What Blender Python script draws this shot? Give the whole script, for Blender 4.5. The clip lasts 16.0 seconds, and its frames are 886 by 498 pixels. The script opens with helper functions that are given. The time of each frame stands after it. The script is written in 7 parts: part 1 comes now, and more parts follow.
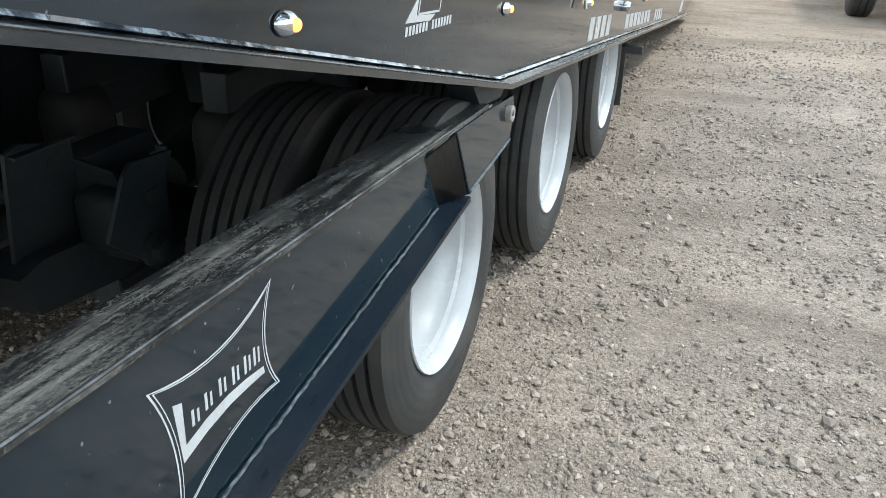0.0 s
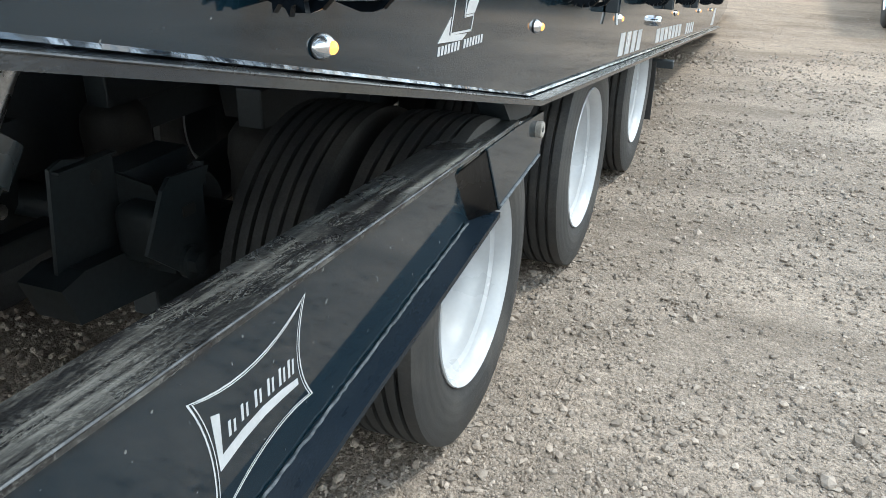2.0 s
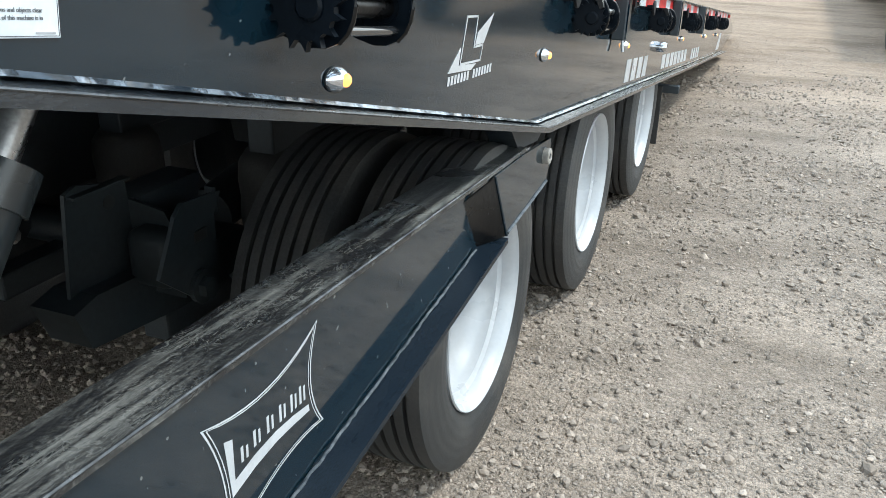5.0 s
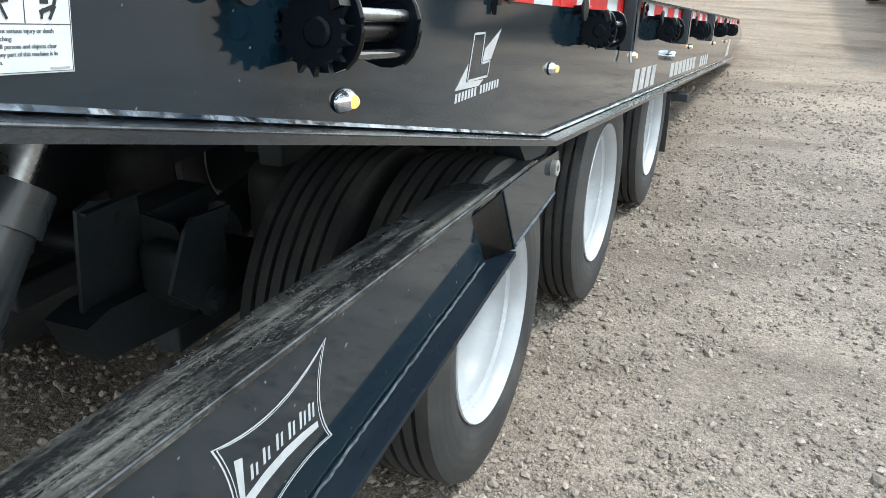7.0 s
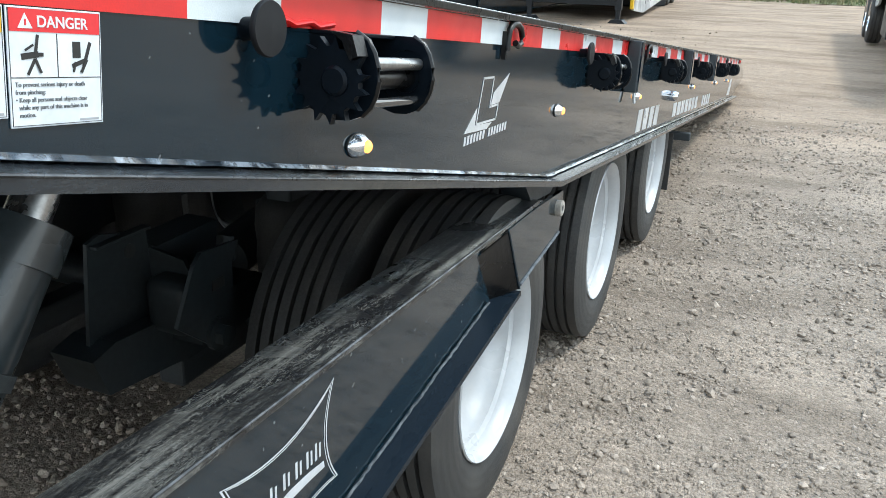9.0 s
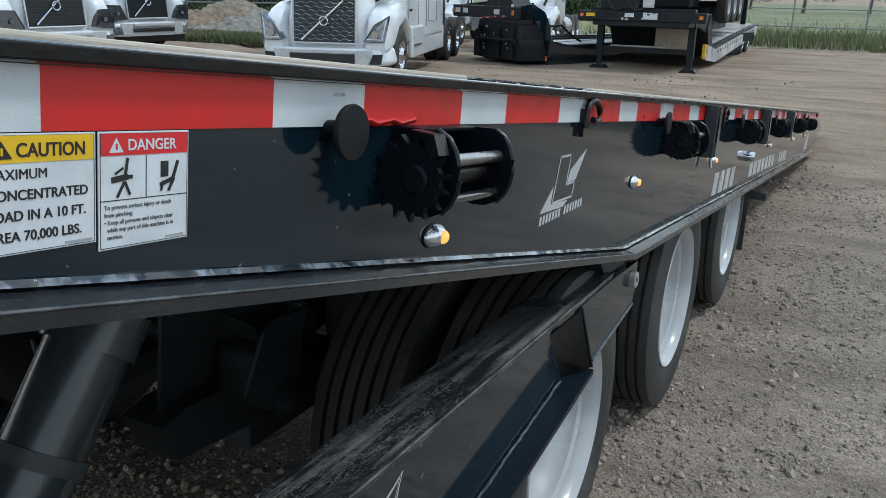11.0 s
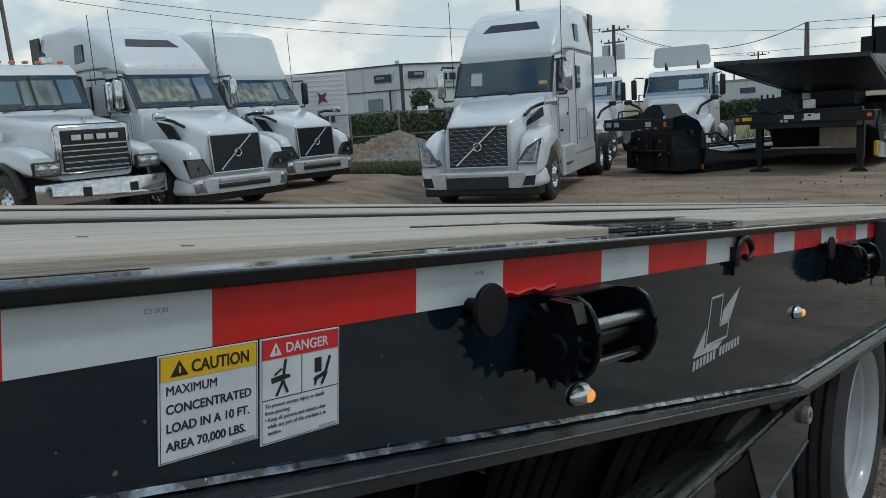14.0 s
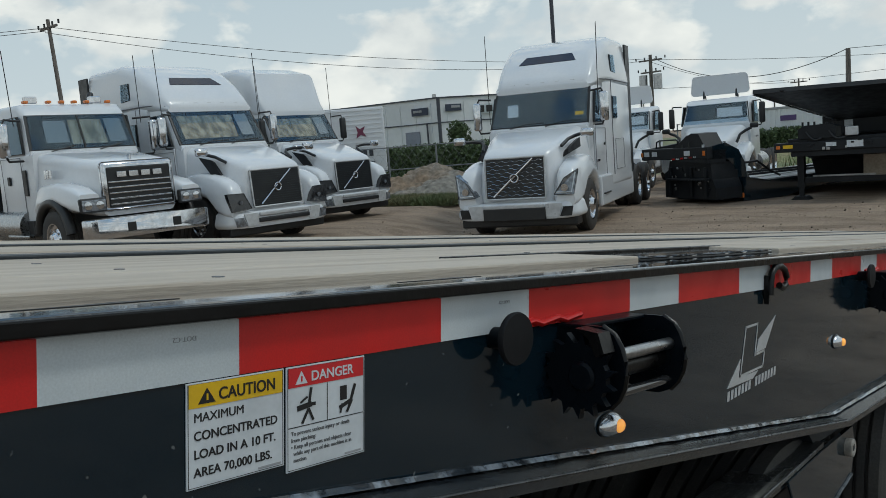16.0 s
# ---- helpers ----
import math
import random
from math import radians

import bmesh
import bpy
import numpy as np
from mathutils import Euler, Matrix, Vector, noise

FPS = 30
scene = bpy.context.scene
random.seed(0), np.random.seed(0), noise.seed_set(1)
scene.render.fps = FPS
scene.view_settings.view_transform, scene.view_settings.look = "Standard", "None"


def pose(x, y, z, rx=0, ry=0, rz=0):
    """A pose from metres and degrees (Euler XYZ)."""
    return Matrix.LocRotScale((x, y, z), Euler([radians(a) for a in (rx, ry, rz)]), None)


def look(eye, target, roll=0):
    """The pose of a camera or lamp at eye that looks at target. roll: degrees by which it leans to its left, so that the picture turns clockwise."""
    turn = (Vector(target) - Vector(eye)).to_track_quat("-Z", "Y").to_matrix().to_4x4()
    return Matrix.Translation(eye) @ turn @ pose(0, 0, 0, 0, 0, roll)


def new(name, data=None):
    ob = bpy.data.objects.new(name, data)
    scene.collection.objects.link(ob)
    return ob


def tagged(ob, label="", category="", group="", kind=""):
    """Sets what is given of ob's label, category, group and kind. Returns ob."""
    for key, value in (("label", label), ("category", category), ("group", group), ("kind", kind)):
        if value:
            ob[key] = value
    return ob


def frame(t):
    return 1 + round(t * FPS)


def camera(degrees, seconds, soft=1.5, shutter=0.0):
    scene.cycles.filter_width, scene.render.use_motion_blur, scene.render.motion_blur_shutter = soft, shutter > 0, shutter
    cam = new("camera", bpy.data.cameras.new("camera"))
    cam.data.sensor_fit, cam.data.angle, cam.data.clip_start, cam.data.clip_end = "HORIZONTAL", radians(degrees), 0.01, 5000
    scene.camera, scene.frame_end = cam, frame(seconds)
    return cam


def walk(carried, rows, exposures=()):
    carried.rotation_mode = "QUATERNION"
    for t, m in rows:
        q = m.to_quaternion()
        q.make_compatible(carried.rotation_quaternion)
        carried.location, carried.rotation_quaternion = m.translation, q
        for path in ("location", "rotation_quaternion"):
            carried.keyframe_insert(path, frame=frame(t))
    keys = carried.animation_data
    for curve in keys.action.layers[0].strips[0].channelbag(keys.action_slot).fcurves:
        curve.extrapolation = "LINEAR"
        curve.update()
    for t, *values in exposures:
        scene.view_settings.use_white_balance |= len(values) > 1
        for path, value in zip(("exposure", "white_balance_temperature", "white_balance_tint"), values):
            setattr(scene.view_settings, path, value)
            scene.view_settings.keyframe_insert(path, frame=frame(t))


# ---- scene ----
cam = camera(57.0, 16.0, soft=0.8)
PATH = [
    (0, (0.612, -0.676, 1.489), (0.02, 1.031, 0.63), 1.3),
    (0.5, (0.609, -0.678, 1.495), (-0.013, 1.017, 0.635), 1.2),
    (1, (0.608, -0.682, 1.504), (-0.046, 1.002, 0.647), 0.9),
    (1.5, (0.613, -0.69, 1.507), (-0.043, 0.998, 0.657), 0.9),
    (2, (0.616, -0.697, 1.508), (-0.046, 0.996, 0.673), 0.8),
    (2.5, (0.612, -0.704, 1.506), (-0.048, 0.99, 0.674), 0.9),
    (3, (0.614, -0.706, 1.515), (-0.053, 0.988, 0.685), 0.8),
    (3.5, (0.615, -0.71, 1.525), (-0.055, 0.988, 0.706), 0.9),
    (4, (0.616, -0.712, 1.525), (-0.056, 0.991, 0.72), 1.0),
    (6.5, (0.61, -0.712, 1.54), (-0.091, 0.992, 0.761), 0.3),
    (7, (0.619, -0.714, 1.551), (-0.088, 0.988, 0.775), 0.4),
    (7.5, (0.621, -0.716, 1.552), (-0.089, 1.003, 0.818), 0.4),
    (8, (0.614, -0.729, 1.562), (-0.099, 0.992, 0.833), 0.7),
    (8.5, (0.614, -0.733, 1.571), (-0.1, 0.99, 0.848), 1.1),
    (11, (0.569, -0.69, 1.638), (-0.308, 1.001, 1.029), 1.1),
    (11.5, (0.58, -0.737, 1.727), (-0.57, 0.786, 1.128), -4.2),
    (12, (0.576, -0.776, 1.735), (-0.582, 0.791, 1.285), -4.1),
    (12.5, (0.528, -0.81, 1.735), (-0.593, 0.807, 1.373), -4.8),
    (13, (0.539, -0.791, 1.733), (-0.594, 0.819, 1.383), -4.4),
    (13.5, (0.59, -0.74, 1.719), (-0.585, 0.845, 1.391), -3.7),
    (14, (0.602, -0.692, 1.717), (-0.631, 0.848, 1.388), -3.7),
    (14.5, (0.583, -0.69, 1.721), (-0.652, 0.855, 1.42), -4.0),
    (15, (0.584, -0.7, 1.724), (-0.69, 0.821, 1.466), -4.4),
    (15.5, (0.601, -0.71, 1.723), (-0.739, 0.755, 1.473), -4.5),
    (16, (0.624, -0.693, 1.716), (-0.684, 0.799, 1.47), -4.5),
]
EXPOSURES = [(0.0, 0.48, 6020, 3), (1.0, 0.55, 6020, 3), (8.7, 0.58, 5990, 3), (11.0, -0.53, 5770, 3), (11.5, -0.42, 5720, 3), (12.0, -0.72, 5790, 2), (12.4, -1.5, 5840, 2), (13.0, -1.58, 5900, 1), (14.5, -1.32, 6000, 2), (16.0, -1.40, 6060, 2)]
walk(cam, [(t, look(eye, target, roll)) for t, eye, target, roll in PATH], EXPOSURES)

# ---------------------------------------------------------------- world and sun
SUN_ELEVATION, SUN_AZIMUTH = 58.0, 60.0   # degrees; azimuth from +y towards +x


def make_world():
    w = bpy.data.worlds.new("sky")
    scene.world = w
    w.use_nodes = True
    nt = w.node_tree
    nt.nodes.clear()
    N, L = nt.nodes.new, nt.links.new
    out, bg = N("ShaderNodeOutputWorld"), N("ShaderNodeBackground")
    sky = N("ShaderNodeTexSky")
    sky.sky_type, sky.sun_disc = "NISHITA", False
    sky.sun_elevation, sky.sun_rotation = radians(SUN_ELEVATION), radians(SUN_AZIMUTH)
    sky.air_density, sky.dust_density, sky.ozone_density = 1.0, 2.5, 1.0
    # pale blue that deepens overhead, with broken puffs of white cloud
    geo = N("ShaderNodeTexCoord")
    puffs = N("ShaderNodeMapping")
    puffs.inputs["Scale"].default_value = (1.0, 1.0, 1.7)
    puffs.inputs["Location"].default_value = (0.93, 0.57, 0.22)
    L(geo.outputs["Generated"], puffs.inputs["Vector"])
    big, fine = N("ShaderNodeTexNoise"), N("ShaderNodeTexNoise")
    big.inputs["Scale"].default_value, big.inputs["Detail"].default_value, big.inputs["Roughness"].default_value, big.inputs["Distortion"].default_value = 8.4, 10.0, 0.52, 0.15
    fine.inputs["Scale"].default_value, fine.inputs["Detail"].default_value = 11.0, 7.0
    L(puffs.outputs[0], big.inputs["Vector"]); L(puffs.outputs[0], fine.inputs["Vector"])
    ramp, shade, deep = N("ShaderNodeValToRGB"), N("ShaderNodeValToRGB"), N("ShaderNodeValToRGB")
    ramp.color_ramp.elements[0].position, ramp.color_ramp.elements[1].position = 0.465, 0.555
    shade.color_ramp.elements[0].position, shade.color_ramp.elements[1].position = 0.36, 0.62
    shade.color_ramp.elements[0].color, shade.color_ramp.elements[1].color = (14.6, 14.5, 14.3, 1), (20.0, 19.0, 17.7, 1)
    deep.color_ramp.elements[0].position, deep.color_ramp.elements[1].position = 0.06, 0.75
    deep.color_ramp.elements[0].color, deep.color_ramp.elements[1].color = (15.2, 15.9, 16.2, 1), (4.4, 8.2, 13.2, 1)
    deep.color_ramp.elements.new(0.26).color = (12.0, 13.6, 14.6, 1)
    parts = N("ShaderNodeSeparateXYZ")
    L(geo.outputs["Generated"], parts.inputs[0]); L(parts.outputs["Z"], deep.inputs[0])
    L(big.outputs["Fac"], ramp.inputs[0]); L(fine.outputs["Fac"], shade.inputs[0])
    haze = N("ShaderNodeMixRGB"); haze.inputs[0].default_value = 0.85
    L(sky.outputs[0], haze.inputs[1]); L(deep.outputs["Color"], haze.inputs[2])
    mix = N("ShaderNodeMixRGB")
    L(ramp.outputs["Color"], mix.inputs[0]); L(haze.outputs[0], mix.inputs[1]); L(shade.outputs["Color"], mix.inputs[2])
    L(mix.outputs[0], bg.inputs["Color"])
    bg.inputs["Strength"].default_value = 0.120
    L(bg.outputs[0], out.inputs["Surface"])


make_world()
sun = new("sun", bpy.data.lights.new("sun", "SUN"))
sun.data.energy, sun.data.angle, sun.data.color = 2.3, radians(9), (1.0, 0.94, 0.86)
el, az = radians(SUN_ELEVATION), radians(SUN_AZIMUTH)
sun.matrix_world = look((20 * math.sin(az), 20 * math.cos(az), 30), (20 * math.sin(az) - math.sin(az) * math.cos(el), 20 * math.cos(az) - math.cos(az) * math.cos(el), 30 - math.sin(el)))


# ---------------------------------------------------------------- materials
def material(name, base, rough=0.6, metal=0.0, second=None, scale=8.0, spread=(0.4, 0.65), fine=60.0, fine_amount=0.15, bump=0.0, bump_scale=80.0,
             rough_var=0.1, coat=0.0, emit=None, strength=0.0, stretch=None, vary=0.0, island=0.0, detail=5.0, third=None, third_scale=3.0, third_spread=(0.55, 0.7), spec=0.5):
    m = bpy.data.materials.new(name)
    m.use_nodes = True
    nt = m.node_tree
    N, L = nt.nodes.new, nt.links.new
    p = nt.nodes["Principled BSDF"]
    tc = N("ShaderNodeTexCoord")
    vec = tc.outputs["Object"]
    if stretch:
        mp = N("ShaderNodeMapping")
        mp.inputs["Scale"].default_value = stretch
        L(vec, mp.inputs["Vector"])
        vec = mp.outputs[0]

    def noise_tex(sc, det=detail):
        n = N("ShaderNodeTexNoise")
        n.inputs["Scale"].default_value, n.inputs["Detail"].default_value = sc, det
        L(vec, n.inputs["Vector"])
        return n.outputs["Fac"]

    def ramp(src, lo, hi):
        r = N("ShaderNodeMapRange")
        r.inputs["From Min"].default_value, r.inputs["From Max"].default_value = lo, hi
        L(src, r.inputs["Value"])
        return r.outputs[0]

    col = N("ShaderNodeMixRGB")
    second = second or tuple(c * 0.85 for c in base)
    col.inputs[1].default_value, col.inputs[2].default_value = (*base, 1), (*second, 1)
    big = noise_tex(scale)
    L(ramp(big, *spread), col.inputs[0])
    colour = col.outputs[0]
    if third:
        c3 = N("ShaderNodeMixRGB")
        c3.inputs[2].default_value = (*third, 1)
        L(ramp(noise_tex(third_scale), *third_spread), c3.inputs[0])
        L(colour, c3.inputs[1])
        colour = c3.outputs[0]
    small = noise_tex(fine, 3.0)
    hsv = N("ShaderNodeHueSaturation")
    val = N("ShaderNodeMapRange")
    val.inputs["To Min"].default_value, val.inputs["To Max"].default_value = 1 - fine_amount, 1 + fine_amount
    L(ramp(small, 0.3, 0.7), val.inputs["Value"])
    value = val.outputs[0]
    if vary or island:
        src = N("ShaderNodeObjectInfo").outputs["Random"] if vary else N("ShaderNodeNewGeometry").outputs["Random Per Island"]
        amount = vary or island
        rv = N("ShaderNodeMapRange")
        rv.inputs["To Min"].default_value, rv.inputs["To Max"].default_value = 1 - amount, 1 + amount
        L(src, rv.inputs["Value"])
        mul = N("ShaderNodeMath"); mul.operation = "MULTIPLY"
        L(value, mul.inputs[0]); L(rv.outputs[0], mul.inputs[1])
        value = mul.outputs[0]
    L(value, hsv.inputs["Value"]); L(colour, hsv.inputs["Color"])
    L(hsv.outputs[0], p.inputs["Base Color"])
    rr = N("ShaderNodeMapRange")
    rr.inputs["To Min"].default_value, rr.inputs["To Max"].default_value = max(0.02, rough - rough_var), min(1, rough + rough_var)
    L(ramp(big, 0.3, 0.7), rr.inputs["Value"])
    L(rr.outputs[0], p.inputs["Roughness"])
    p.inputs["Metallic"].default_value = metal
    p.inputs["Specular IOR Level"].default_value = spec
    p.inputs["Coat Weight"].default_value = coat
    p.inputs["Coat Roughness"].default_value = 0.06
    if bump:
        b = N("ShaderNodeBump")
        b.inputs["Strength"].default_value, b.inputs["Distance"].default_value = bump, 0.01
        L(noise_tex(bump_scale, 6.0), b.inputs["Height"])
        L(b.outputs[0], p.inputs["Normal"])
    if emit:
        p.inputs["Emission Color"].default_value, p.inputs["Emission Strength"].default_value = (*emit, 1), strength
    return m


def glass_material(name, tint, amount):
    m = bpy.data.materials.new(name)
    m.use_nodes = True
    nt = m.node_tree
    nt.nodes.clear()
    N, L = nt.nodes.new, nt.links.new
    out, mix, tr, gl, lw = N("ShaderNodeOutputMaterial"), N("ShaderNodeMixShader"), N("ShaderNodeBsdfTransparent"), N("ShaderNodeBsdfGlossy"), N("ShaderNodeLayerWeight")
    tr.inputs["Color"].default_value = (*tint, 1)
    gl.inputs["Roughness"].default_value = 0.012
    gl.inputs["Color"].default_value = (0.72, 0.88, 1.0, 1)
    power, gain = N("ShaderNodeMath"), N("ShaderNodeMath")
    power.operation, gain.operation = "POWER", "MULTIPLY_ADD"
    power.inputs[1].default_value = 3.0
    gain.inputs[1].default_value, gain.inputs[2].default_value = 0.35, amount
    L(lw.outputs["Facing"], power.inputs[0]); L(power.outputs[0], gain.inputs[0]); L(gain.outputs[0], mix.inputs[0])
    L(tr.outputs[0], mix.inputs[1]); L(gl.outputs[0], mix.inputs[2]); L(mix.outputs[0], out.inputs["Surface"])
    return m


M_GROUND = material("crushed_gravel", (0.274, 0.227, 0.184), 0.95, second=(0.196, 0.160, 0.128), scale=1.6, spread=(0.42, 0.66), fine=24, fine_amount=0.14, bump=0.9, bump_scale=55, third=(0.312, 0.257, 0.207), third_scale=0.7, third_spread=(0.5, 0.62), detail=9, stretch=(0.55, 1.5, 1), spec=0.15)


def pebbled(m):
    """Lays packed pebbles of two sizes over a ground material: tone by cell, relief by the cell's dome."""
    nt = m.node_tree
    N, L = nt.nodes.new, nt.links.new
    p = nt.nodes["Principled BSDF"]
    colour = p.inputs["Base Color"].links[0].from_socket
    tc = N("ShaderNodeTexCoord").outputs["Object"]
    normal = None
    for scale, amount, depth in ((62.0, 0.16, 0.009), (190.0, 0.26, 0.005)):
        v = N("ShaderNodeTexVoronoi")
        v.inputs["Scale"].default_value = scale
        L(tc, v.inputs["Vector"])
        tone = N("ShaderNodeSeparateColor")
        L(v.outputs["Color"], tone.inputs[0])
        r = N("ShaderNodeMapRange")
        r.inputs["To Min"].default_value, r.inputs["To Max"].default_value = 1 - amount, 1 + amount
        L(tone.outputs[0], r.inputs["Value"])
        h = N("ShaderNodeHueSaturation")
        L(colour, h.inputs["Color"]); L(r.outputs[0], h.inputs["Value"])
        colour = h.outputs[0]
        b = N("ShaderNodeBump")
        b.invert = True
        b.inputs["Strength"].default_value, b.inputs["Distance"].default_value = 0.8, depth
        L(v.outputs["Distance"], b.inputs["Height"])
        if normal:
            L(normal, b.inputs["Normal"])
        normal = b.outputs[0]
    L(colour, p.inputs["Base Color"]); L(normal, p.inputs["Normal"])


pebbled(M_GROUND)


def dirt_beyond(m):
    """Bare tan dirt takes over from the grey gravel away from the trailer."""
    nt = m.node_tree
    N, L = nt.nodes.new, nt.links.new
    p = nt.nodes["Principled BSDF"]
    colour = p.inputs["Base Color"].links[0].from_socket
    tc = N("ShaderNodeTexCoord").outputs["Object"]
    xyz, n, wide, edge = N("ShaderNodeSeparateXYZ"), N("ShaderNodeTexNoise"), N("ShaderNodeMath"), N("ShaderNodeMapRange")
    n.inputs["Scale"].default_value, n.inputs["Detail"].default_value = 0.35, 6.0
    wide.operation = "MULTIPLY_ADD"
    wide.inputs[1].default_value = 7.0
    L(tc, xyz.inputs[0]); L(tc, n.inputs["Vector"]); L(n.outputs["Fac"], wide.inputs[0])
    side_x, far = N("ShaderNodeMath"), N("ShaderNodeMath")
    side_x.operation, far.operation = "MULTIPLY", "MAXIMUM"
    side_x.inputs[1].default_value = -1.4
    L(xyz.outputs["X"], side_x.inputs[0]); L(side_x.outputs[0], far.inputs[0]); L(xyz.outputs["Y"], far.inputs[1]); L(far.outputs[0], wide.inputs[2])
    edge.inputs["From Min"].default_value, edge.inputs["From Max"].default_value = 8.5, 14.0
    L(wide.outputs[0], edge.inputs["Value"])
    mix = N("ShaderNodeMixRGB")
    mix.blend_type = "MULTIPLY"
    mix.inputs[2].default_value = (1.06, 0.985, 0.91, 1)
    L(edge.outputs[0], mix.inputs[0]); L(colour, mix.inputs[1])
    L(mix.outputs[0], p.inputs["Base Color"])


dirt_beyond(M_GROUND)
M_STONE = material("gravel_stone", (0.315, 0.267, 0.222), 0.95, second=(0.235, 0.195, 0.158), scale=14, fine=120, fine_amount=0.10, island=0.34, bump=0.3, bump_scale=160, spec=0.2)
M_CLOD = material("dark_clod", (0.13, 0.105, 0.08), 0.95, scale=8, fine=40, fine_amount=0.2, island=0.3, spec=0.2)
M_DIRT = material("dirt_heap", (0.205, 0.152, 0.105), 0.95, second=(0.195, 0.182, 0.158), scale=0.42, spread=(0.46, 0.56), fine=7, fine_amount=0.4, bump=1.0, bump_scale=9, third=(0.10, 0.085, 0.065), third_scale=2.6, third_spread=(0.60, 0.72))
M_GRASS = material("dry_grass", (0.095, 0.125, 0.048), 0.9, second=(0.19, 0.17, 0.095), scale=0.5, fine=8, fine_amount=0.3, island=0.35)
M_LEAF = material("leaves", (0.080, 0.115, 0.048), 0.75, second=(0.055, 0.084, 0.034), scale=1.5, fine=9, fine_amount=0.25, island=0.4)
M_BARK = material("bark", (0.13, 0.10, 0.08), 0.9, scale=5, bump=0.6, bump_scale=30)
M_BLACK = material("black_gloss_paint", (0.0036, 0.0112, 0.0182), 0.085, second=(0.0060, 0.0146, 0.0222), scale=2.2, fine=300, fine_amount=0.1, rough_var=0.03, coat=0.32, bump=0.012, bump_scale=5)


def specked(m):
    """Sparse pale grit and road specks on a dark paint."""
    nt = m.node_tree
    N, L = nt.nodes.new, nt.links.new
    p = nt.nodes["Principled BSDF"]
    colour = p.inputs["Base Color"].links[0].from_socket
    tc = N("ShaderNodeTexCoord").outputs["Object"]
    n, r, mix = N("ShaderNodeTexNoise"), N("ShaderNodeMapRange"), N("ShaderNodeMixRGB")
    n.inputs["Scale"].default_value, n.inputs["Detail"].default_value = 85.0, 1.0
    r.inputs["From Min"].default_value, r.inputs["From Max"].default_value, r.inputs["To Max"].default_value = 0.755, 0.80, 0.5
    mix.inputs[2].default_value = (0.22, 0.22, 0.21, 1)
    L(tc, n.inputs["Vector"]); L(n.outputs["Fac"], r.inputs["Value"]); L(r.outputs[0], mix.inputs[0]); L(colour, mix.inputs[1])
    L(mix.outputs[0], p.inputs["Base Color"])


specked(M_BLACK)
M_BLACK_DUSTY = material("dusty_black_paint", (0.012, 0.0155, 0.020), 0.16, second=(0.036, 0.039, 0.042), scale=5.5, spread=(0.45, 0.8), fine=90, fine_amount=0.25, rough_var=0.1, coat=0.3, bump=0.12, bump_scale=90, stretch=(2.2, 0.7, 2.2), third=(0.030, 0.029, 0.024), third_scale=2.0, detail=9)
M_SCUFFED = material("scuffed_dusty_flange", (0.013, 0.0135, 0.015), 0.30, fine=260, fine_amount=0.35, rough_var=0.12, bump=0.12, bump_scale=160)


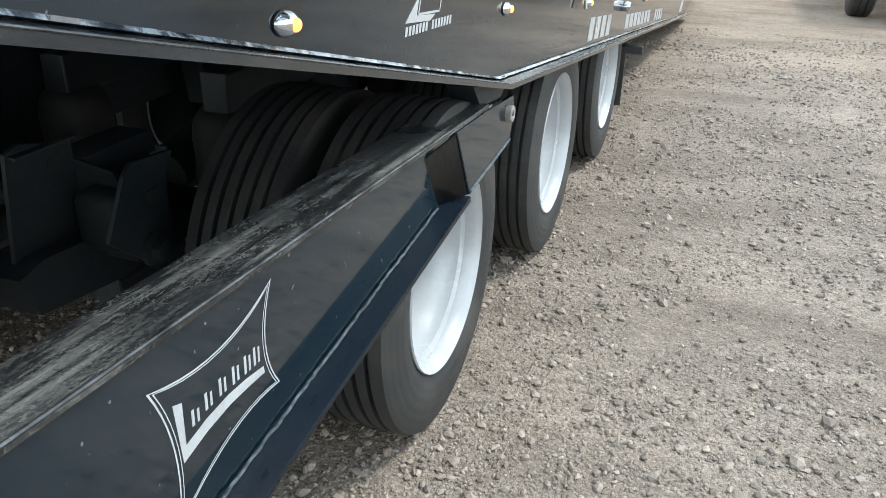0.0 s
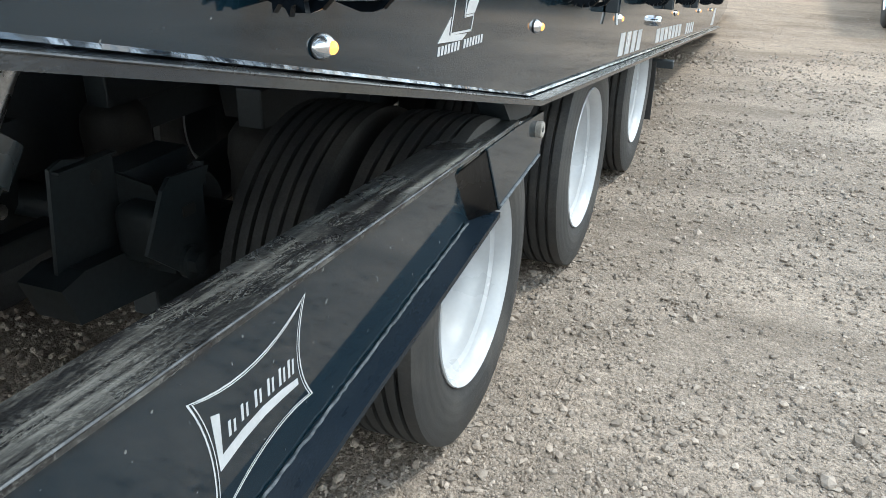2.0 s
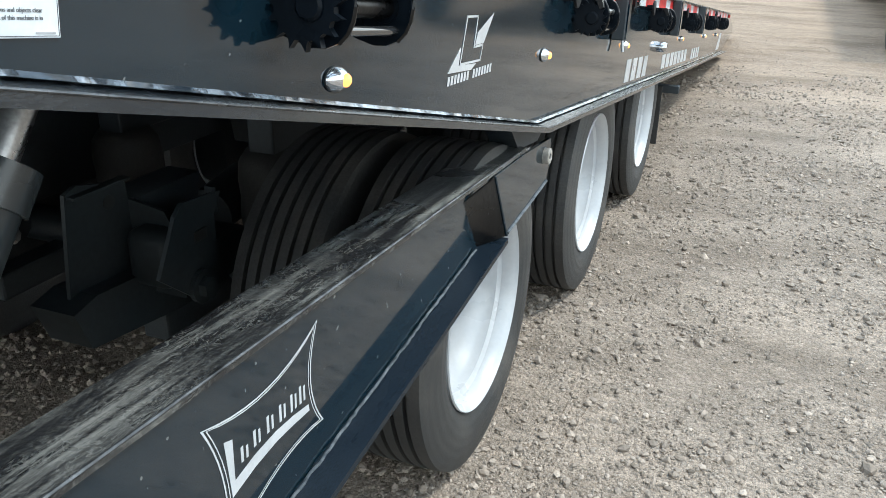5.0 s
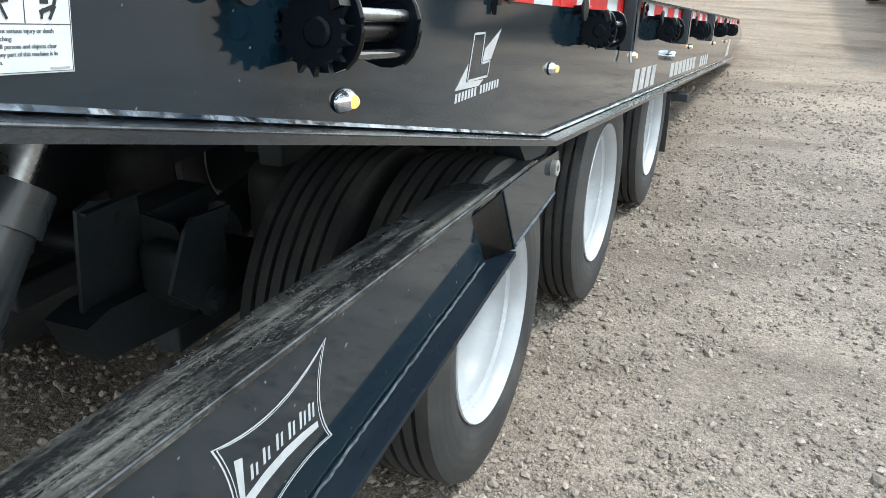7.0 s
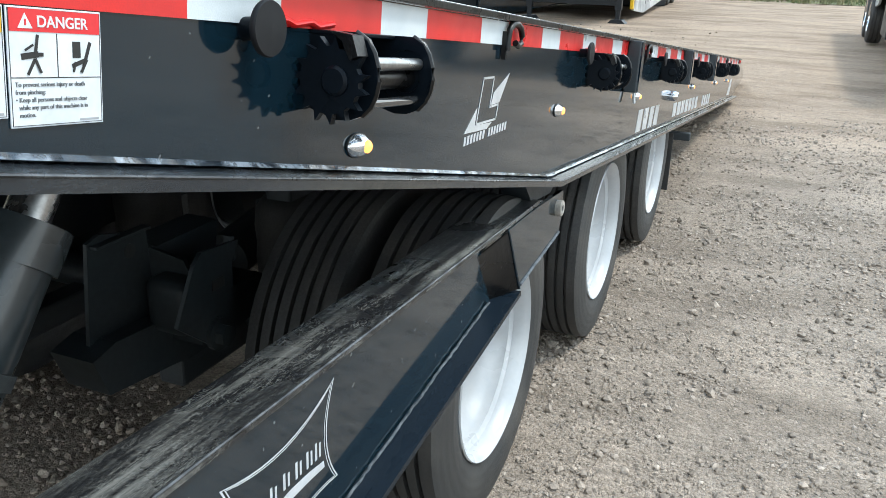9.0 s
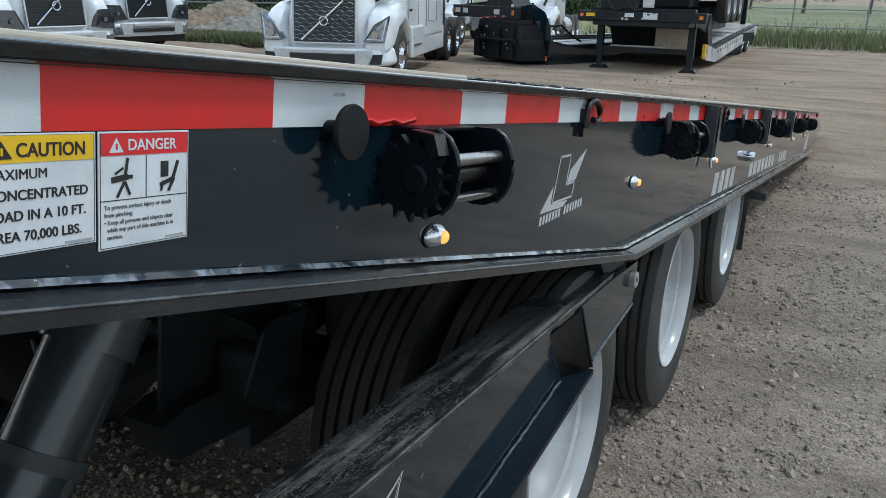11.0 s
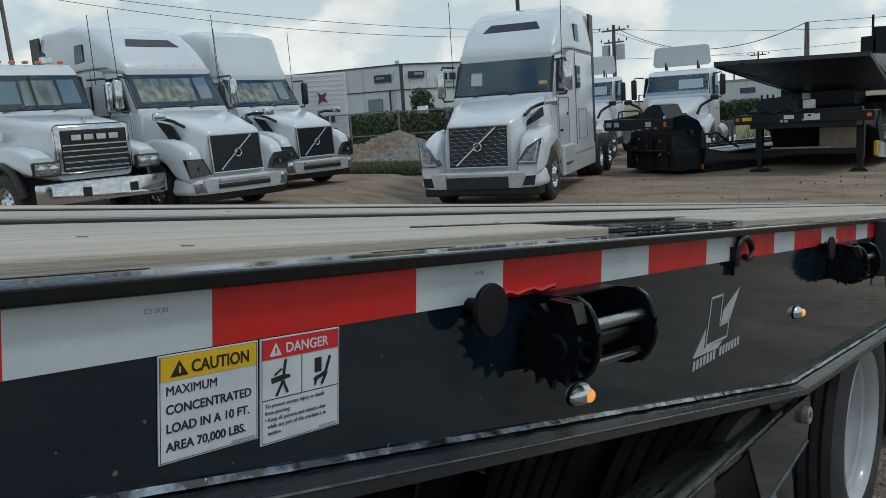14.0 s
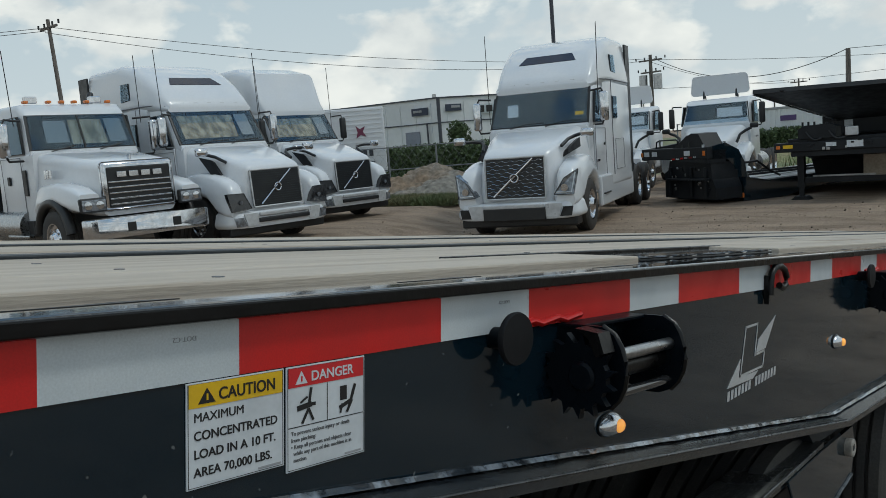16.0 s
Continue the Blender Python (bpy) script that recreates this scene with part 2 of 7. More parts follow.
def dusted(m, pale):
    """Lays streaks of dust, specks and fine curling scratches over a dark paint."""
    nt = m.node_tree
    N, L = nt.nodes.new, nt.links.new
    p = nt.nodes["Principled BSDF"]
    colour = p.inputs["Base Color"].links[0].from_socket
    tc = N("ShaderNodeTexCoord").outputs["Object"]

    def field(scale, stretch, detail, distort, rough=0.6):
        mp, n = N("ShaderNodeMapping"), N("ShaderNodeTexNoise")
        mp.inputs["Scale"].default_value = stretch
        n.inputs["Scale"].default_value, n.inputs["Detail"].default_value, n.inputs["Distortion"].default_value, n.inputs["Roughness"].default_value = scale, detail, distort, rough
        L(tc, mp.inputs["Vector"]); L(mp.outputs[0], n.inputs["Vector"])
        return n.outputs["Fac"]

    def span(src, lo, hi, most):
        r = N("ShaderNodeMapRange")
        r.inputs["From Min"].default_value, r.inputs["From Max"].default_value, r.inputs["To Max"].default_value = lo, hi, most
        L(src, r.inputs["Value"])
        return r.outputs[0]

    def times(a, b):
        mul = N("ShaderNodeMath"); mul.operation = "MULTIPLY"
        L(a, mul.inputs[0]); L(b, mul.inputs[1])
        return mul.outputs[0]

    def line(src, width):
        """One where the field is close to its middle value: thin winding lines."""
        sub, ab = N("ShaderNodeMath"), N("ShaderNodeMath")
        sub.operation, ab.operation = "SUBTRACT", "ABSOLUTE"
        sub.inputs[1].default_value = 0.5
        L(src, sub.inputs[0]); L(sub.outputs[0], ab.inputs[0])
        return span(ab.outputs[0], width, width * 0.2, 1.0)

    clouds = span(field(3.2, (7.0, 1.0, 2.0), 8.0, 0.3, 0.68), 0.43, 0.60, 1.0)
    layers = [(times(clouds, span(field(1.0, (46.0, 2.4, 20.0), 9.0, 0.2, 0.66), 0.46, 0.66, 0.85)), pale),
              (times(clouds, span(field(1.0, (260.0, 120.0, 120.0), 5.0, 0.0, 0.7), 0.50, 0.68, 0.55)), pale),
              (times(span(field(2.4, (5.0, 1.6, 2.0), 3.0, 0.0), 0.42, 0.58, 0.34), line(field(1.0, (42.0, 13.0, 20.0), 3.0, 2.2), 0.022)), tuple(1.35 * c for c in pale)),
              (times(span(field(2.0, (4.0, 2.4, 2.0), 3.0, 0.0), 0.46, 0.60, 0.34), line(field(1.0, (95.0, 44.0, 30.0), 2.0, 1.6), 0.022)), tuple(1.2 * c for c in pale))]
    for factor, tint in layers:
        mix = N("ShaderNodeMixRGB")
        mix.inputs[2].default_value = (*tint, 1)
        L(factor, mix.inputs[0]); L(colour, mix.inputs[1])
        colour = mix.outputs[0]
    L(colour, p.inputs["Base Color"])


dusted(M_SCUFFED, (0.22, 0.22, 0.205))
M_FLANGE = material("dull_navy_flange", (0.0050, 0.0095, 0.0155), 0.30, second=(0.009, 0.0145, 0.0215), scale=9, spread=(0.45, 0.75), fine=240, fine_amount=0.35, bump=0.08, bump_scale=140, stretch=(2, 0.7, 2), spec=0.15)
M_BLACK_RAIL = material("worn_black_rail", (0.018, 0.019, 0.021), 0.08, second=(0.035, 0.035, 0.036), scale=3, spread=(0.5, 0.85), fine=40, fine_amount=0.1, rough_var=0.03, coat=0.8)
M_BLACK_FLAT = material("black_frame_paint", (0.0140, 0.0195, 0.0240), 0.5, second=(0.022, 0.0270, 0.0300), scale=4, fine=60, bump=0.1, bump_scale=120)
M_BLACK_CAST = material("black_cast_steel", (0.003, 0.003, 0.0033), 0.3, scale=9, fine=90, spec=0.3, bump=0.1, bump_scale=60)
M_TANK = material("dull_black_tank", (0.0125, 0.0178, 0.0212), 0.5, second=(0.019, 0.0235, 0.026), scale=4, fine=60, spec=0.3)
M_LOT_BLACK = material("sun_dulled_black_paint", (0.0090, 0.0110, 0.0138), 0.42, second=(0.019, 0.021, 0.024), scale=3, spread=(0.45, 0.75), fine=30, fine_amount=0.2, spec=0.22)
M_CAP = material("black_rubber_cap", (0.008, 0.0085, 0.010), 0.5, scale=9, spec=0.2)
M_WINCH = material("black_winch_steel", (0.0032, 0.0052, 0.0080), 0.34, scale=9, fine=90, spec=0.09, bump=0.1, bump_scale=60)
# weld paint whose pale blue blotches are painted sky reflections
M_GLINT_WELD = material("weld_painted_glints", (0.020, 0.026, 0.034), 0.07, second=(0.30, 0.345, 0.40), scale=21, spread=(0.47, 0.60), fine=200, metal=0.45, bump=0.4, bump_scale=70, coat=0.8)
M_CHALKY = material("chalky_weld", (0.080, 0.092, 0.104), 0.65, second=(0.030, 0.037, 0.045), scale=60, spread=(0.42, 0.66), fine=220, bump=0.4, bump_scale=120)
M_PIN = material("grey_pin_paint", (0.30, 0.285, 0.26), 0.5, second=(0.18, 0.17, 0.15), scale=18, fine=120)
M_RUBBER = material("tyre_rubber", (0.019, 0.0187, 0.0185), 0.7, second=(0.042, 0.0385, 0.035), scale=7, fine=140, fine_amount=0.2, bump=0.15, bump_scale=220)
M_RIM = material("white_wheel_paint", (0.41, 0.420, 0.432), 0.34, second=(0.36, 0.369, 0.38), scale=4, fine=70, fine_amount=0.03, coat=0.3)


def sipes(m, r0):
    """Fine slanted cuts across a tyre's tread and faint rings on its wall."""
    nt = m.node_tree
    N, L = nt.nodes.new, nt.links.new
    p = nt.nodes["Principled BSDF"]

    def op(kind, a, b=None):
        n = N("ShaderNodeMath")
        n.operation = kind
        for i, v in enumerate((a, b)):
            if v is None:
                continue
            if isinstance(v, (int, float)):
                n.inputs[i].default_value = v
            else:
                L(v, n.inputs[i])
        return n.outputs[0]
    xyz = N("ShaderNodeSeparateXYZ")
    L(N("ShaderNodeTexCoord").outputs["Object"], xyz.inputs[0])
    x, y, z = xyz.outputs
    radius = op("SQRT", op("ADD", op("MULTIPLY", y, y), op("MULTIPLY", z, z)))
    tread = op("GREATER_THAN", radius, r0)
    zig = op("MULTIPLY", op("PINGPONG", x, 0.011), 170.0)
    cuts = op("GREATER_THAN", op("SINE", op("ADD", op("MULTIPLY", op("ARCTAN2", y, z), 96.0), zig)), 0.80)
    rings = op("MULTIPLY", op("SINE", op("MULTIPLY", radius, 210.0)), 0.10)
    height = op("SUBTRACT", op("MULTIPLY", rings, op("SUBTRACT", 1.0, tread)), op("MULTIPLY", cuts, tread))
    b = N("ShaderNodeBump")
    b.inputs["Strength"].default_value, b.inputs["Distance"].default_value = 0.7, 0.004
    L(height, b.inputs["Height"])
    L(p.inputs["Normal"].links[0].from_socket, b.inputs["Normal"])
    L(b.outputs[0], p.inputs["Normal"])


M_TYRE = material("tyre_rubber_worn", (0.021, 0.0218, 0.0225), 0.60, second=(0.052, 0.048, 0.043), scale=5, spread=(0.46, 0.72), fine=140, fine_amount=0.25, bump=0.15, bump_scale=220)
sipes(M_TYRE, 0.455)
M_TAPE_RED = material("red_reflective_tape", (0.52, 0.013, 0.012), 0.35, second=(0.46, 0.012, 0.011), scale=12, fine=500, fine_amount=0.07)
M_TAPE_WHITE = material("white_reflective_tape", (0.52, 0.56, 0.585), 0.35, second=(0.465, 0.505, 0.53), scale=12, fine=500, fine_amount=0.07)
M_DECAL = material("decal_white", (0.58, 0.612, 0.64), 0.4, scale=20, fine=200, fine_amount=0.03)
M_BADGE = material("badge_silver_white", (0.44, 0.455, 0.47), 0.4, scale=20, fine=200, fine_amount=0.05)
M_YELLOW = material("decal_yellow", (0.72, 0.45, 0.01), 0.4, scale=20, fine=200, fine_amount=0.04)
M_RED = material("decal_red", (0.55, 0.02, 0.025), 0.4, scale=20, fine=200, fine_amount=0.04)
M_INK = material("print_black", (0.012, 0.012, 0.012), 0.5, scale=20)
M_PRINT = material("thin_dark_print", (0.13, 0.135, 0.14), 0.5, scale=20)
M_SILVER = material("silver_vinyl", (0.50, 0.51, 0.52), 0.35, metal=0.2, scale=10, fine=200, fine_amount=0.06)
M_GREY_INK = material("grey_print", (0.30, 0.31, 0.32), 0.5, scale=20)
M_CHROME = material("chrome", (0.62, 0.63, 0.65), 0.12, metal=1.0, scale=8, rough_var=0.06, fine=90, fine_amount=0.05)
M_STEEL_WORN = material("worn_edge_steel", (0.10, 0.105, 0.11), 0.3, second=(0.02, 0.021, 0.023), scale=18, spread=(0.4, 0.65), metal=0.4, fine=150)
M_STEEL = material("bright_steel", (0.42, 0.43, 0.44), 0.3, metal=1.0, scale=20, fine=150)
M_SHELL = material("satin_lamp_shell", (0.72, 0.73, 0.75), 0.16, metal=0.85, scale=20, fine=100, fine_amount=0.05)
M_AMBER = material("amber_lens", (0.85, 0.30, 0.03), 0.2, scale=30, emit=(1.0, 0.42, 0.10), strength=1.6)
M_AMBER_DULL = material("amber_lens_unlit", (0.65, 0.18, 0.03), 0.25, scale=20)
M_RED_LENS = material("red_lens", (0.45, 0.015, 0.012), 0.2, scale=20)
M_WOOD = material("deck_oak", (0.445, 0.392, 0.328), 0.82, second=(0.375, 0.325, 0.268), scale=3.0, fine=70, fine_amount=0.08, stretch=(7, 0.5, 7), vary=0.07, bump=0.14, bump_scale=50, third=(0.485, 0.43, 0.365), third_scale=1.3, detail=8)
M_CYL = material("grey_cylinder_paint", (0.027, 0.035, 0.040), 0.22, second=(0.020, 0.026, 0.030), scale=4, coat=0.25)
M_TRUCK = material("white_truck_paint", (0.645, 0.665, 0.69), 0.22, second=(0.615, 0.635, 0.66), scale=0.8, fine=20, fine_amount=0.02, coat=0.6, rough_var=0.05)
M_PLASTIC = material("black_plastic", (0.012, 0.0128, 0.014), 0.45, scale=6, bump=0.05, bump_scale=90)
M_LAMP = material("headlamp", (0.26, 0.28, 0.31), 0.08, metal=0.4, second=(0.11, 0.118, 0.13), scale=14, spread=(0.4, 0.6), coat=1.0)
M_LAMP_DARK = material("dark_headlamp", (0.018, 0.019, 0.021), 0.10, second=(0.03, 0.031, 0.034), scale=5, coat=0.5)
M_SEAM = material("panel_gap", (0.16, 0.165, 0.175), 0.7, scale=5)
# beige tone painted as mirrored cloud and daylit cab in the windshields
M_PANE_LIGHT = material("beige_painted_light", (0.55, 0.46, 0.33), 0.9, second=(0.20, 0.165, 0.115), scale=2.6, spread=(0.38, 0.62), stretch=(3, 3, 0.6))
# near-black tone that stands in for the unlit cab behind the windows
M_CAB_SHADE = material("painted_cab_shade", (0.006, 0.011, 0.018), 0.8, scale=3)
M_GLASS = glass_material("cab_glass", (0.80, 0.86, 0.90), 0.045)
M_ROOF_GLASS = material("tinted_roof_glass", (0.022, 0.026, 0.046), 0.10, second=(0.035, 0.037, 0.056), scale=2.0, spec=0.3)
M_SKIN = material("building_panel", (0.64, 0.655, 0.67), 0.6, second=(0.58, 0.595, 0.61), scale=0.3, fine=3, fine_amount=0.04)
M_TRIM_STEEL = material("dull_dark_steel", (0.14, 0.145, 0.15), 0.35, second=(0.06, 0.062, 0.066), scale=2.5, metal=0.4)
M_TRIM = material("dark_trim", (0.05, 0.055, 0.07), 0.5, scale=2)
M_BLUE = material("dark_blue_sign", (0.03, 0.04, 0.07), 0.5, scale=2)
M_DOOR = material("grey_door", (0.20, 0.22, 0.27), 0.5, scale=2)
M_POLE = material("weathered_pole", (0.16, 0.14, 0.125), 0.9, second=(0.10, 0.09, 0.08), scale=3, stretch=(6, 6, 0.5))
M_WIRE = material("cable", (0.035, 0.035, 0.035), 0.7, scale=3)
M_FENCE = material("galvanised_wire", (0.22, 0.23, 0.24), 0.5, metal=0.6, scale=6)
M_TAN = material("tan_plywood", (0.40, 0.35, 0.28), 0.8, second=(0.34, 0.29, 0.23), scale=1.5, fine=20)
M_MAGENTA = material("maroon_print", (0.16, 0.03, 0.07), 0.5, scale=3)
M_PURPLE = material("purple_print", (0.09, 0.05, 0.16), 0.5, scale=3)
M_TRAILER_DECK = material("pale_trailer_deck", (0.46, 0.46, 0.46), 0.5, second=(0.22, 0.22, 0.22), scale=2, fine=20)


# ---------------------------------------------------------------- mesh tools
def thing(name, m, label, category, group="", kind=""):
    ob = new(name)
    ob.empty_display_size = 0.2
    ob.matrix_world = m
    return tagged(ob, label, category, group, kind)


def mesh_of(name, bm, mat, smooth=None):
    bmesh.ops.recalc_face_normals(bm, faces=bm.faces)
    me = bpy.data.meshes.new(name)
    bm.to_mesh(me)
    bm.free()
    me.materials.append(mat)
    if smooth:
        me.polygons.foreach_set("use_smooth", [True] * len(me.polygons))
        me.set_sharp_from_angle(angle=radians(smooth))
    return me


def part(name, bm, mat, parent, label="", smooth=None):
    ob = new(name, mesh_of(name, bm, mat, smooth))
    ob.parent = parent
    return tagged(ob, label)


def single(name, bm, mat, label, category, group="", kind="", smooth=None, m=None):
    ob = new(name, mesh_of(name, bm, mat, smooth))
    if m is not None:
        ob.matrix_world = m
    return tagged(ob, label, category, group, kind)


def place(ob, parent, m=None):
    ob.parent = parent
    if m is not None:
        ob.matrix_basis = m
    return ob


def box(bm, c, s, m=None, bevel=0.0):
    r = bmesh.ops.create_cube(bm, size=1.0)
    vs = r["verts"]
    mm = Matrix.Translation(c) @ Matrix.Diagonal((*s, 1))
    if m is not None:
        mm = m @ mm
    bmesh.ops.transform(bm, matrix=mm, verts=vs)
    if bevel:
        es = list({e for v in vs for e in v.link_edges})
        bmesh.ops.bevel(bm, geom=es, offset=bevel, segments=2, affect="EDGES", profile=0.5)
    return bm


def new_box(c, s, bevel=0.0, m=None):
    return box(bmesh.new(), c, s, m, bevel)


def rod(bm, a, b, r, seg=16, r2=None):
    a, b = Vector(a), Vector(b)
    res = bmesh.ops.create_cone(bm, cap_ends=True, segments=seg, radius1=r, radius2=r if r2 is None else r2, depth=(b - a).length)
    q = (b - a).to_track_quat("Z", "Y").to_matrix().to_4x4()
    bmesh.ops.transform(bm, matrix=Matrix.Translation((a + b) / 2) @ q, verts=res["verts"])
    return bm


def new_rod(a, b, r, seg=16, r2=None):
    return rod(bmesh.new(), a, b, r, seg, r2)


def tube(bm, pts, r, seg=8):
    pts = [Vector(p) for p in pts]
    rings = []
    for i, p in enumerate(pts):
        d = (pts[min(i + 1, len(pts) - 1)] - pts[max(i - 1, 0)]).normalized()
        q = d.to_track_quat("Z", "Y")
        rings.append([bm.verts.new(p + q @ Vector((r * math.cos(6.28318 * k / seg), r * math.sin(6.28318 * k / seg), 0))) for k in range(seg)])
    for a, b in zip(rings, rings[1:]):
        for k in range(seg):
            bm.faces.new((a[k], a[(k + 1) % seg], b[(k + 1) % seg], b[k]))
    bm.faces.new(rings[0])
    bm.faces.new(rings[-1][::-1])
    return bm


def prism(bm, pts, lo, hi, axis="x"):
    """A flat outline, pushed out from lo to hi along an axis. pts are (y, z), (x, z) or (x, y)."""
    def at(p, d):
        return {"x": (d, p[0], p[1]), "y": (p[0], d, p[1]), "z": (p[0], p[1], d)}[axis]
    a = [bm.verts.new(at(p, lo)) for p in pts]
    b = [bm.verts.new(at(p, hi)) for p in pts]
    n = len(pts)
    bm.faces.new(a)
    bm.faces.new(b[::-1])
    for i in range(n):
        bm.faces.new((a[i], b[i], b[(i + 1) % n], a[(i + 1) % n]))
    return bm


def new_prism(pts, lo, hi, axis="x"):
    return prism(bmesh.new(), pts, lo, hi, axis)


def lathe(bm, profile, seg=48, axis="x", c=(0, 0, 0), caps=True):
    """profile: (along, radius) rows, turned about an axis through c."""
    rings = []
    for a, r in profile:
        ring = []
        for k in range(seg):
            u, v = r * math.cos(2 * math.pi * k / seg), r * math.sin(2 * math.pi * k / seg)
            p = {"x": (a, u, v), "y": (u, a, v), "z": (u, v, a)}[axis]
            ring.append(bm.verts.new((p[0] + c[0], p[1] + c[1], p[2] + c[2])))
        rings.append(ring)
    for a, b in zip(rings, rings[1:]):
        for k in range(seg):
            bm.faces.new((a[k], a[(k + 1) % seg], b[(k + 1) % seg], b[k]))
    for ring in (rings[0], rings[-1]):
        if caps and (ring[0].co - ring[seg // 2].co).length > 1e-4:
            bm.faces.new(ring)
    return bm


def section(y, hb, ht, z0, z1, r, n=4):
    """A round-cornered cross-section: half widths at the bottom and top, from z0 to z1."""
    out = []
    r = min(r, (z1 - z0) / 2.05, hb * 0.9, ht * 0.9)
    for cx, cz, a0, h in ((1, z1 - r, 0, ht), (-1, z1 - r, 90, ht), (-1, z0 + r, 180, hb), (1, z0 + r, 270, hb)):
        for k in range(n + 1):
            a = radians(a0 + 90 * k / n)
            out.append((cx * (h - r) + r * math.cos(a), y, cz + r * math.sin(a)))
    return out


def loft(bm, sections, dx=0.0):
    rings = [[bm.verts.new((p[0] + dx, p[1], p[2])) for p in s] for s in sections]
    n = len(rings[0])
    for a, b in zip(rings, rings[1:]):
        for k in range(n):
            bm.faces.new((a[k], a[(k + 1) % n], b[(k + 1) % n], b[k]))
    bm.faces.new(rings[0])
    bm.faces.new(rings[-1][::-1])
    return bm


def new_loft(rows, dx=0.0):
    return loft(bmesh.new(), [section(*r) for r in rows], dx)


def panel(bm, quad, t):
    """A slab over four corners, t thick to the back of them."""
    q = [Vector(p) for p in quad]
    n = (q[1] - q[0]).cross(q[3] - q[0]).normalized() * t
    a = [bm.verts.new(p) for p in q]
    b = [bm.verts.new(p - n) for p in q]
    bm.faces.new(a)
    bm.faces.new(b[::-1])
    for i in range(4):
        bm.faces.new((a[i], b[i], b[(i + 1) % 4], a[(i + 1) % 4]))
    return bm


def new_panel(quad, t=0.02):
    return panel(bmesh.new(), quad, t)


def lettering(body, size, m, mat, parent, name="lettering", depth=0.0004, squeeze=1.0, bold=0.0):
    cu = bpy.data.curves.new(name, "FONT")
    cu.body, cu.size, cu.extrude, cu.offset = body, size, depth, bold
    tmp = bpy.data.objects.new(name, cu)
    scene.collection.objects.link(tmp)
    bpy.context.view_layer.update()
    me = bpy.data.meshes.new_from_object(tmp.evaluated_get(bpy.context.evaluated_depsgraph_get()))
    bpy.data.objects.remove(tmp)
    me.name = name
    me.materials.clear()
    me.materials.append(mat)
    ob = new(name, me)
    ob.parent = parent
    ob.matrix_basis = m @ Matrix.Diagonal((squeeze, 1, 1, 1))
    return ob


def side(u, w, x=0.0):
    """The pose of something flat on the trailer's side: its right runs back along the trailer, its front faces out."""
    return Matrix(((0, 0, 1, x), (1, 0, 0, u), (0, 1, 0, w), (0, 0, 0, 1)))


# ---------------------------------------------------------------- ground
def smooth01(v):
    v = min(1.0, max(0.0, v))
    return v * v * (3 - 2 * v)


def ground_z(x, y):
    d = math.hypot(min(0.0, x + 1.0), max(0.0, y - 4.0))
    rise = 0.30 * smooth01((-x - 9.9 - 0.35 * max(0.0, y - 9.0)) / 1.9) * (1 - smooth01((y - 45) / 20)) * (1 - smooth01((-x - 20) / 5))
    swell = 0.08 * smooth01((2.75 - y) / 2.2) * (1 - smooth01((-x - 2.6) / 3.0))
    return -0.08 - 0.12 * smooth01(d / 11.0) + rise + swell


def spaced(lo, hi, step, far, grow):
    a = list(np.arange(lo, hi + step / 2, step))
    s, v, up = step, hi, []
    while v < far:
        s *= grow
        v += s
        up.append(v)
    s, v, down = step, lo, []
    while v > -far:
        s *= grow
        v -= s
        down.append(v)
    return down[::-1] + a + up


def make_ground():
    xs, ys = spaced(-4.5, 6.0, 0.075, 1800, 1.13), spaced(-2.0, 11.0, 0.075, 1800, 1.13)
    verts = []
    for y in ys:
        for x in xs:
            near = 1.0 - smooth01((math.hypot(x, y - 3) - 10) / 20)
            h = 0.012 * noise.noise(Vector((x * 0.7, y * 0.7, 0))) + 0.008 * noise.noise(Vector((x * 3, y * 3, 4))) + 0.006 * noise.noise(Vector((x * 9, y * 9, 9)))
            verts.append((x, y, ground_z(x, y) + near * h))
    nx = len(xs)
    faces = [(j * nx + i, j * nx + i + 1, (j + 1) * nx + i + 1, (j + 1) * nx + i) for j in range(len(ys) - 1) for i in range(nx - 1)]
    me = bpy.data.meshes.new("ground")
    me.from_pydata(verts, [], faces)
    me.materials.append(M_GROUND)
    me.polygons.foreach_set("use_smooth", [True] * len(me.polygons))
    tagged(new("ground", me), "pale grey-brown crushed gravel lot, dusty and uneven", "ground", kind="structure")


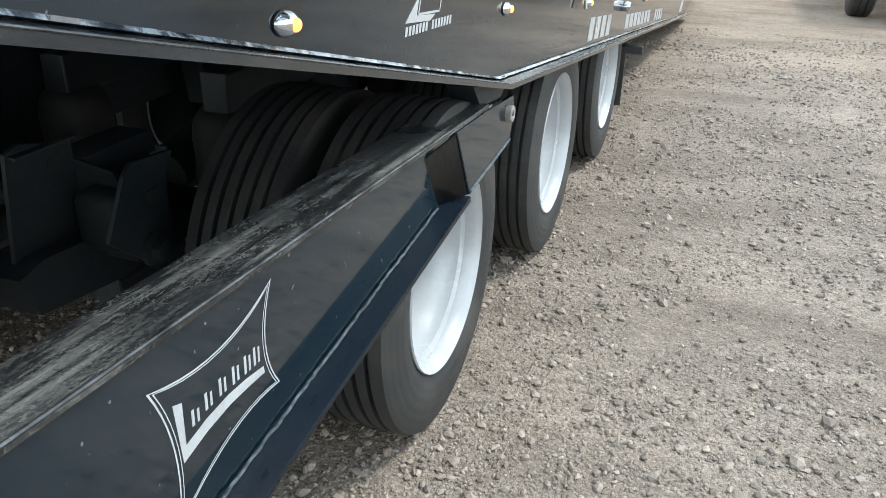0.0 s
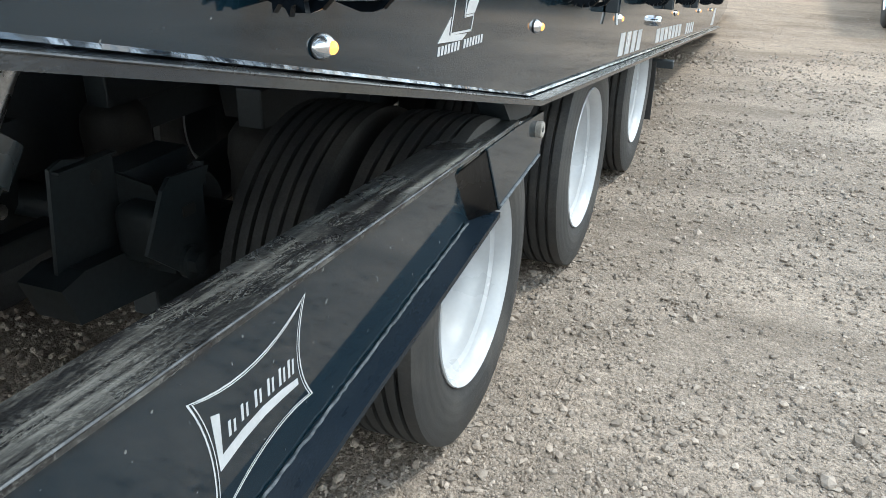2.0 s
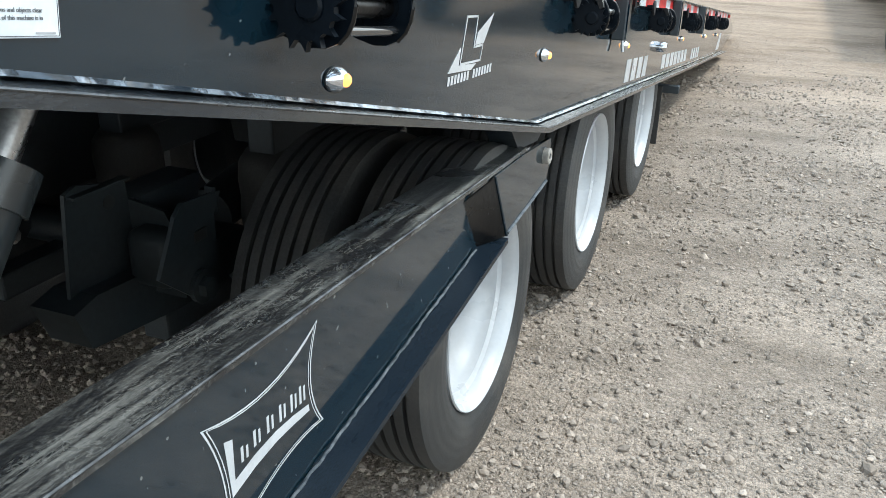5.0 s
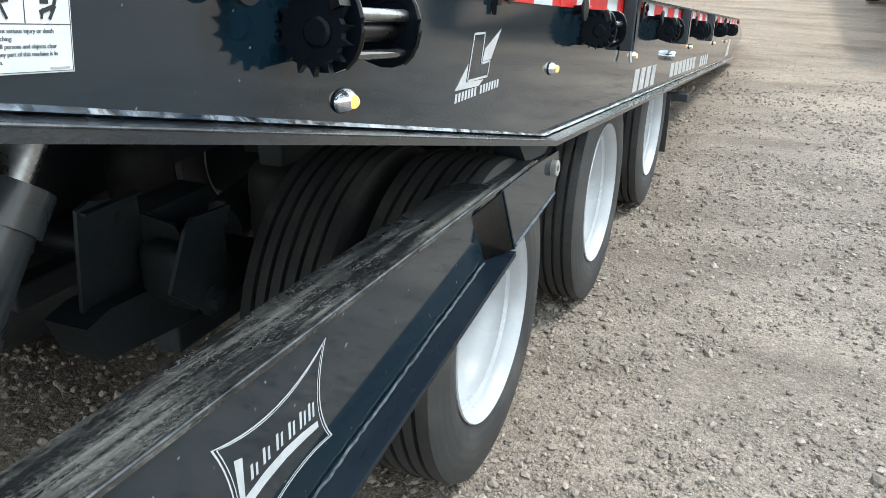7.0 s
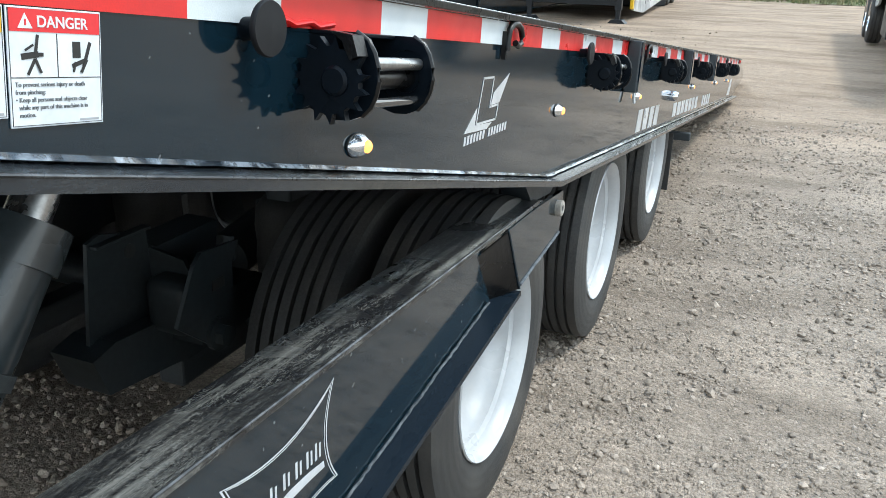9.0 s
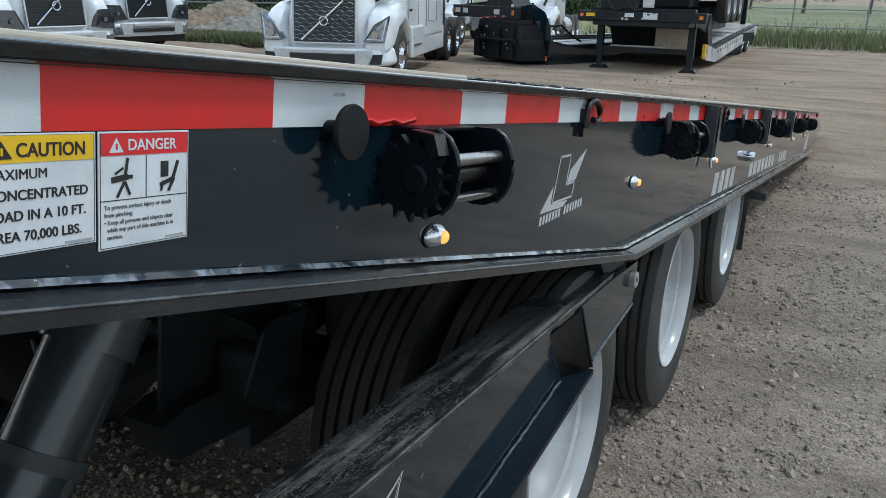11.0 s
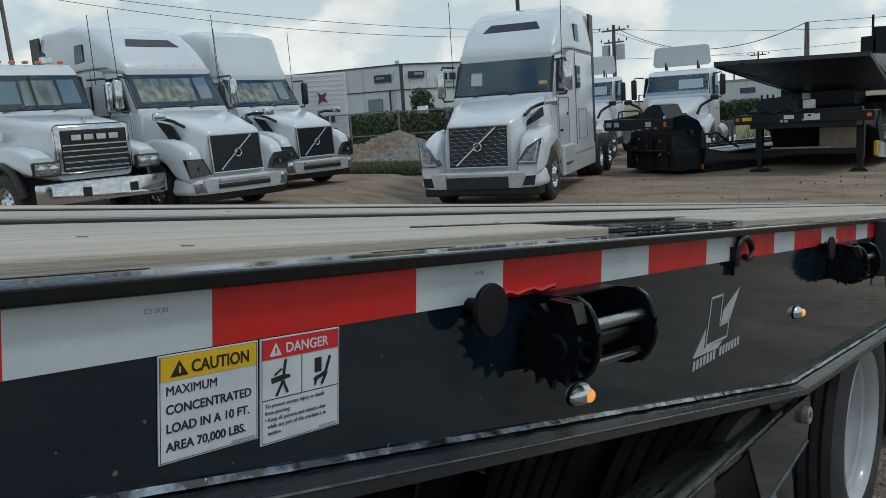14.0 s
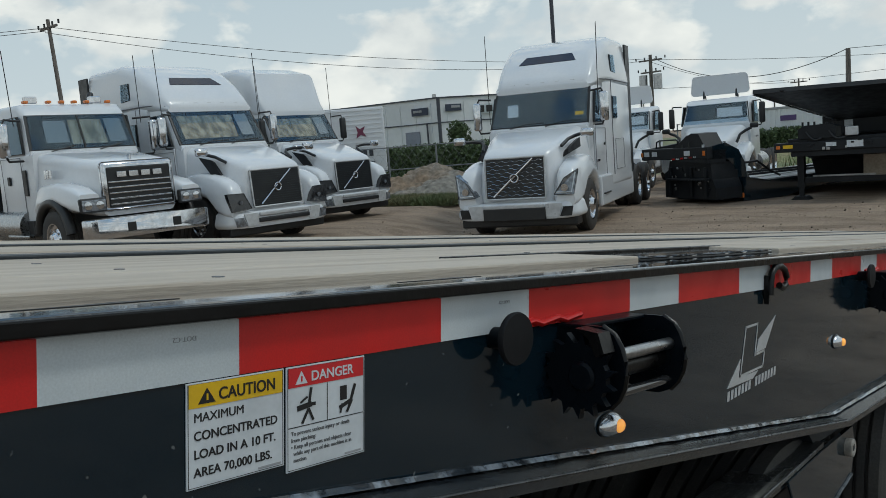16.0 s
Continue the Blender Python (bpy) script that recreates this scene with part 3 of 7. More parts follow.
def make_stones(name, count, lo, hi, spread, sizes, label, tiny=False, mat=M_STONE):
    """Loose stones, as one mesh of many small uneven lumps."""
    rng = np.random.default_rng(7 + count)
    bm = bmesh.new()
    if tiny:
        v6 = [bm.verts.new(p) for p in ((1, 0, 0), (0, 1, 0), (-1, 0, 0), (0, -1, 0), (0.2, 0.1, 0.8), (0, 0, -0.5))]
        for i in range(4):
            bm.faces.new((v6[i], v6[(i + 1) % 4], v6[4]))
            bm.faces.new((v6[(i + 1) % 4], v6[i], v6[5]))
        bm.verts.index_update()
    else:
        bmesh.ops.create_icosphere(bm, subdivisions=1, radius=1.0)
    base = np.array([v.co[:] for v in bm.verts])
    tri = np.array([[v.index for v in f.verts] for f in bm.faces])
    bm.free()
    r = rng.random(count) ** spread
    x = lo[0] + (hi[0] - lo[0]) * rng.random(count)
    y = lo[1] + (hi[1] - lo[1]) * r
    # stones gather in patches and strips, and leave dusty ground between
    keep = np.array([noise.noise(Vector((p * 0.75, q * 1.5, 2.0))) + 0.7 * noise.noise(Vector((p * 3.1, q * 4.6, 7.0))) for p, q in zip(x, y)]) > rng.random(count) * 0.9 - 0.62
    x, y = x[keep], y[keep]
    count = len(x)
    s = sizes[0] * (sizes[1] / sizes[0]) ** (rng.random(count) ** 2.2)
    v = base[None] * (0.62 + 0.66 * rng.random((count, len(base), 1)))
    v = v * (s[:, None, None] * (0.62 + 0.76 * rng.random((count, 1, 3))) * np.array([1, 1, 0.8]))
    a = rng.random(count) * 6.283
    c, sn = np.cos(a)[:, None], np.sin(a)[:, None]
    vx, vy = v[..., 0] * c - v[..., 1] * sn, v[..., 0] * sn + v[..., 1] * c
    z = np.array([ground_z(p, q) + 0.012 * noise.noise(Vector((p * 0.7, q * 0.7, 0))) + 0.008 * noise.noise(Vector((p * 3, q * 3, 4))) + 0.006 * noise.noise(Vector((p * 9, q * 9, 9))) for p, q in zip(x, y)])
    pts = np.stack([vx + x[:, None], vy + y[:, None], v[..., 2] + (z + s * 0.32)[:, None]], -1).reshape(-1, 3)
    faces = (tri[None] + (np.arange(count) * len(base))[:, None, None]).reshape(-1, 3)
    me = bpy.data.meshes.new(name)
    me.from_pydata(pts.tolist(), [], faces.tolist())
    me.materials.append(mat)
    tagged(new(name, me), label, "gravel", kind="stuff")


make_ground()

# ---------------------------------------------------------------- the tilted trailer: its deck and sides
SLOPE, Z0 = 7.1, 1.492
trailer = thing("equipment_trailer", pose(0, 0, Z0, -SLOPE), "black tilt-deck equipment trailer with oak planks, tail lowered onto gravel", "trailer")
U0, U1, KINK, WIDTH, FRONT = -1.7, 11.3, 1.57, 2.5, -5.0


def under(u):
    """The lower edge of the side plate."""
    return -0.358 if u > KINK else -0.358 + 0.128 * (KINK - u)


def make_sides():
    for x0, x1, out, lab in ((-0.012, 0.0, 1, "glossy black side plate, dusty below"), (-WIDTH, -WIDTH + 0.012, -1, "")):
        outline = [(U0, 0.056), (U1 - 1.2, 0.056), (U1, -0.10), (U1, -0.17), (U1 - 1.6, under(3)), (KINK, under(KINK)), (U0, under(U0))]
        part("side_plate", new_prism(outline, x0, x1), M_BLACK, trailer, lab)
        a, b = (x1 - 0.03, x1 + 0.046) if out > 0 else (x0 - 0.046, x0 + 0.03)
        fl = bmesh.new()
        lean = (0.0, -0.010) if out > 0 else (-0.010, 0.0)
        for u, v in ((U0, KINK), (KINK, U1 - 1.6)):
            rows = [[fl.verts.new((x, q, under(q) + dz)) for x, dz in ((a, lean[0]), (b, lean[1]), (b, lean[1] - 0.016), (a, lean[0] - 0.016))] for q in (u, v)]
            for k in range(4):
                fl.faces.new((rows[0][k], rows[0][(k + 1) % 4], rows[1][(k + 1) % 4], rows[1][k]))
            fl.faces.new(rows[0])
            fl.faces.new(rows[1][::-1])
        part("bottom_flange", fl, M_BLACK_DUSTY, trailer, "dusty black flange along the lower edge")
    # the wavy painted-over weld between plate and flange, sky glints in its colour, and the flange's edge highlight as
    # a pale tube
    bead = bmesh.new()
    rows, u = [], U0
    while u < 8.5:
        top = under(u) + 0.0032 + 0.0024 * noise.noise(Vector((u * 9, 0, 0))) + 0.0015 * noise.noise(Vector((u * 31, 5, 0)))
        low = 0.009 + 0.003 * noise.noise(Vector((u * 17, 9, 0)))
        mid = 0.004 + 0.0015 * noise.noise(Vector((u * 43, 2, 0)))
        rows.append([bead.verts.new(p) for p in ((0.0005, u, top), (mid, u, under(u) + 0.0035 + mid * 0.3), (low, u, under(u) - 0.001), (-0.002, u, under(u) - 0.004))])
        u += 0.012 if u < 2.2 else 0.06
    for a, b in zip(rows, rows[1:]):
        for k in range(3):
            bead.faces.new((a[k], a[k + 1], b[k + 1], b[k]))
    part("weld_bead", bead, M_GLINT_WELD, trailer, "uneven painted weld with sky glints in its colour", smooth=60)
    # thin pale tube painted as the highlight on the flange's outer edge
    edge = tube(bmesh.new(), [(0.0455, q, under(q) - 0.0105) for q in (U0, KINK, U1 - 1.6)], 0.0022, 6)
    part("flange_highlight", edge, M_STEEL_WORN, trailer, "pale line painted as the flange's edge highlight", smooth=60)
    # outer steel rail of the deck, with a lip over the side plate
    for x0, x1 in ((-0.085, 0.014), (-WIDTH - 0.014, -WIDTH + 0.085)):
        rail = bmesh.new()
        box(rail, ((x0 + x1) / 2, (U0 + U1 - 1.2) / 2, 0.0605), (x1 - x0, U1 - 1.2 - U0, 0.017), bevel=0.004)
        part("deck_rail", rail, M_BLACK_RAIL, trailer, "worn black steel rail along the deck's edge")
    part("rail_lip", new_box((0.0165, (U0 + U1 - 1.2) / 2, 0.0605), (0.005, U1 - 1.2 - U0, 0.014), 0.002), M_BLACK_CAST, trailer, "black outer lip of the rail")
    # slots cut in the rail's top, each a narrow dark pocket with a raised burr
    for i in range(20):
        u = -0.86 + i * 0.44
        if u > 8.5:
            break
        slot = bmesh.new()
        prism(slot, [(-0.036, u - 0.055), (-0.0405, u + 0.01), (-0.047, u + 0.05), (-0.044, u + 0.075), (-0.037, u + 0.105), (-0.035, u + 0.06), (-0.0335, u + 0.01)], 0.0688, 0.0696, "z")
        part("stake_slot", slot, M_INK, trailer, "narrow dark slot in the rail")


def make_deck():
    # unseen forward deck and neck, added to keep sky light off the ground below
    for x in (-0.55, -1.95):
        part("neck_shade_beam", new_box((x, -3.4, -0.30), (0.16, 3.2, 0.62), 0.02), M_BLACK_FLAT, trailer, "unseen deep black beam added to block light under the deck")
    for x in (-0.006, -WIDTH + 0.006):
        part("neck_side", new_box((x, (FRONT + U0) / 2, 0.0), (0.012, U0 - FRONT, 0.112)), M_BLACK, trailer, "unseen black side of the added front neck")
        part("neck_rail", new_box((x - 0.03 if x > -1 else x + 0.03, (FRONT + U0) / 2, 0.0605), (0.099, U0 - FRONT, 0.017), 0.004), M_BLACK_RAIL, trailer)
    part("neck_shade_plate", new_box((-WIDTH / 2, -4.6, -0.42), (WIDTH - 0.1, 0.03, 0.9)), M_BLACK_FLAT, trailer, "unseen black plate added to shut out light from the front")
    # steel frame under the planks
    for x in (-0.45, -1.25, -2.05):
        part("deck_beam", new_box((x, (FRONT + U1 - 2) / 2, -0.09), (0.09, U1 - 2 - FRONT, 0.2)), M_BLACK_FLAT, trailer)
    u = FRONT + 0.2
    while u < U1 - 1.9:
        part("cross_member", new_box((-WIDTH / 2, u, 0.0), (WIDTH - 0.06, 0.07, 0.10)), M_BLACK_FLAT, trailer)
        u += 0.55
    part("deck_pan", new_box((-WIDTH / 2, (FRONT + U1 - 1.3) / 2, 0.045), (WIDTH - 0.19, U1 - 1.3 - FRONT, 0.014)), M_BLACK_FLAT, trailer, "dark steel pan below the planks")
    # oak planks: lanes across, runs along
    rng = random.Random(11)
    lanes = []
    x = -0.105
    for wdt in (0.20, 0.235, 0.235, 0.0, 0.205, 0.205, 0.205, 0.0, 0.235, 0.235, 0.20):
        if wdt == 0.0:
            lanes.append((x, None))
            x -= 0.085
        else:
            lanes.append((x, wdt))
            x -= wdt + 0.011
    for k, (x, wdt) in enumerate(lanes):
        if wdt is None:
            part("deck_strip", new_box((x - 0.04, (FRONT + U1 - 1.4) / 2, 0.070), (0.07, U1 - 1.4 - FRONT, 0.026), 0.003), M_BLACK_FLAT, trailer, "dull dark strip between the planks")
            continue
        cuts = [FRONT + 0.05, 0.70, 1.46, 5.2, U1 - 1.5] if k == 0 else [FRONT + 0.05, 2.3 + 0.4 * (k % 3), 6.4 + 0.5 * (k % 2), U1 - 1.5]
        for i, (a, b) in enumerate(zip(cuts, cuts[1:])):
            if k == 0 and i == 1:
                continue
            h = 0.0235 + rng.uniform(-0.003, 0.003)
            bm = box(bmesh.new(), (x - wdt / 2, (a + b) / 2, 0.055 + h / 2), (wdt - rng.uniform(0, 0.004), b - a - 0.008, h), bevel=0.004)
            part("plank", bm, M_WOOD, trailer)
            v = a + 0.25
            while v < min(b, 2.0):
                bx = x - wdt * rng.choice((0.22, 0.78))
                part("plank_bolt", new_rod((bx, v, 0.055 + h - 0.003), (bx, v, 0.055 + h + 0.0010), 0.007, 10), M_SEAM, trailer)
                v += 0.9
    # recessed pocket in the first lane, with its lashing ring plate and ragged welds
    pocket = bmesh.new()
    box(pocket, (-0.205, 1.08, 0.067), (0.18, 0.73, 0.014), bevel=0.003)
    part("lashing_pocket", pocket, M_BLACK_RAIL, trailer, "shallow black steel lashing pocket")
    for u, ln in ((0.72, 0.13), (0.87, 0.09), (0.99, 0.15), (1.17, 0.08), (1.28, 0.14)):
        bm = bmesh.new()
        edge = [(-0.108 - 0.004 * rng.random(), u + ln * k / 6) for k in range(7)]
        back = [(-0.121 - 0.012 * rng.random(), u + ln * k / 6) for k in range(6, -1, -1)]
        prism(bm, edge + back, 0.0735, 0.0765, "z")
        part("pocket_weld", bm, M_GLINT_WELD, trailer, "torn flat weld on the pocket's edge")
    part("pocket_bar", new_box((-0.302, 0.95, 0.072), (0.016, 1.2, 0.018), 0.003), M_BLACK_CAST, trailer, "narrow black bar beside the pocket")
    # tail: a steel ramp plate down to the ground
    tail = new_prism([(U1 - 1.45, 0.06), (U1 - 1.2, 0.064), (U1 + 0.1, -0.10), (U1 + 0.1, -0.15), (U1 - 1.45, 0.03)], -WIDTH + 0.02, -0.02)
    part("tail_ramp", tail, M_BLACK_RAIL, trailer, "steel ramp plate at the lowered tail")


def make_tape():
    red, white = 0.279, 0.178
    u, is_white = -2 * (red + white), True
    while u < U1 - 1.6:
        ln = white if is_white else red
        bm = new_box((0.0012, u + ln / 2, 0.0254), (0.0016, ln, 0.0508))
        part("reflective_tape", bm, M_TAPE_WHITE if is_white else M_TAPE_RED, trailer, "white reflective tape" if is_white else "red reflective tape")
        if is_white and u < 0.4:
            lettering("DOT-C2", 0.0062, side(u + ln * 0.62 + 0.024, 0.040, 0.0022) @ Matrix.Rotation(math.pi, 4, "Z"), M_GREY_INK, trailer, name="tape_print")
        u += ln
        is_white = not is_white


def make_decals():
    w, h = 0.105, 0.106
    # caution
    cau = part("caution_decal", new_box((0.0014, -0.281, -0.054), (0.0018, w, h), 0.0006), M_DECAL, trailer, "yellow and white caution decal")
    part("decal_header", new_box((0.0026, -0.281, -0.0145), (0.0006, w - 0.005, 0.0235)), M_YELLOW, cau)
    tri = new_prism([(-0.322, -0.0228), (-0.3045, -0.0228), (-0.31325, -0.0075)], 0.0029, 0.0034)
    part("warning_triangle", tri, M_INK, cau)
    part("warning_mark", new_box((0.0037, -0.31325, -0.0165), (0.0005, 0.0018, 0.0065)), M_YELLOW, cau)
    lettering("CAUTION", 0.0172, side(-0.3015, -0.0212, 0.0031), M_INK, cau, squeeze=0.80, bold=0.00025)
    for i, row in enumerate(("MAXIMUM", "CONCENTRATED", "LOAD IN A 10 FT.", "AREA 70,000 LBS.")):
        lettering(row, 0.0128, side(-0.3265, -0.0405 - 0.0182 * i, 0.0026), M_INK, cau, squeeze=0.875, bold=0.0 if "X" in row else 0.00014)
    part("part_number", new_box((0.0026, -0.246, -0.1025), (0.0005, 0.026, 0.0022)), M_GREY_INK, cau)
    # danger
    dan = part("danger_decal", new_box((0.0014, -0.1745, -0.054), (0.0018, w - 0.002, h), 0.0006), M_DECAL, trailer, "red and white danger decal with pinch-point drawings")
    part("decal_header", new_box((0.0026, -0.1745, -0.0125), (0.0006, w - 0.007, 0.0195)), M_RED, dan)
    part("warning_triangle", new_prism([(-0.2155, -0.0195), (-0.2005, -0.0195), (-0.208, -0.0063)], 0.0029, 0.0034), M_DECAL, dan)
    part("warning_mark", new_box((0.0037, -0.208, -0.0142), (0.0005, 0.0016, 0.0055)), M_RED, dan)
    lettering("DANGER", 0.0142, side(-0.196, -0.0178, 0.0031), M_DECAL, dan, squeeze=0.98, bold=0.0002)
    part("frame_line", new_box((0.0025, -0.1745, -0.0625), (0.0004, w - 0.007, 0.0008)), M_INK, dan)
    part("frame_line", new_box((0.0025, -0.1745, -0.0425), (0.0004, 0.0008, 0.039)), M_INK, dan)
    for c, bars in (((-0.200, -0.043), ((-0.004, 0, 0.018, 0.0055, 8), (0.004, 0.001, 0.012, 0.0035, 0), (-0.003, -0.010, 0.016, 0.0028, 60), (0.003, 0.010, 0.017, 0.0028, 80), (0.004, -0.009, 0.014, 0.0024, 115), (-0.005, 0.007, 0.010, 0.002, 30))),
                    ((-0.150, -0.043), ((-0.003, 0.006, 0.009, 0.015, 0), (0.009, 0.002, 0.024, 0.0035, 70), (0.0, -0.006, 0.018, 0.004, 20), (-0.006, -0.010, 0.010, 0.0022, 75), (0.005, -0.009, 0.014, 0.003, 60)))):
        for k, (du, dw, ln, th, ang) in enumerate(bars):
            part("pinch_stroke", new_box((0, 0, 0), (0.0005, ln, th), 0.0, Matrix.Translation((0.0027 + 0.00012 * k, c[0] + du, c[1] + dw)) @ Matrix.Rotation(radians(ang), 4, "X")), M_INK, dan)
    for i, row in enumerate(("To prevent serious injury or death", "from pinching:", "• Keep all persons and objects clear", "  while any part of this machine is in", "  motion.")):
        lettering(row, 0.0060, side(-0.2205, -0.0705 - 0.0068 * i, 0.0026), M_PRINT, dan, squeeze=0.90)
    part("part_number", new_box((0.0026, -0.140, -0.1025), (0.0005, 0.022, 0.002)), M_GREY_INK, dan)
    for decal, u in ((cau, -0.281), (dan, -0.1745)):
        hw = w / 2 - 0.0018 - (0.001 if decal is dan else 0)
        for c, sz in (((u, -0.054 + h / 2 - 0.0018), (2 * hw, 0.0005)), ((u, -0.054 - h / 2 + 0.0018), (2 * hw, 0.0005)), ((u - hw, -0.054), (0.0005, h - 0.0036)), ((u + hw, -0.054), (0.0005, h - 0.0036))):
            part("border_line", new_box((0.0025, c[0], c[1]), (0.0004, *sz)), M_INK, decal)
    for decal, k in ((cau, 0.88), (dan, 0.965)):
        decal.matrix_basis = Matrix.Translation((0, 0, -0.001 * (1 - k))) @ Matrix.Diagonal((1, 1, k, 1))


def make_emblems():
    # the maker's mark: a plain outlined letterform block with a swept wing, and a row of bars beneath
    out = bmesh.new()
    ring = [(0.958, -0.073), (1.024, -0.071), (1.009, -0.136), (1.066, -0.132), (1.056, -0.165), (0.930, -0.170)]
    for a, b in zip(ring, ring[1:] + ring[:1]):
        d = Vector((0, b[0] - a[0], b[1] - a[1]))
        ang = math.atan2(d.z, d.y)
        box(out, (0, 0, 0), (0.0006, d.length + 0.004, 0.0046), Matrix.Translation((0.001, (a[0] + b[0]) / 2, (a[1] + b[1]) / 2)) @ Matrix.Rotation(ang, 4, "X"))
    mark = part("emblem", out, M_SILVER, trailer, "silver outlined block emblem")
    part("emblem_wing", new_prism([(1.03, -0.105), (1.132, -0.062), (1.072, -0.128), (1.016, -0.132)], 0.0005, 0.0012), M_SILVER, mark)
    part("emblem_foot", new_prism([(0.862, -0.186), (0.93, -0.135), (0.921, -0.172), (1.03, -0.171), (1.0, -0.184)], 0.0005, 0.0012), M_SILVER, mark)
    for k in range(15):
        if k == 7:
            continue
        part("emblem_bar", new_prism([(0.862 + 0.0187 * k, -0.212 + 0.0012 * k), (0.874 + 0.0187 * k, -0.2112 + 0.0012 * k), (0.877 + 0.0187 * k, -0.1925 + 0.0012 * k), (0.865 + 0.0187 * k, -0.1933 + 0.0012 * k)], 0.0005, 0.0011), M_SILVER, mark)
    # slanted bars and a long name further back, as plain silver shapes
    for base, n, step, wd, h0, h1 in ((3.02, 4, 0.17, 0.12, -0.335, -0.235), (5.95, 4, 0.17, 0.11, -0.335, -0.255)):
        for k in range(n):
            u = base + step * k
            part("slanted_bar", new_prism([(u, h0), (u + wd, h0), (u + wd + 0.03, h1), (u + 0.03, h1)], 0.0005, 0.0012), M_SILVER, trailer, "silver slanted bar")
    for k in range(7):
        u = 4.25 + 0.2 * k
        part("name_bar", new_prism([(u, -0.33), (u + 0.15, -0.33), (u + 0.16, -0.25), (u + 0.01, -0.25)], 0.0005, 0.0012), M_SILVER, trailer, "silver block in a painted name")
    part("tail_emblem", new_prism([(8.6, -0.33), (9.0, -0.33), (9.15, -0.16), (8.95, -0.16)], 0.0005, 0.0012), M_SILVER, trailer, "silver emblem near the tail")


def make_marker(u, w, scale=1.0):
    base = lathe(bmesh.new(), [(0.0, 0.024), (0.004, 0.024), (0.012, 0.021), (0.022, 0.014), (0.026, 0.006), (0.027, 0.0)], 24)
    bmesh.ops.scale(base, vec=(1, 1.42, 0.95), verts=base.verts)
    ob = part("marker_lamp", base, M_SHELL, trailer, "amber marker lamp in a bright shell", smooth=50)
    ob.matrix_basis = pose(0.001, u, w) @ Matrix.Diagonal((0.66 * scale, 0.98 * scale, 0.82 * scale, 1))
    gas = lathe(bmesh.new(), [(-0.001, 0.0248), (0.003, 0.0248), (0.0035, 0.0)], 24)
    bmesh.ops.scale(gas, vec=(1, 1.42, 0.97), verts=gas.verts)
    g = part("gasket", gas, M_PLASTIC, ob)
    lens = lathe(bmesh.new(), [(0.000, 0.0132), (0.010, 0.0124), (0.0145, 0.0092), (0.0170, 0.0)], 20)
    le = part("lens", lens, M_AMBER, ob, "glowing amber lens", smooth=50)
    le.matrix_basis = pose(0.0165, 0.0050, -0.001)
    return ob


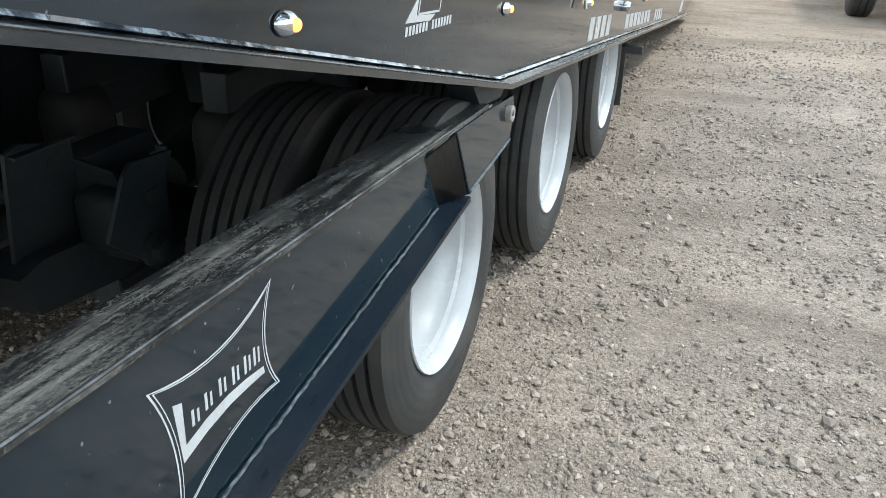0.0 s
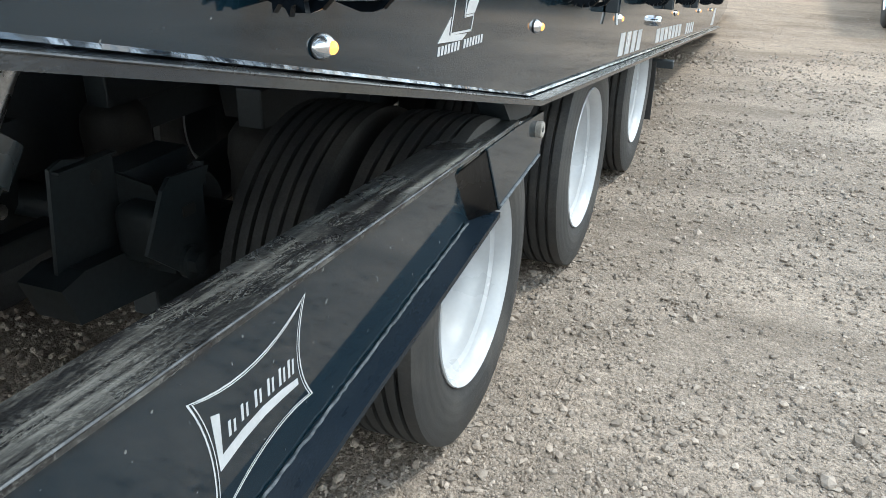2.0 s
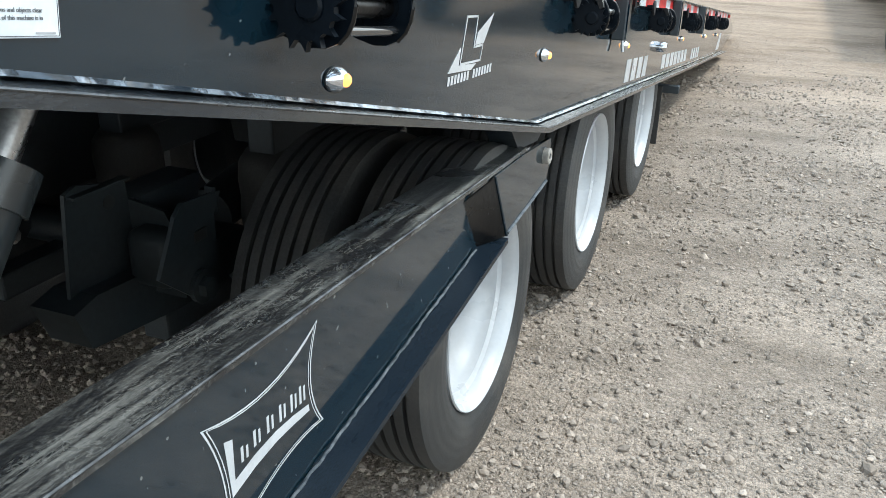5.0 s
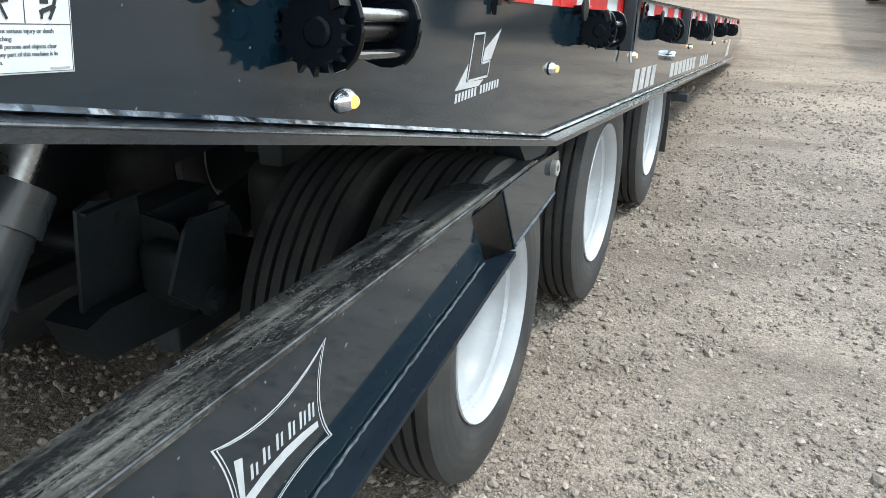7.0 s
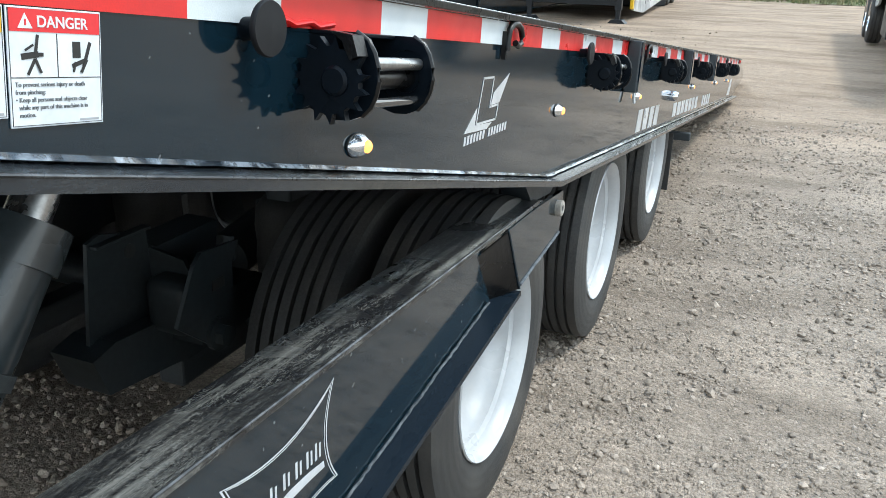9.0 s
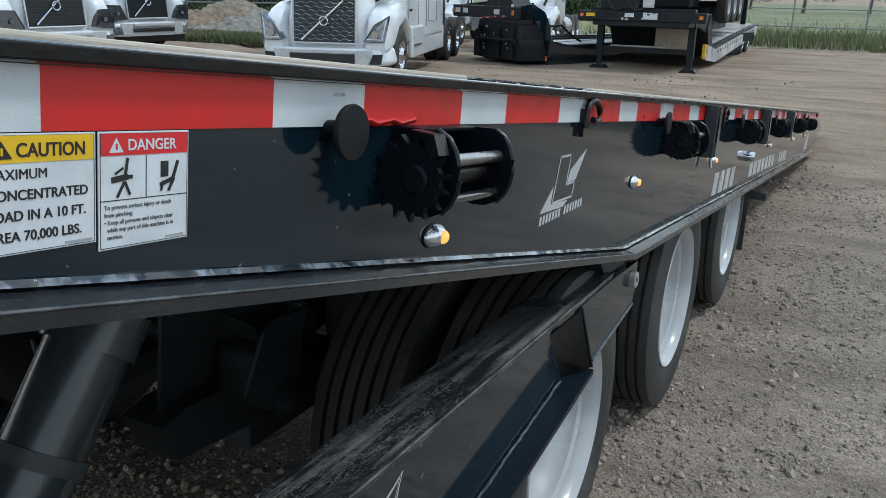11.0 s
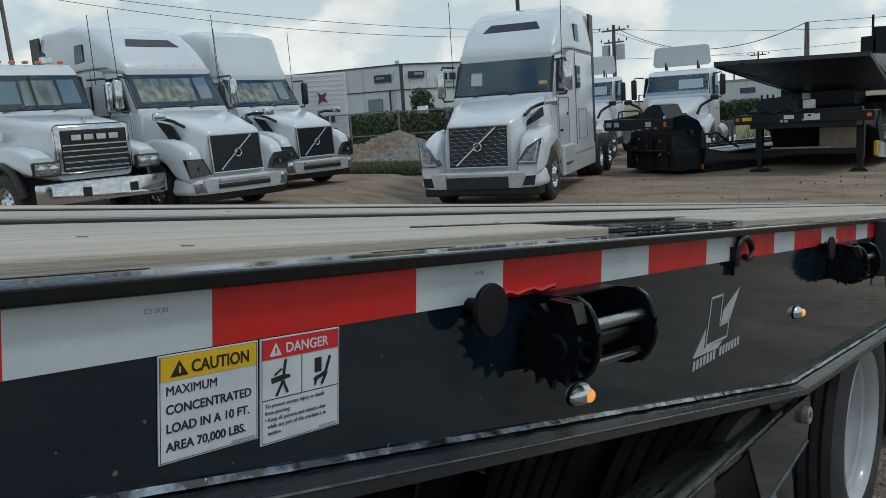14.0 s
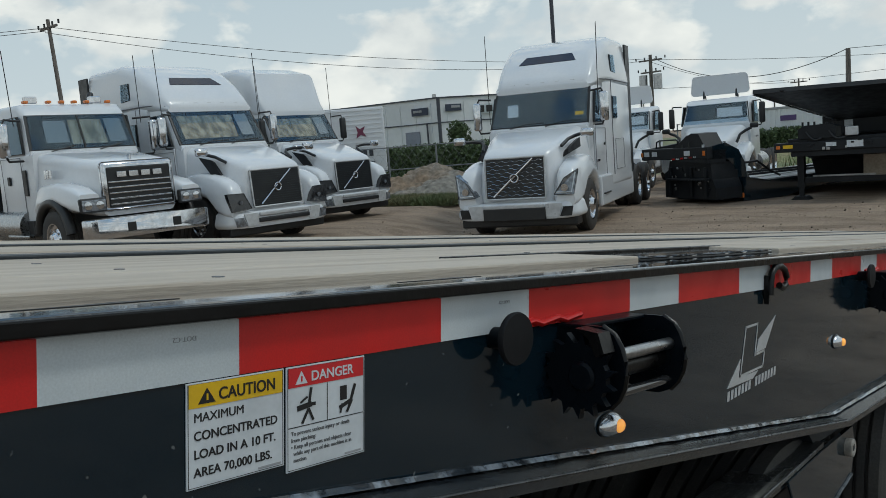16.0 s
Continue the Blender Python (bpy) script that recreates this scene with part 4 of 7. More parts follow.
def make_winch(u0):
    """A ratchet winch for webbing, on two plates that stand out from the side."""
    w = part("ratchet_winch", new_box((0.020, u0 + 0.325, -0.003), (0.04, 0.19, 0.006), 0.0015), M_WINCH, trailer, "black steel ratchet winch for webbing")
    for u in (u0 + 0.235, u0 + 0.415):
        pts = [(0.0, 0.0), (0.070, 0.0), (0.088, -0.010), (0.098, -0.026), (0.104, -0.044), (0.106, -0.062), (0.103, -0.080), (0.096, -0.096), (0.083, -0.110), (0.066, -0.117), (0.045, -0.118), (0.0, -0.105)]
        part("winch_plate", new_prism(pts, u - 0.0035, u + 0.0035, "y"), M_WINCH, w)
        part("plate_edge", tube(bmesh.new(), [(x, u, z) for x, z in pts[1:9]], 0.0038, 6), M_BLACK_CAST, w, "bare rounded plate edge", smooth=60)
    part("drum", new_rod((0.062, u0 + 0.24, -0.062), (0.062, u0 + 0.415, -0.062), 0.016, 20), M_BLACK_CAST, w, smooth=50)
    part("drum_boss", lathe(bmesh.new(), [(u0 + 0.41, 0.023), (u0 + 0.45, 0.026), (u0 + 0.41, 0.042)], 20, "y", (0.062, 0, -0.062), False), M_BLACK_CAST, w, smooth=50)
    part("drum_bar", new_rod((0.082, u0 + 0.24, -0.040), (0.082, u0 + 0.41, -0.040), 0.009, 12), M_STEEL, w, "bright worn bar", smooth=50)
    part("drum_bar", new_rod((0.080, u0 + 0.24, -0.094), (0.080, u0 + 0.41, -0.094), 0.007, 12), M_BLACK_RAIL, w, "glossy black bar", smooth=50)
    gear = bmesh.new()
    pts = []
    for k in range(15):
        for da, r in ((0.0, 0.044), (0.42, 0.058), (0.6, 0.045)):
            a = 2 * math.pi * (k + da) / 15
            pts.append((0.050 + r * math.cos(a), -0.064 + r * math.sin(a)))
    prism(gear, pts, u0 + 0.20, u0 + 0.212, "y")
    part("ratchet_wheel", gear, M_WINCH, w, "toothed ratchet wheel")
    part("shaft_collar", lathe(bmesh.new(), [(u0 + 0.192, 0.0), (u0 + 0.192, 0.016), (u0 + 0.196, 0.020), (u0 + 0.232, 0.022), (u0 + 0.232, 0.0)], 24, "y", (0.060, 0, -0.064)), M_WINCH, w, smooth=40)
    part("pawl", new_prism([(0.05, 0.0), (0.085, -0.004), (0.094, -0.03), (0.082, -0.036), (0.07, -0.012)], u0 + 0.195, u0 + 0.225, "y"), M_BLACK_CAST, w)
    part("weld_scar", tube(bmesh.new(), [(0.004, u0 + 0.145 + 0.02 * k, 0.006 + 0.003 * math.sin(2.1 * k)) for k in range(8)], 0.005, 6), M_TAPE_RED, w, smooth=60)
    part("winch_cap", lathe(bmesh.new(), [(0.030, 0.0), (0.030, 0.029), (0.032, 0.0325), (0.037, 0.0335), (0.040, 0.032), (0.041, 0.0)], 36, "x", (0, u0 + 0.082, -0.004)), M_CAP, w, "thin round black cap", smooth=40)
    part("cap_stem", new_rod((0.0, u0 + 0.084, -0.006), (0.031, u0 + 0.082, -0.004), 0.014, 16), M_WINCH, w, smooth=50)


def make_hook(u):
    bm = bmesh.new()
    pts = [(u, -0.012), (u, 0.014), (u + 0.006, 0.034), (u + 0.026, 0.046), (u + 0.056, 0.049), (u + 0.086, 0.040), (u + 0.101, 0.022), (u + 0.096, 0.006), (u + 0.076, 0.000), (u + 0.054, 0.006)]
    tube(bm, [(0.014, a, b) for a, b in pts], 0.0075, 8)
    prism(bm, [(u - 0.008, 0.03), (u + 0.008, 0.03), (u + 0.005, -0.012), (u - 0.003, -0.032)], 0.001, 0.012)
    part("rope_hook", bm, M_BLACK_CAST, trailer, "black curled rope hook", smooth=50)


def make_post(u):
    p = part("stake_post", new_box((0.028, u, -0.042), (0.05, 0.07, 0.2), 0.004), M_BLACK_FLAT, trailer, "black stake pocket bolted to the side")
    part("post_edge", new_box((0.056, u, -0.042), (0.006, 0.05, 0.19)), M_BLACK, p)


make_sides()
make_deck()
make_tape()
make_decals()
make_emblems()
for u in (0.397, 1.60, 2.93, 5.1, 6.9, 8.3):
    make_marker(u, -0.170)
for u0 in (0.02, 1.72, 3.35, 4.9, 6.5, 8.0):
    make_winch(u0)
for u in (1.06, 3.0, 4.75, 6.3, 7.8):
    make_hook(u)
for u in (2.62, 4.45, 6.1):
    make_post(u)
knob = part("side_valve", lathe(bmesh.new(), [(0.0, 0.028), (0.03, 0.028), (0.045, 0.022), (0.05, 0.0)], 20), M_CHROME, trailer, "bright round valve cap", smooth=50)
knob.matrix_basis = pose(0.0, 4.05, -0.20)
pin_rod = part("hanging_pin", new_rod((0.02, 2.72, -0.11), (0.03, 2.72, -0.19), 0.006, 10), M_STEEL, trailer, "bright pin on the side")
part("tail_lamp", new_box((0.012, U1 - 1.35, 0.03), (0.02, 0.12, 0.04), 0.006), M_RED_LENS, trailer, "red lamp near the tail")

# ---------------------------------------------------------------- undercarriage: arms, axles, wheels
carriage = thing("trailer_undercarriage", Matrix.Identity(4), "black trailer undercarriage with dusty arms and white-rimmed dual wheels on gravel", "undercarriage")
AXLES, HUBS, TYRE_R, RIM_R = (1.27, 2.66, 4.03), (0.450, 0.402, 0.398), 0.472, 0.298


def arm_top(y):
    return 0.941 - 0.047 * y


def arm_low(y):
    return 0.600 + 0.117 * (y - 0.1)


def make_arm(xo, out):
    """A long tapered arm; xo is its outer face, out is +1 or -1 for the side it faces."""
    y0, y1 = -1.7, 1.45

    def xs(a, b):
        return (xo + out * a, xo + out * b) if out > 0 else (xo + out * b, xo + out * a)
    web = [(y0, arm_top(y0)), (1.50, arm_top(1.5)), (1.76, 0.80), (1.72, 0.70), (1.56, arm_low(1.56)), (y0, arm_low(y0))]
    arm = part("arm", new_prism(web, *xs(-0.012, 0.0)), M_BLACK, carriage, "glossy black web of the arm")
    part("top_flange", new_prism([(y0, arm_top(y0)), (y1, arm_top(y1)), (y1, arm_top(y1) + 0.013), (y0, arm_top(y0) + 0.013)], *xs(-0.112, 0.007)), M_SCUFFED, arm, "scuffed dusty top flange")
    edge = tube(bmesh.new(), [(xo + out * 0.006, y0 + 0.1 * k, arm_top(y0 + 0.1 * k) + 0.011) for k in range(32)], 0.0030, 6)
    part("worn_edge", edge, M_STEEL_WORN, arm, "worn pale line painted as the flange's edge highlight", smooth=60)
    low = new_prism([(y0, arm_low(y0)), (1.135, arm_low(1.135)), (1.135, arm_low(1.135) + 0.014), (y0, arm_low(y0) + 0.014)], *xs(-0.012, 0.062))
    part("lower_flange", low, M_FLANGE, arm, "dull navy-black lower flange")
    bead = bmesh.new()
    rng = random.Random(8)
    tube(bead, [(xo + out * (0.004 + 0.003 * rng.random()), y0 + 0.012 * k, arm_low(y0 + 0.012 * k) + 0.0148 + 0.002 * rng.random()) for k in range(230)], 0.0032, 6)
    part("weld_bead", bead, M_CHALKY, arm, smooth=60)
    bl, br, tr, tl = (Vector((xo + out * a, b, c)) for a, b, c in ((0, 1.07, arm_low(1.07) + 0.012), (0.058, 1.131, 0.743), (0.028, 1.112, 0.899), (0, 0.965, 0.877)))
    gus = bmesh.new()
    for back in (0, 1):
        off = Vector((-out * 0.004, 0.005, 0)) * back
        grid = [[gus.verts.new(bl.lerp(br, i / 6).lerp(tl.lerp(tr, i / 6), j / 6) + off) for j in range(7)] for i in range(7)]
        for i in range(6):
            for j in range(6):
                q = (grid[i][j], grid[i + 1][j], grid[i + 1][j + 1], grid[i][j + 1])
                gus.faces.new(q if (out > 0) != bool(back) else q[::-1])
    part("gusset", gus, M_BLACK_CAST, arm, smooth=60)
    part("gusset_edge", tube(bmesh.new(), [br, tr], 0.0035, 6), M_BLACK, arm, smooth=60)
    # a cheek plate doubles the web towards the pivot
    cheek = new_prism([(1.28, 0.681), (1.674, 0.714), (1.715, 0.79), (1.70, 0.85), (1.45, arm_top(1.45) - 0.002), (1.164, arm_top(1.164) - 0.002)], *xs(0.0005, 0.012))
    part("cheek_plate", cheek, M_BLACK, arm)
    seam = tube(bmesh.new(), [(xo + out * 0.013, 1.285 + 0.03 * k, 0.684 + 0.0025 * k + 0.003 * rng.random()) for k in range(14)], 0.005, 6)
    part("weld_bead", seam, M_CHALKY, arm, "pale weld along the cheek plate", smooth=60)
    pin = lathe(bmesh.new(), [(0, 0.0), (0, 0.036), (0.03, 0.036), (0.034, 0.032), (0.034, 0.017), (0.026, 0.014), (0.026, 0.0)], 28)
    pn = part("pivot_pin", pin, M_PIN, arm, "pale grey pivot pin with a round head", smooth=40)
    pn.matrix_basis = (pose(xo + 0.011, 1.635, 0.811) if out > 0 else pose(xo - 0.011, 1.635, 0.811, 0, 0, 180)) @ Matrix.Diagonal((0.6, 0.70, 0.70, 1))
    tip = part("pin_end", new_rod((0.025, 0, 0), (0.034, 0, 0), 0.010, 16), M_BLACK_FLAT, pn)
    return arm


def make_star(arm):
    """A four-pointed badge: two curved outlines with a swept bar and block shapes inside."""
    tips = [(0.295, 0.897), (0.298, 0.706), (0.02, 0.640), (-0.004, 0.879)]
    cy, cz = 0.155, 0.785
    for k, (scale, th) in enumerate(((1.0, 0.0032), (0.94, 0.0020))):
        bm = bmesh.new()
        ring = []
        for i in range(4):
            a, b = tips[i], tips[(i + 1) % 4]
            mid = ((a[0] + b[0]) / 2, (a[1] + b[1]) / 2)
            bend = (0.42, 0.50, 0.30, 0.62)[i]
            ctrl = (mid[0] + (cy - mid[0]) * bend, mid[1] + (cz - mid[1]) * bend)
            for j in range(10):
                t = j / 10
                y = (1 - t) ** 2 * a[0] + 2 * t * (1 - t) * ctrl[0] + t * t * b[0]
                z = (1 - t) ** 2 * a[1] + 2 * t * (1 - t) * ctrl[1] + t * t * b[1]
                ring.append((cy + (y - cy) * scale, cz + (z - cz) * scale))
        strip = []
        for q, (y, z) in enumerate(ring):
            p, r = ring[q - 1], ring[(q + 1) % len(ring)]
            d = Vector((0, r[0] - p[0], r[1] - p[1])).normalized()
            o = Vector((0, -d.z, d.y)) * th / 2
            if q % 10 == 0:
                o = Vector((0, y - cy, z - cz)).normalized() * th
                if o.dot(Vector((0, -d.z, d.y))) < 0:
                    o = -o
            strip.append((bm.verts.new(Vector((-0.0074, y, z)) + o), bm.verts.new(Vector((-0.0074, y, z)) - o)))
        for q in range(len(strip)):
            a, b = strip[q], strip[(q + 1) % len(strip)]
            bm.faces.new((a[0], b[0], b[1], a[1]))
        part("badge_outline", bm, M_BADGE, arm, "white curved outline of a badge")
    stroke = [(0.038, 0.833), (0.057, 0.826), (0.0545, 0.757), (0.105, 0.767), (0.160, 0.771), (0.210, 0.768), (0.257, 0.761), (0.259, 0.748), (0.210, 0.751), (0.162, 0.752), (0.104, 0.746), (0.045, 0.733)]
    part("badge_stroke", new_prism(stroke, -0.0085, -0.0077), M_BADGE, arm, "white swept block in the badge")
    for y, z, h in ((0.072, 0.775, 0.026), (0.104, 0.780, 0.028), (0.139, 0.781, 0.029), (0.173, 0.779, 0.030), (0.205, 0.777, 0.031), (0.231, 0.776, 0.032)):
        for q, wd in ((0.0, 0.0062), (0.0125, 0.0052)):
            part("badge_block", new_prism([(y + q, z), (y + q + wd, z), (y + q + wd + 0.001, z + h - q * 0.4), (y + q + 0.001, z + h - q * 0.4)], -0.0085, -0.0077), M_BADGE, arm, "white block in the badge")


def tyre_mesh():
    r, w = TYRE_R, 0.128
    prof = [(-w + 0.012, RIM_R + 0.003), (-w, RIM_R + 0.03), (-w - 0.006, RIM_R + 0.075), (-w + 0.002, r - 0.035), (-w + 0.008, r - 0.014)]
    ribs = [-0.116, -0.084, -0.071, -0.046, -0.033, -0.0065, 0.0065, 0.033, 0.046, 0.071, 0.084, 0.116]
    for i, a in enumerate(ribs):
        prof.append((a, r - (0.004 if abs(a) > 0.1 else 0.0)))
        if i % 2 == 1 and i < 11:
            prof += [(a + 0.0005, r - 0.018), (ribs[i + 1] - 0.0005, r - 0.018)]
    prof += [(w - 0.008, r - 0.014), (w - 0.002, r - 0.035), (w + 0.006, RIM_R + 0.075), (w, RIM_R + 0.03), (w - 0.012, RIM_R + 0.003)]
    bm = lathe(bmesh.new(), prof + [(w - 0.03, RIM_R + 0.001), (-w + 0.03, RIM_R + 0.001), prof[0]], 72, caps=False)
    return mesh_of("tyre", bm, M_TYRE, 35)


def rim_mesh():
    prof = [(0.110, RIM_R + 0.001), (0.122, RIM_R + 0.004), (0.126, RIM_R + 0.001), (0.114, RIM_R - 0.006), (0.104, RIM_R - 0.016), (0.076, RIM_R - 0.020), (0.068, RIM_R - 0.040), (0.030, RIM_R - 0.044), (0.012, RIM_R - 0.058), (-0.07, RIM_R - 0.062),
            (-0.078, 0.225), (-0.072, 0.175), (-0.05, 0.145), (-0.05, 0.09), (-0.075, 0.09), (-0.09, 0.2), (-0.10, RIM_R - 0.03), (-0.118, RIM_R - 0.003)]
    return mesh_of("rim", lathe(bmesh.new(), prof, 64, caps=False), M_RIM, 40)


def hub_mesh():
    bm = lathe(bmesh.new(), [(-0.08, 0.0), (-0.08, 0.10), (-0.055, 0.10), (-0.05, 0.085), (-0.035, 0.08), (-0.03, 0.06), (-0.028, 0.0)], 32)
    return mesh_of("hub", bm, M_RIM, 40)


def nut_mesh():
    bm = bmesh.new()
    rod(bm, (-0.055, 0, 0), (-0.02, 0, 0), 0.016, 6)
    return mesh_of("wheel_nut", bm, M_STEEL)


TYRE, RIM, HUB, NUT = tyre_mesh(), rim_mesh(), hub_mesh(), nut_mesh()


def make_wheel(x, y, z, face, turn):
    """face: +1 when the dished side looks to +x."""
    w = new("wheel", TYRE)
    place(w, carriage, pose(x, y, z, turn, 0, 0 if face > 0 else 180))
    tagged(w, "black ribbed tyre on a white steel rim")
    r = place(new("rim", RIM), w)
    tagged(r, "white painted steel rim")
    place(new("hub", HUB), w)
    for k in range(10):
        a = 2 * math.pi * k / 10
        place(new("wheel_nut", NUT), w, pose(0, 0.118 * math.cos(a), 0.118 * math.sin(a)))
    return w


def make_running_gear():
    for n, (y, hub_z) in enumerate(zip(AXLES, HUBS)):
        for side_x, face in ((0.0, 1), (-WIDTH, -1)):
            outer = side_x - face * (0.033 + 0.131)
            make_wheel(outer, y, hub_z, face, 11 * n)
            make_wheel(outer - face * 0.305, y, hub_z, -face, 23 * n + 5)
        part("axle_tube", new_rod((-0.35, y, hub_z), (-WIDTH + 0.35, y, hub_z), 0.065, 20), M_BLACK_FLAT, carriage, smooth=40)
        for x in (-0.63, -WIDTH + 0.63):
            part("brake_drum", new_rod((x - 0.10, y, hub_z), (x + 0.10, y, hub_z), 0.25, 28), M_BLACK_FLAT, carriage, smooth=40)
        for x in (-0.93, -WIDTH + 0.93):
            hanger = new_prism([(y - 0.42, 0.80), (y - 0.16, 0.80), (y - 0.22, 0.54), (y - 0.28, 0.48), (y - 0.36, 0.50)], x - 0.055, x + 0.055)
            h = part("suspension_hanger", hanger, M_BLACK_FLAT, carriage, "dull black suspension hanger")
            part("hanger_bolt", new_rod((x + 0.05, y - 0.31, 0.55), (x + 0.085, y - 0.31, 0.55), 0.026, 8), M_STEEL, h)
            part("hanger_hole", new_rod((x + 0.05, y - 0.29, 0.68), (x + 0.058, y - 0.29, 0.68), 0.02, 16), M_INK, h)
            part("trailing_arm", new_box((x, y - 0.05, 0.38), (0.09, 0.62, 0.09), 0.01), M_BLACK_FLAT, carriage)
            part("air_spring", lathe(bmesh.new(), [(0.40, 0.0), (0.40, 0.1), (0.45, 0.12), (0.52, 0.125), (0.58, 0.12), (0.64, 0.125), (0.70, 0.118), (0.74, 0.09), (0.74, 0.0)], 28, "z", (x, y + 0.30, 0)), M_RUBBER, carriage, smooth=60)
        part("brake_chamber", new_rod((-1.12, y + 0.18, 0.52), (-1.12, y + 0.40, 0.56), 0.085, 24), M_BLACK_FLAT, carriage, smooth=40)
    # long frame rails and cross pieces that carry the axles
    for x in (-0.93, -WIDTH + 0.93):
        part("frame_rail", new_box((x, 3.25, 0.80), (0.10, 3.5, 0.14), 0.008), M_BLACK_FLAT, carriage)
    # added plate that blocks daylight from the far side under the deck
    part("daylight_screen", new_box((-1.75, 2.55, 0.715), (0.02, 3.9, 0.39), 0.004), M_BLACK_FLAT, carriage, "dull black plate added to block daylight between the far wheels")
    for y in (2.15, 3.45, 4.9):
        part("frame_cross", new_box((-WIDTH / 2, y, 0.79), (WIDTH - 1.6, 0.10, 0.10), 0.008), M_BLACK_FLAT, carriage)
    # everything below rides on the sliding axle frame, ahead of the first axle
    ay = AXLES[0] - 1.29
    ty, tz = ay + 0.22, 0.66
    tank = lathe(bmesh.new(), [(-1.43, 0.0), (-1.425, 0.05), (-1.405, 0.10), (-1.37, 0.135), (-0.94, 0.135), (-0.905, 0.10), (-0.885, 0.05), (-0.88, 0.0)], 36, "x", (0, ty, tz))
    tk = part("air_tank", tank, M_TANK, carriage, "dull black air tank", smooth=50)
    for x in (-1.27, -1.05):
        part("tank_strap", lathe(bmesh.new(), [(x - 0.012, 0.1355), (x - 0.012, 0.1385), (x + 0.012, 0.1385), (x + 0.012, 0.1355)], 36, "x", (0, ty, tz)), M_BLACK_CAST, tk)
    part("drain_valve", new_rod((-1.1, ty, tz - 0.16), (-1.1, ty, tz - 0.13), 0.016, 10), M_STEEL, tk)
    for x, y in ((-0.86, 0.0), (-0.855, 0.05)):
        part("tank_fitting", new_rod((x - 0.03, ty + y, tz - 0.05 + y), (x + 0.035, ty + y + 0.01, tz - 0.05 + y), 0.013, 8), M_STEEL, tk)
    # a folded hanger of two plates: the outer one pierced, with a lip along its top
    plate = part("pierced_plate", new_prism([(ay + 0.66, 0.87), (ay + 0.70, 0.883), (ay + 0.86, 0.845), (ay + 0.86, 0.54), (ay + 0.62, 0.56)], -0.906, -0.894), M_TANK, carriage, "upright plate with a round hole")
    part("plate_hole", new_rod((-0.896, ay + 0.795, 0.81), (-0.8925, ay + 0.795, 0.81), 0.02, 18), M_INK, plate)
    part("plate_lip", new_box((-0.885, ay + 0.76, 0.861), (0.03, 0.19, 0.008), 0.002), M_TANK, plate)
    part("plate_fold", new_prism([(-0.90, 0.54), (-0.74, 0.54), (-0.74, 0.70), (-0.78, 0.78), (-0.90, 0.80)], ay + 0.86, ay + 0.872, "y"), M_TANK, plate)
    part("axle_beam", new_prism([(ay + 0.58, 0.60), (ay + 0.66, 0.62), (ay + 1.28, 0.58), (ay + 1.28, 0.46), (ay + 0.95, 0.45), (ay + 0.62, 0.49)], -0.98, -0.84), M_TANK, carriage, "dull black trailing beam")
    part("valve_box", new_box((-0.80, ay + 0.87, 0.66), (0.14, 0.15, 0.16), 0.03), M_TANK, carriage, "rounded black valve box", smooth=50)
    br = part("slotted_bracket", new_prism([(ay + 0.80, 0.80), (ay + 0.83, 0.825), (ay + 0.985, 0.812), (ay + 0.95, 0.76), (ay + 0.945, 0.54), (ay + 0.84, 0.56), (ay + 0.72, 0.66)], -0.706, -0.694), M_TANK, carriage, "bent bracket with a slot")
    part("bracket_slot", new_box((-0.692, ay + 0.885, 0.722), (0.003, 0.05, 0.03), 0.001), M_INK, br)
    part("bracket_lip", new_box((-0.715, ay + 0.97, 0.79), (0.03, 0.012, 0.07), 0.003), M_TANK, br)
    part("bracket_bolt", new_rod((-0.70, ay + 0.865, 0.585), (-0.655, ay + 0.865, 0.585), 0.030, 6), M_TANK, br)
    part("bolt_washer", new_rod((-0.695, ay + 0.865, 0.585), (-0.68, ay + 0.865, 0.585), 0.045, 18), M_TANK, br)
    cyl = part("tilt_cylinder", new_rod((-0.41, -0.50, 0.395), (-0.40, 0.06, 1.142), 0.062, 28), M_CYL, carriage, "grey-black hydraulic tilt cylinder", smooth=40)
    part("cylinder_collar", new_rod((-0.40, 0.045, 1.122), (-0.40, 0.085, 1.175), 0.070, 28), M_CYL, cyl, smooth=40)
    part("cylinder_collar", new_rod((-0.403, -0.06, 0.98), (-0.403, -0.045, 1.00), 0.068, 28), M_BLACK_FLAT, cyl, smooth=40)
    part("cylinder_rod", new_rod((-0.40, 0.08, 1.168), (-0.40, 0.20, 1.328), 0.034, 20), M_STEEL, cyl, "polished cylinder rod", smooth=40)
    # mud flap behind the last axle
    for x in (-0.30, -WIDTH + 0.30):
        part("mud_flap", new_box((x, AXLES[2] + 0.60, 0.26), (0.54, 0.012, 0.38), 0.004), M_RUBBER, carriage, "black rubber mud flap")
        part("flap_bracket", new_box((x + (0.06 if x > -1 else -0.06), AXLES[2] + 0.64, 0.43), (0.62, 0.05, 0.05), 0.006), M_BLACK_FLAT, carriage)


arm_near = make_arm(-0.008, 1)
make_star(arm_near)
make_arm(-WIDTH + 0.008, -1)
make_running_gear()
hanger = part("arm_hanger", new_prism([(1.42, -0.37), (1.80, -0.37), (1.70, -0.43), (1.50, -0.43)], -0.10, -0.02), M_BLACK_FLAT, trailer)
make_stones("fine_gravel", 120000, (-0.4, 0.4), (4.2, 6.2), 1.5, (0.0028, 0.0080), "dense fine grey-brown gravel on the lot", True)
make_stones("sparse_gravel", 36000, (-3.4, -1.0), (6.5, 12.0), 1.0, (0.004, 0.012), "thin scatter of fine gravel on the lot", True)
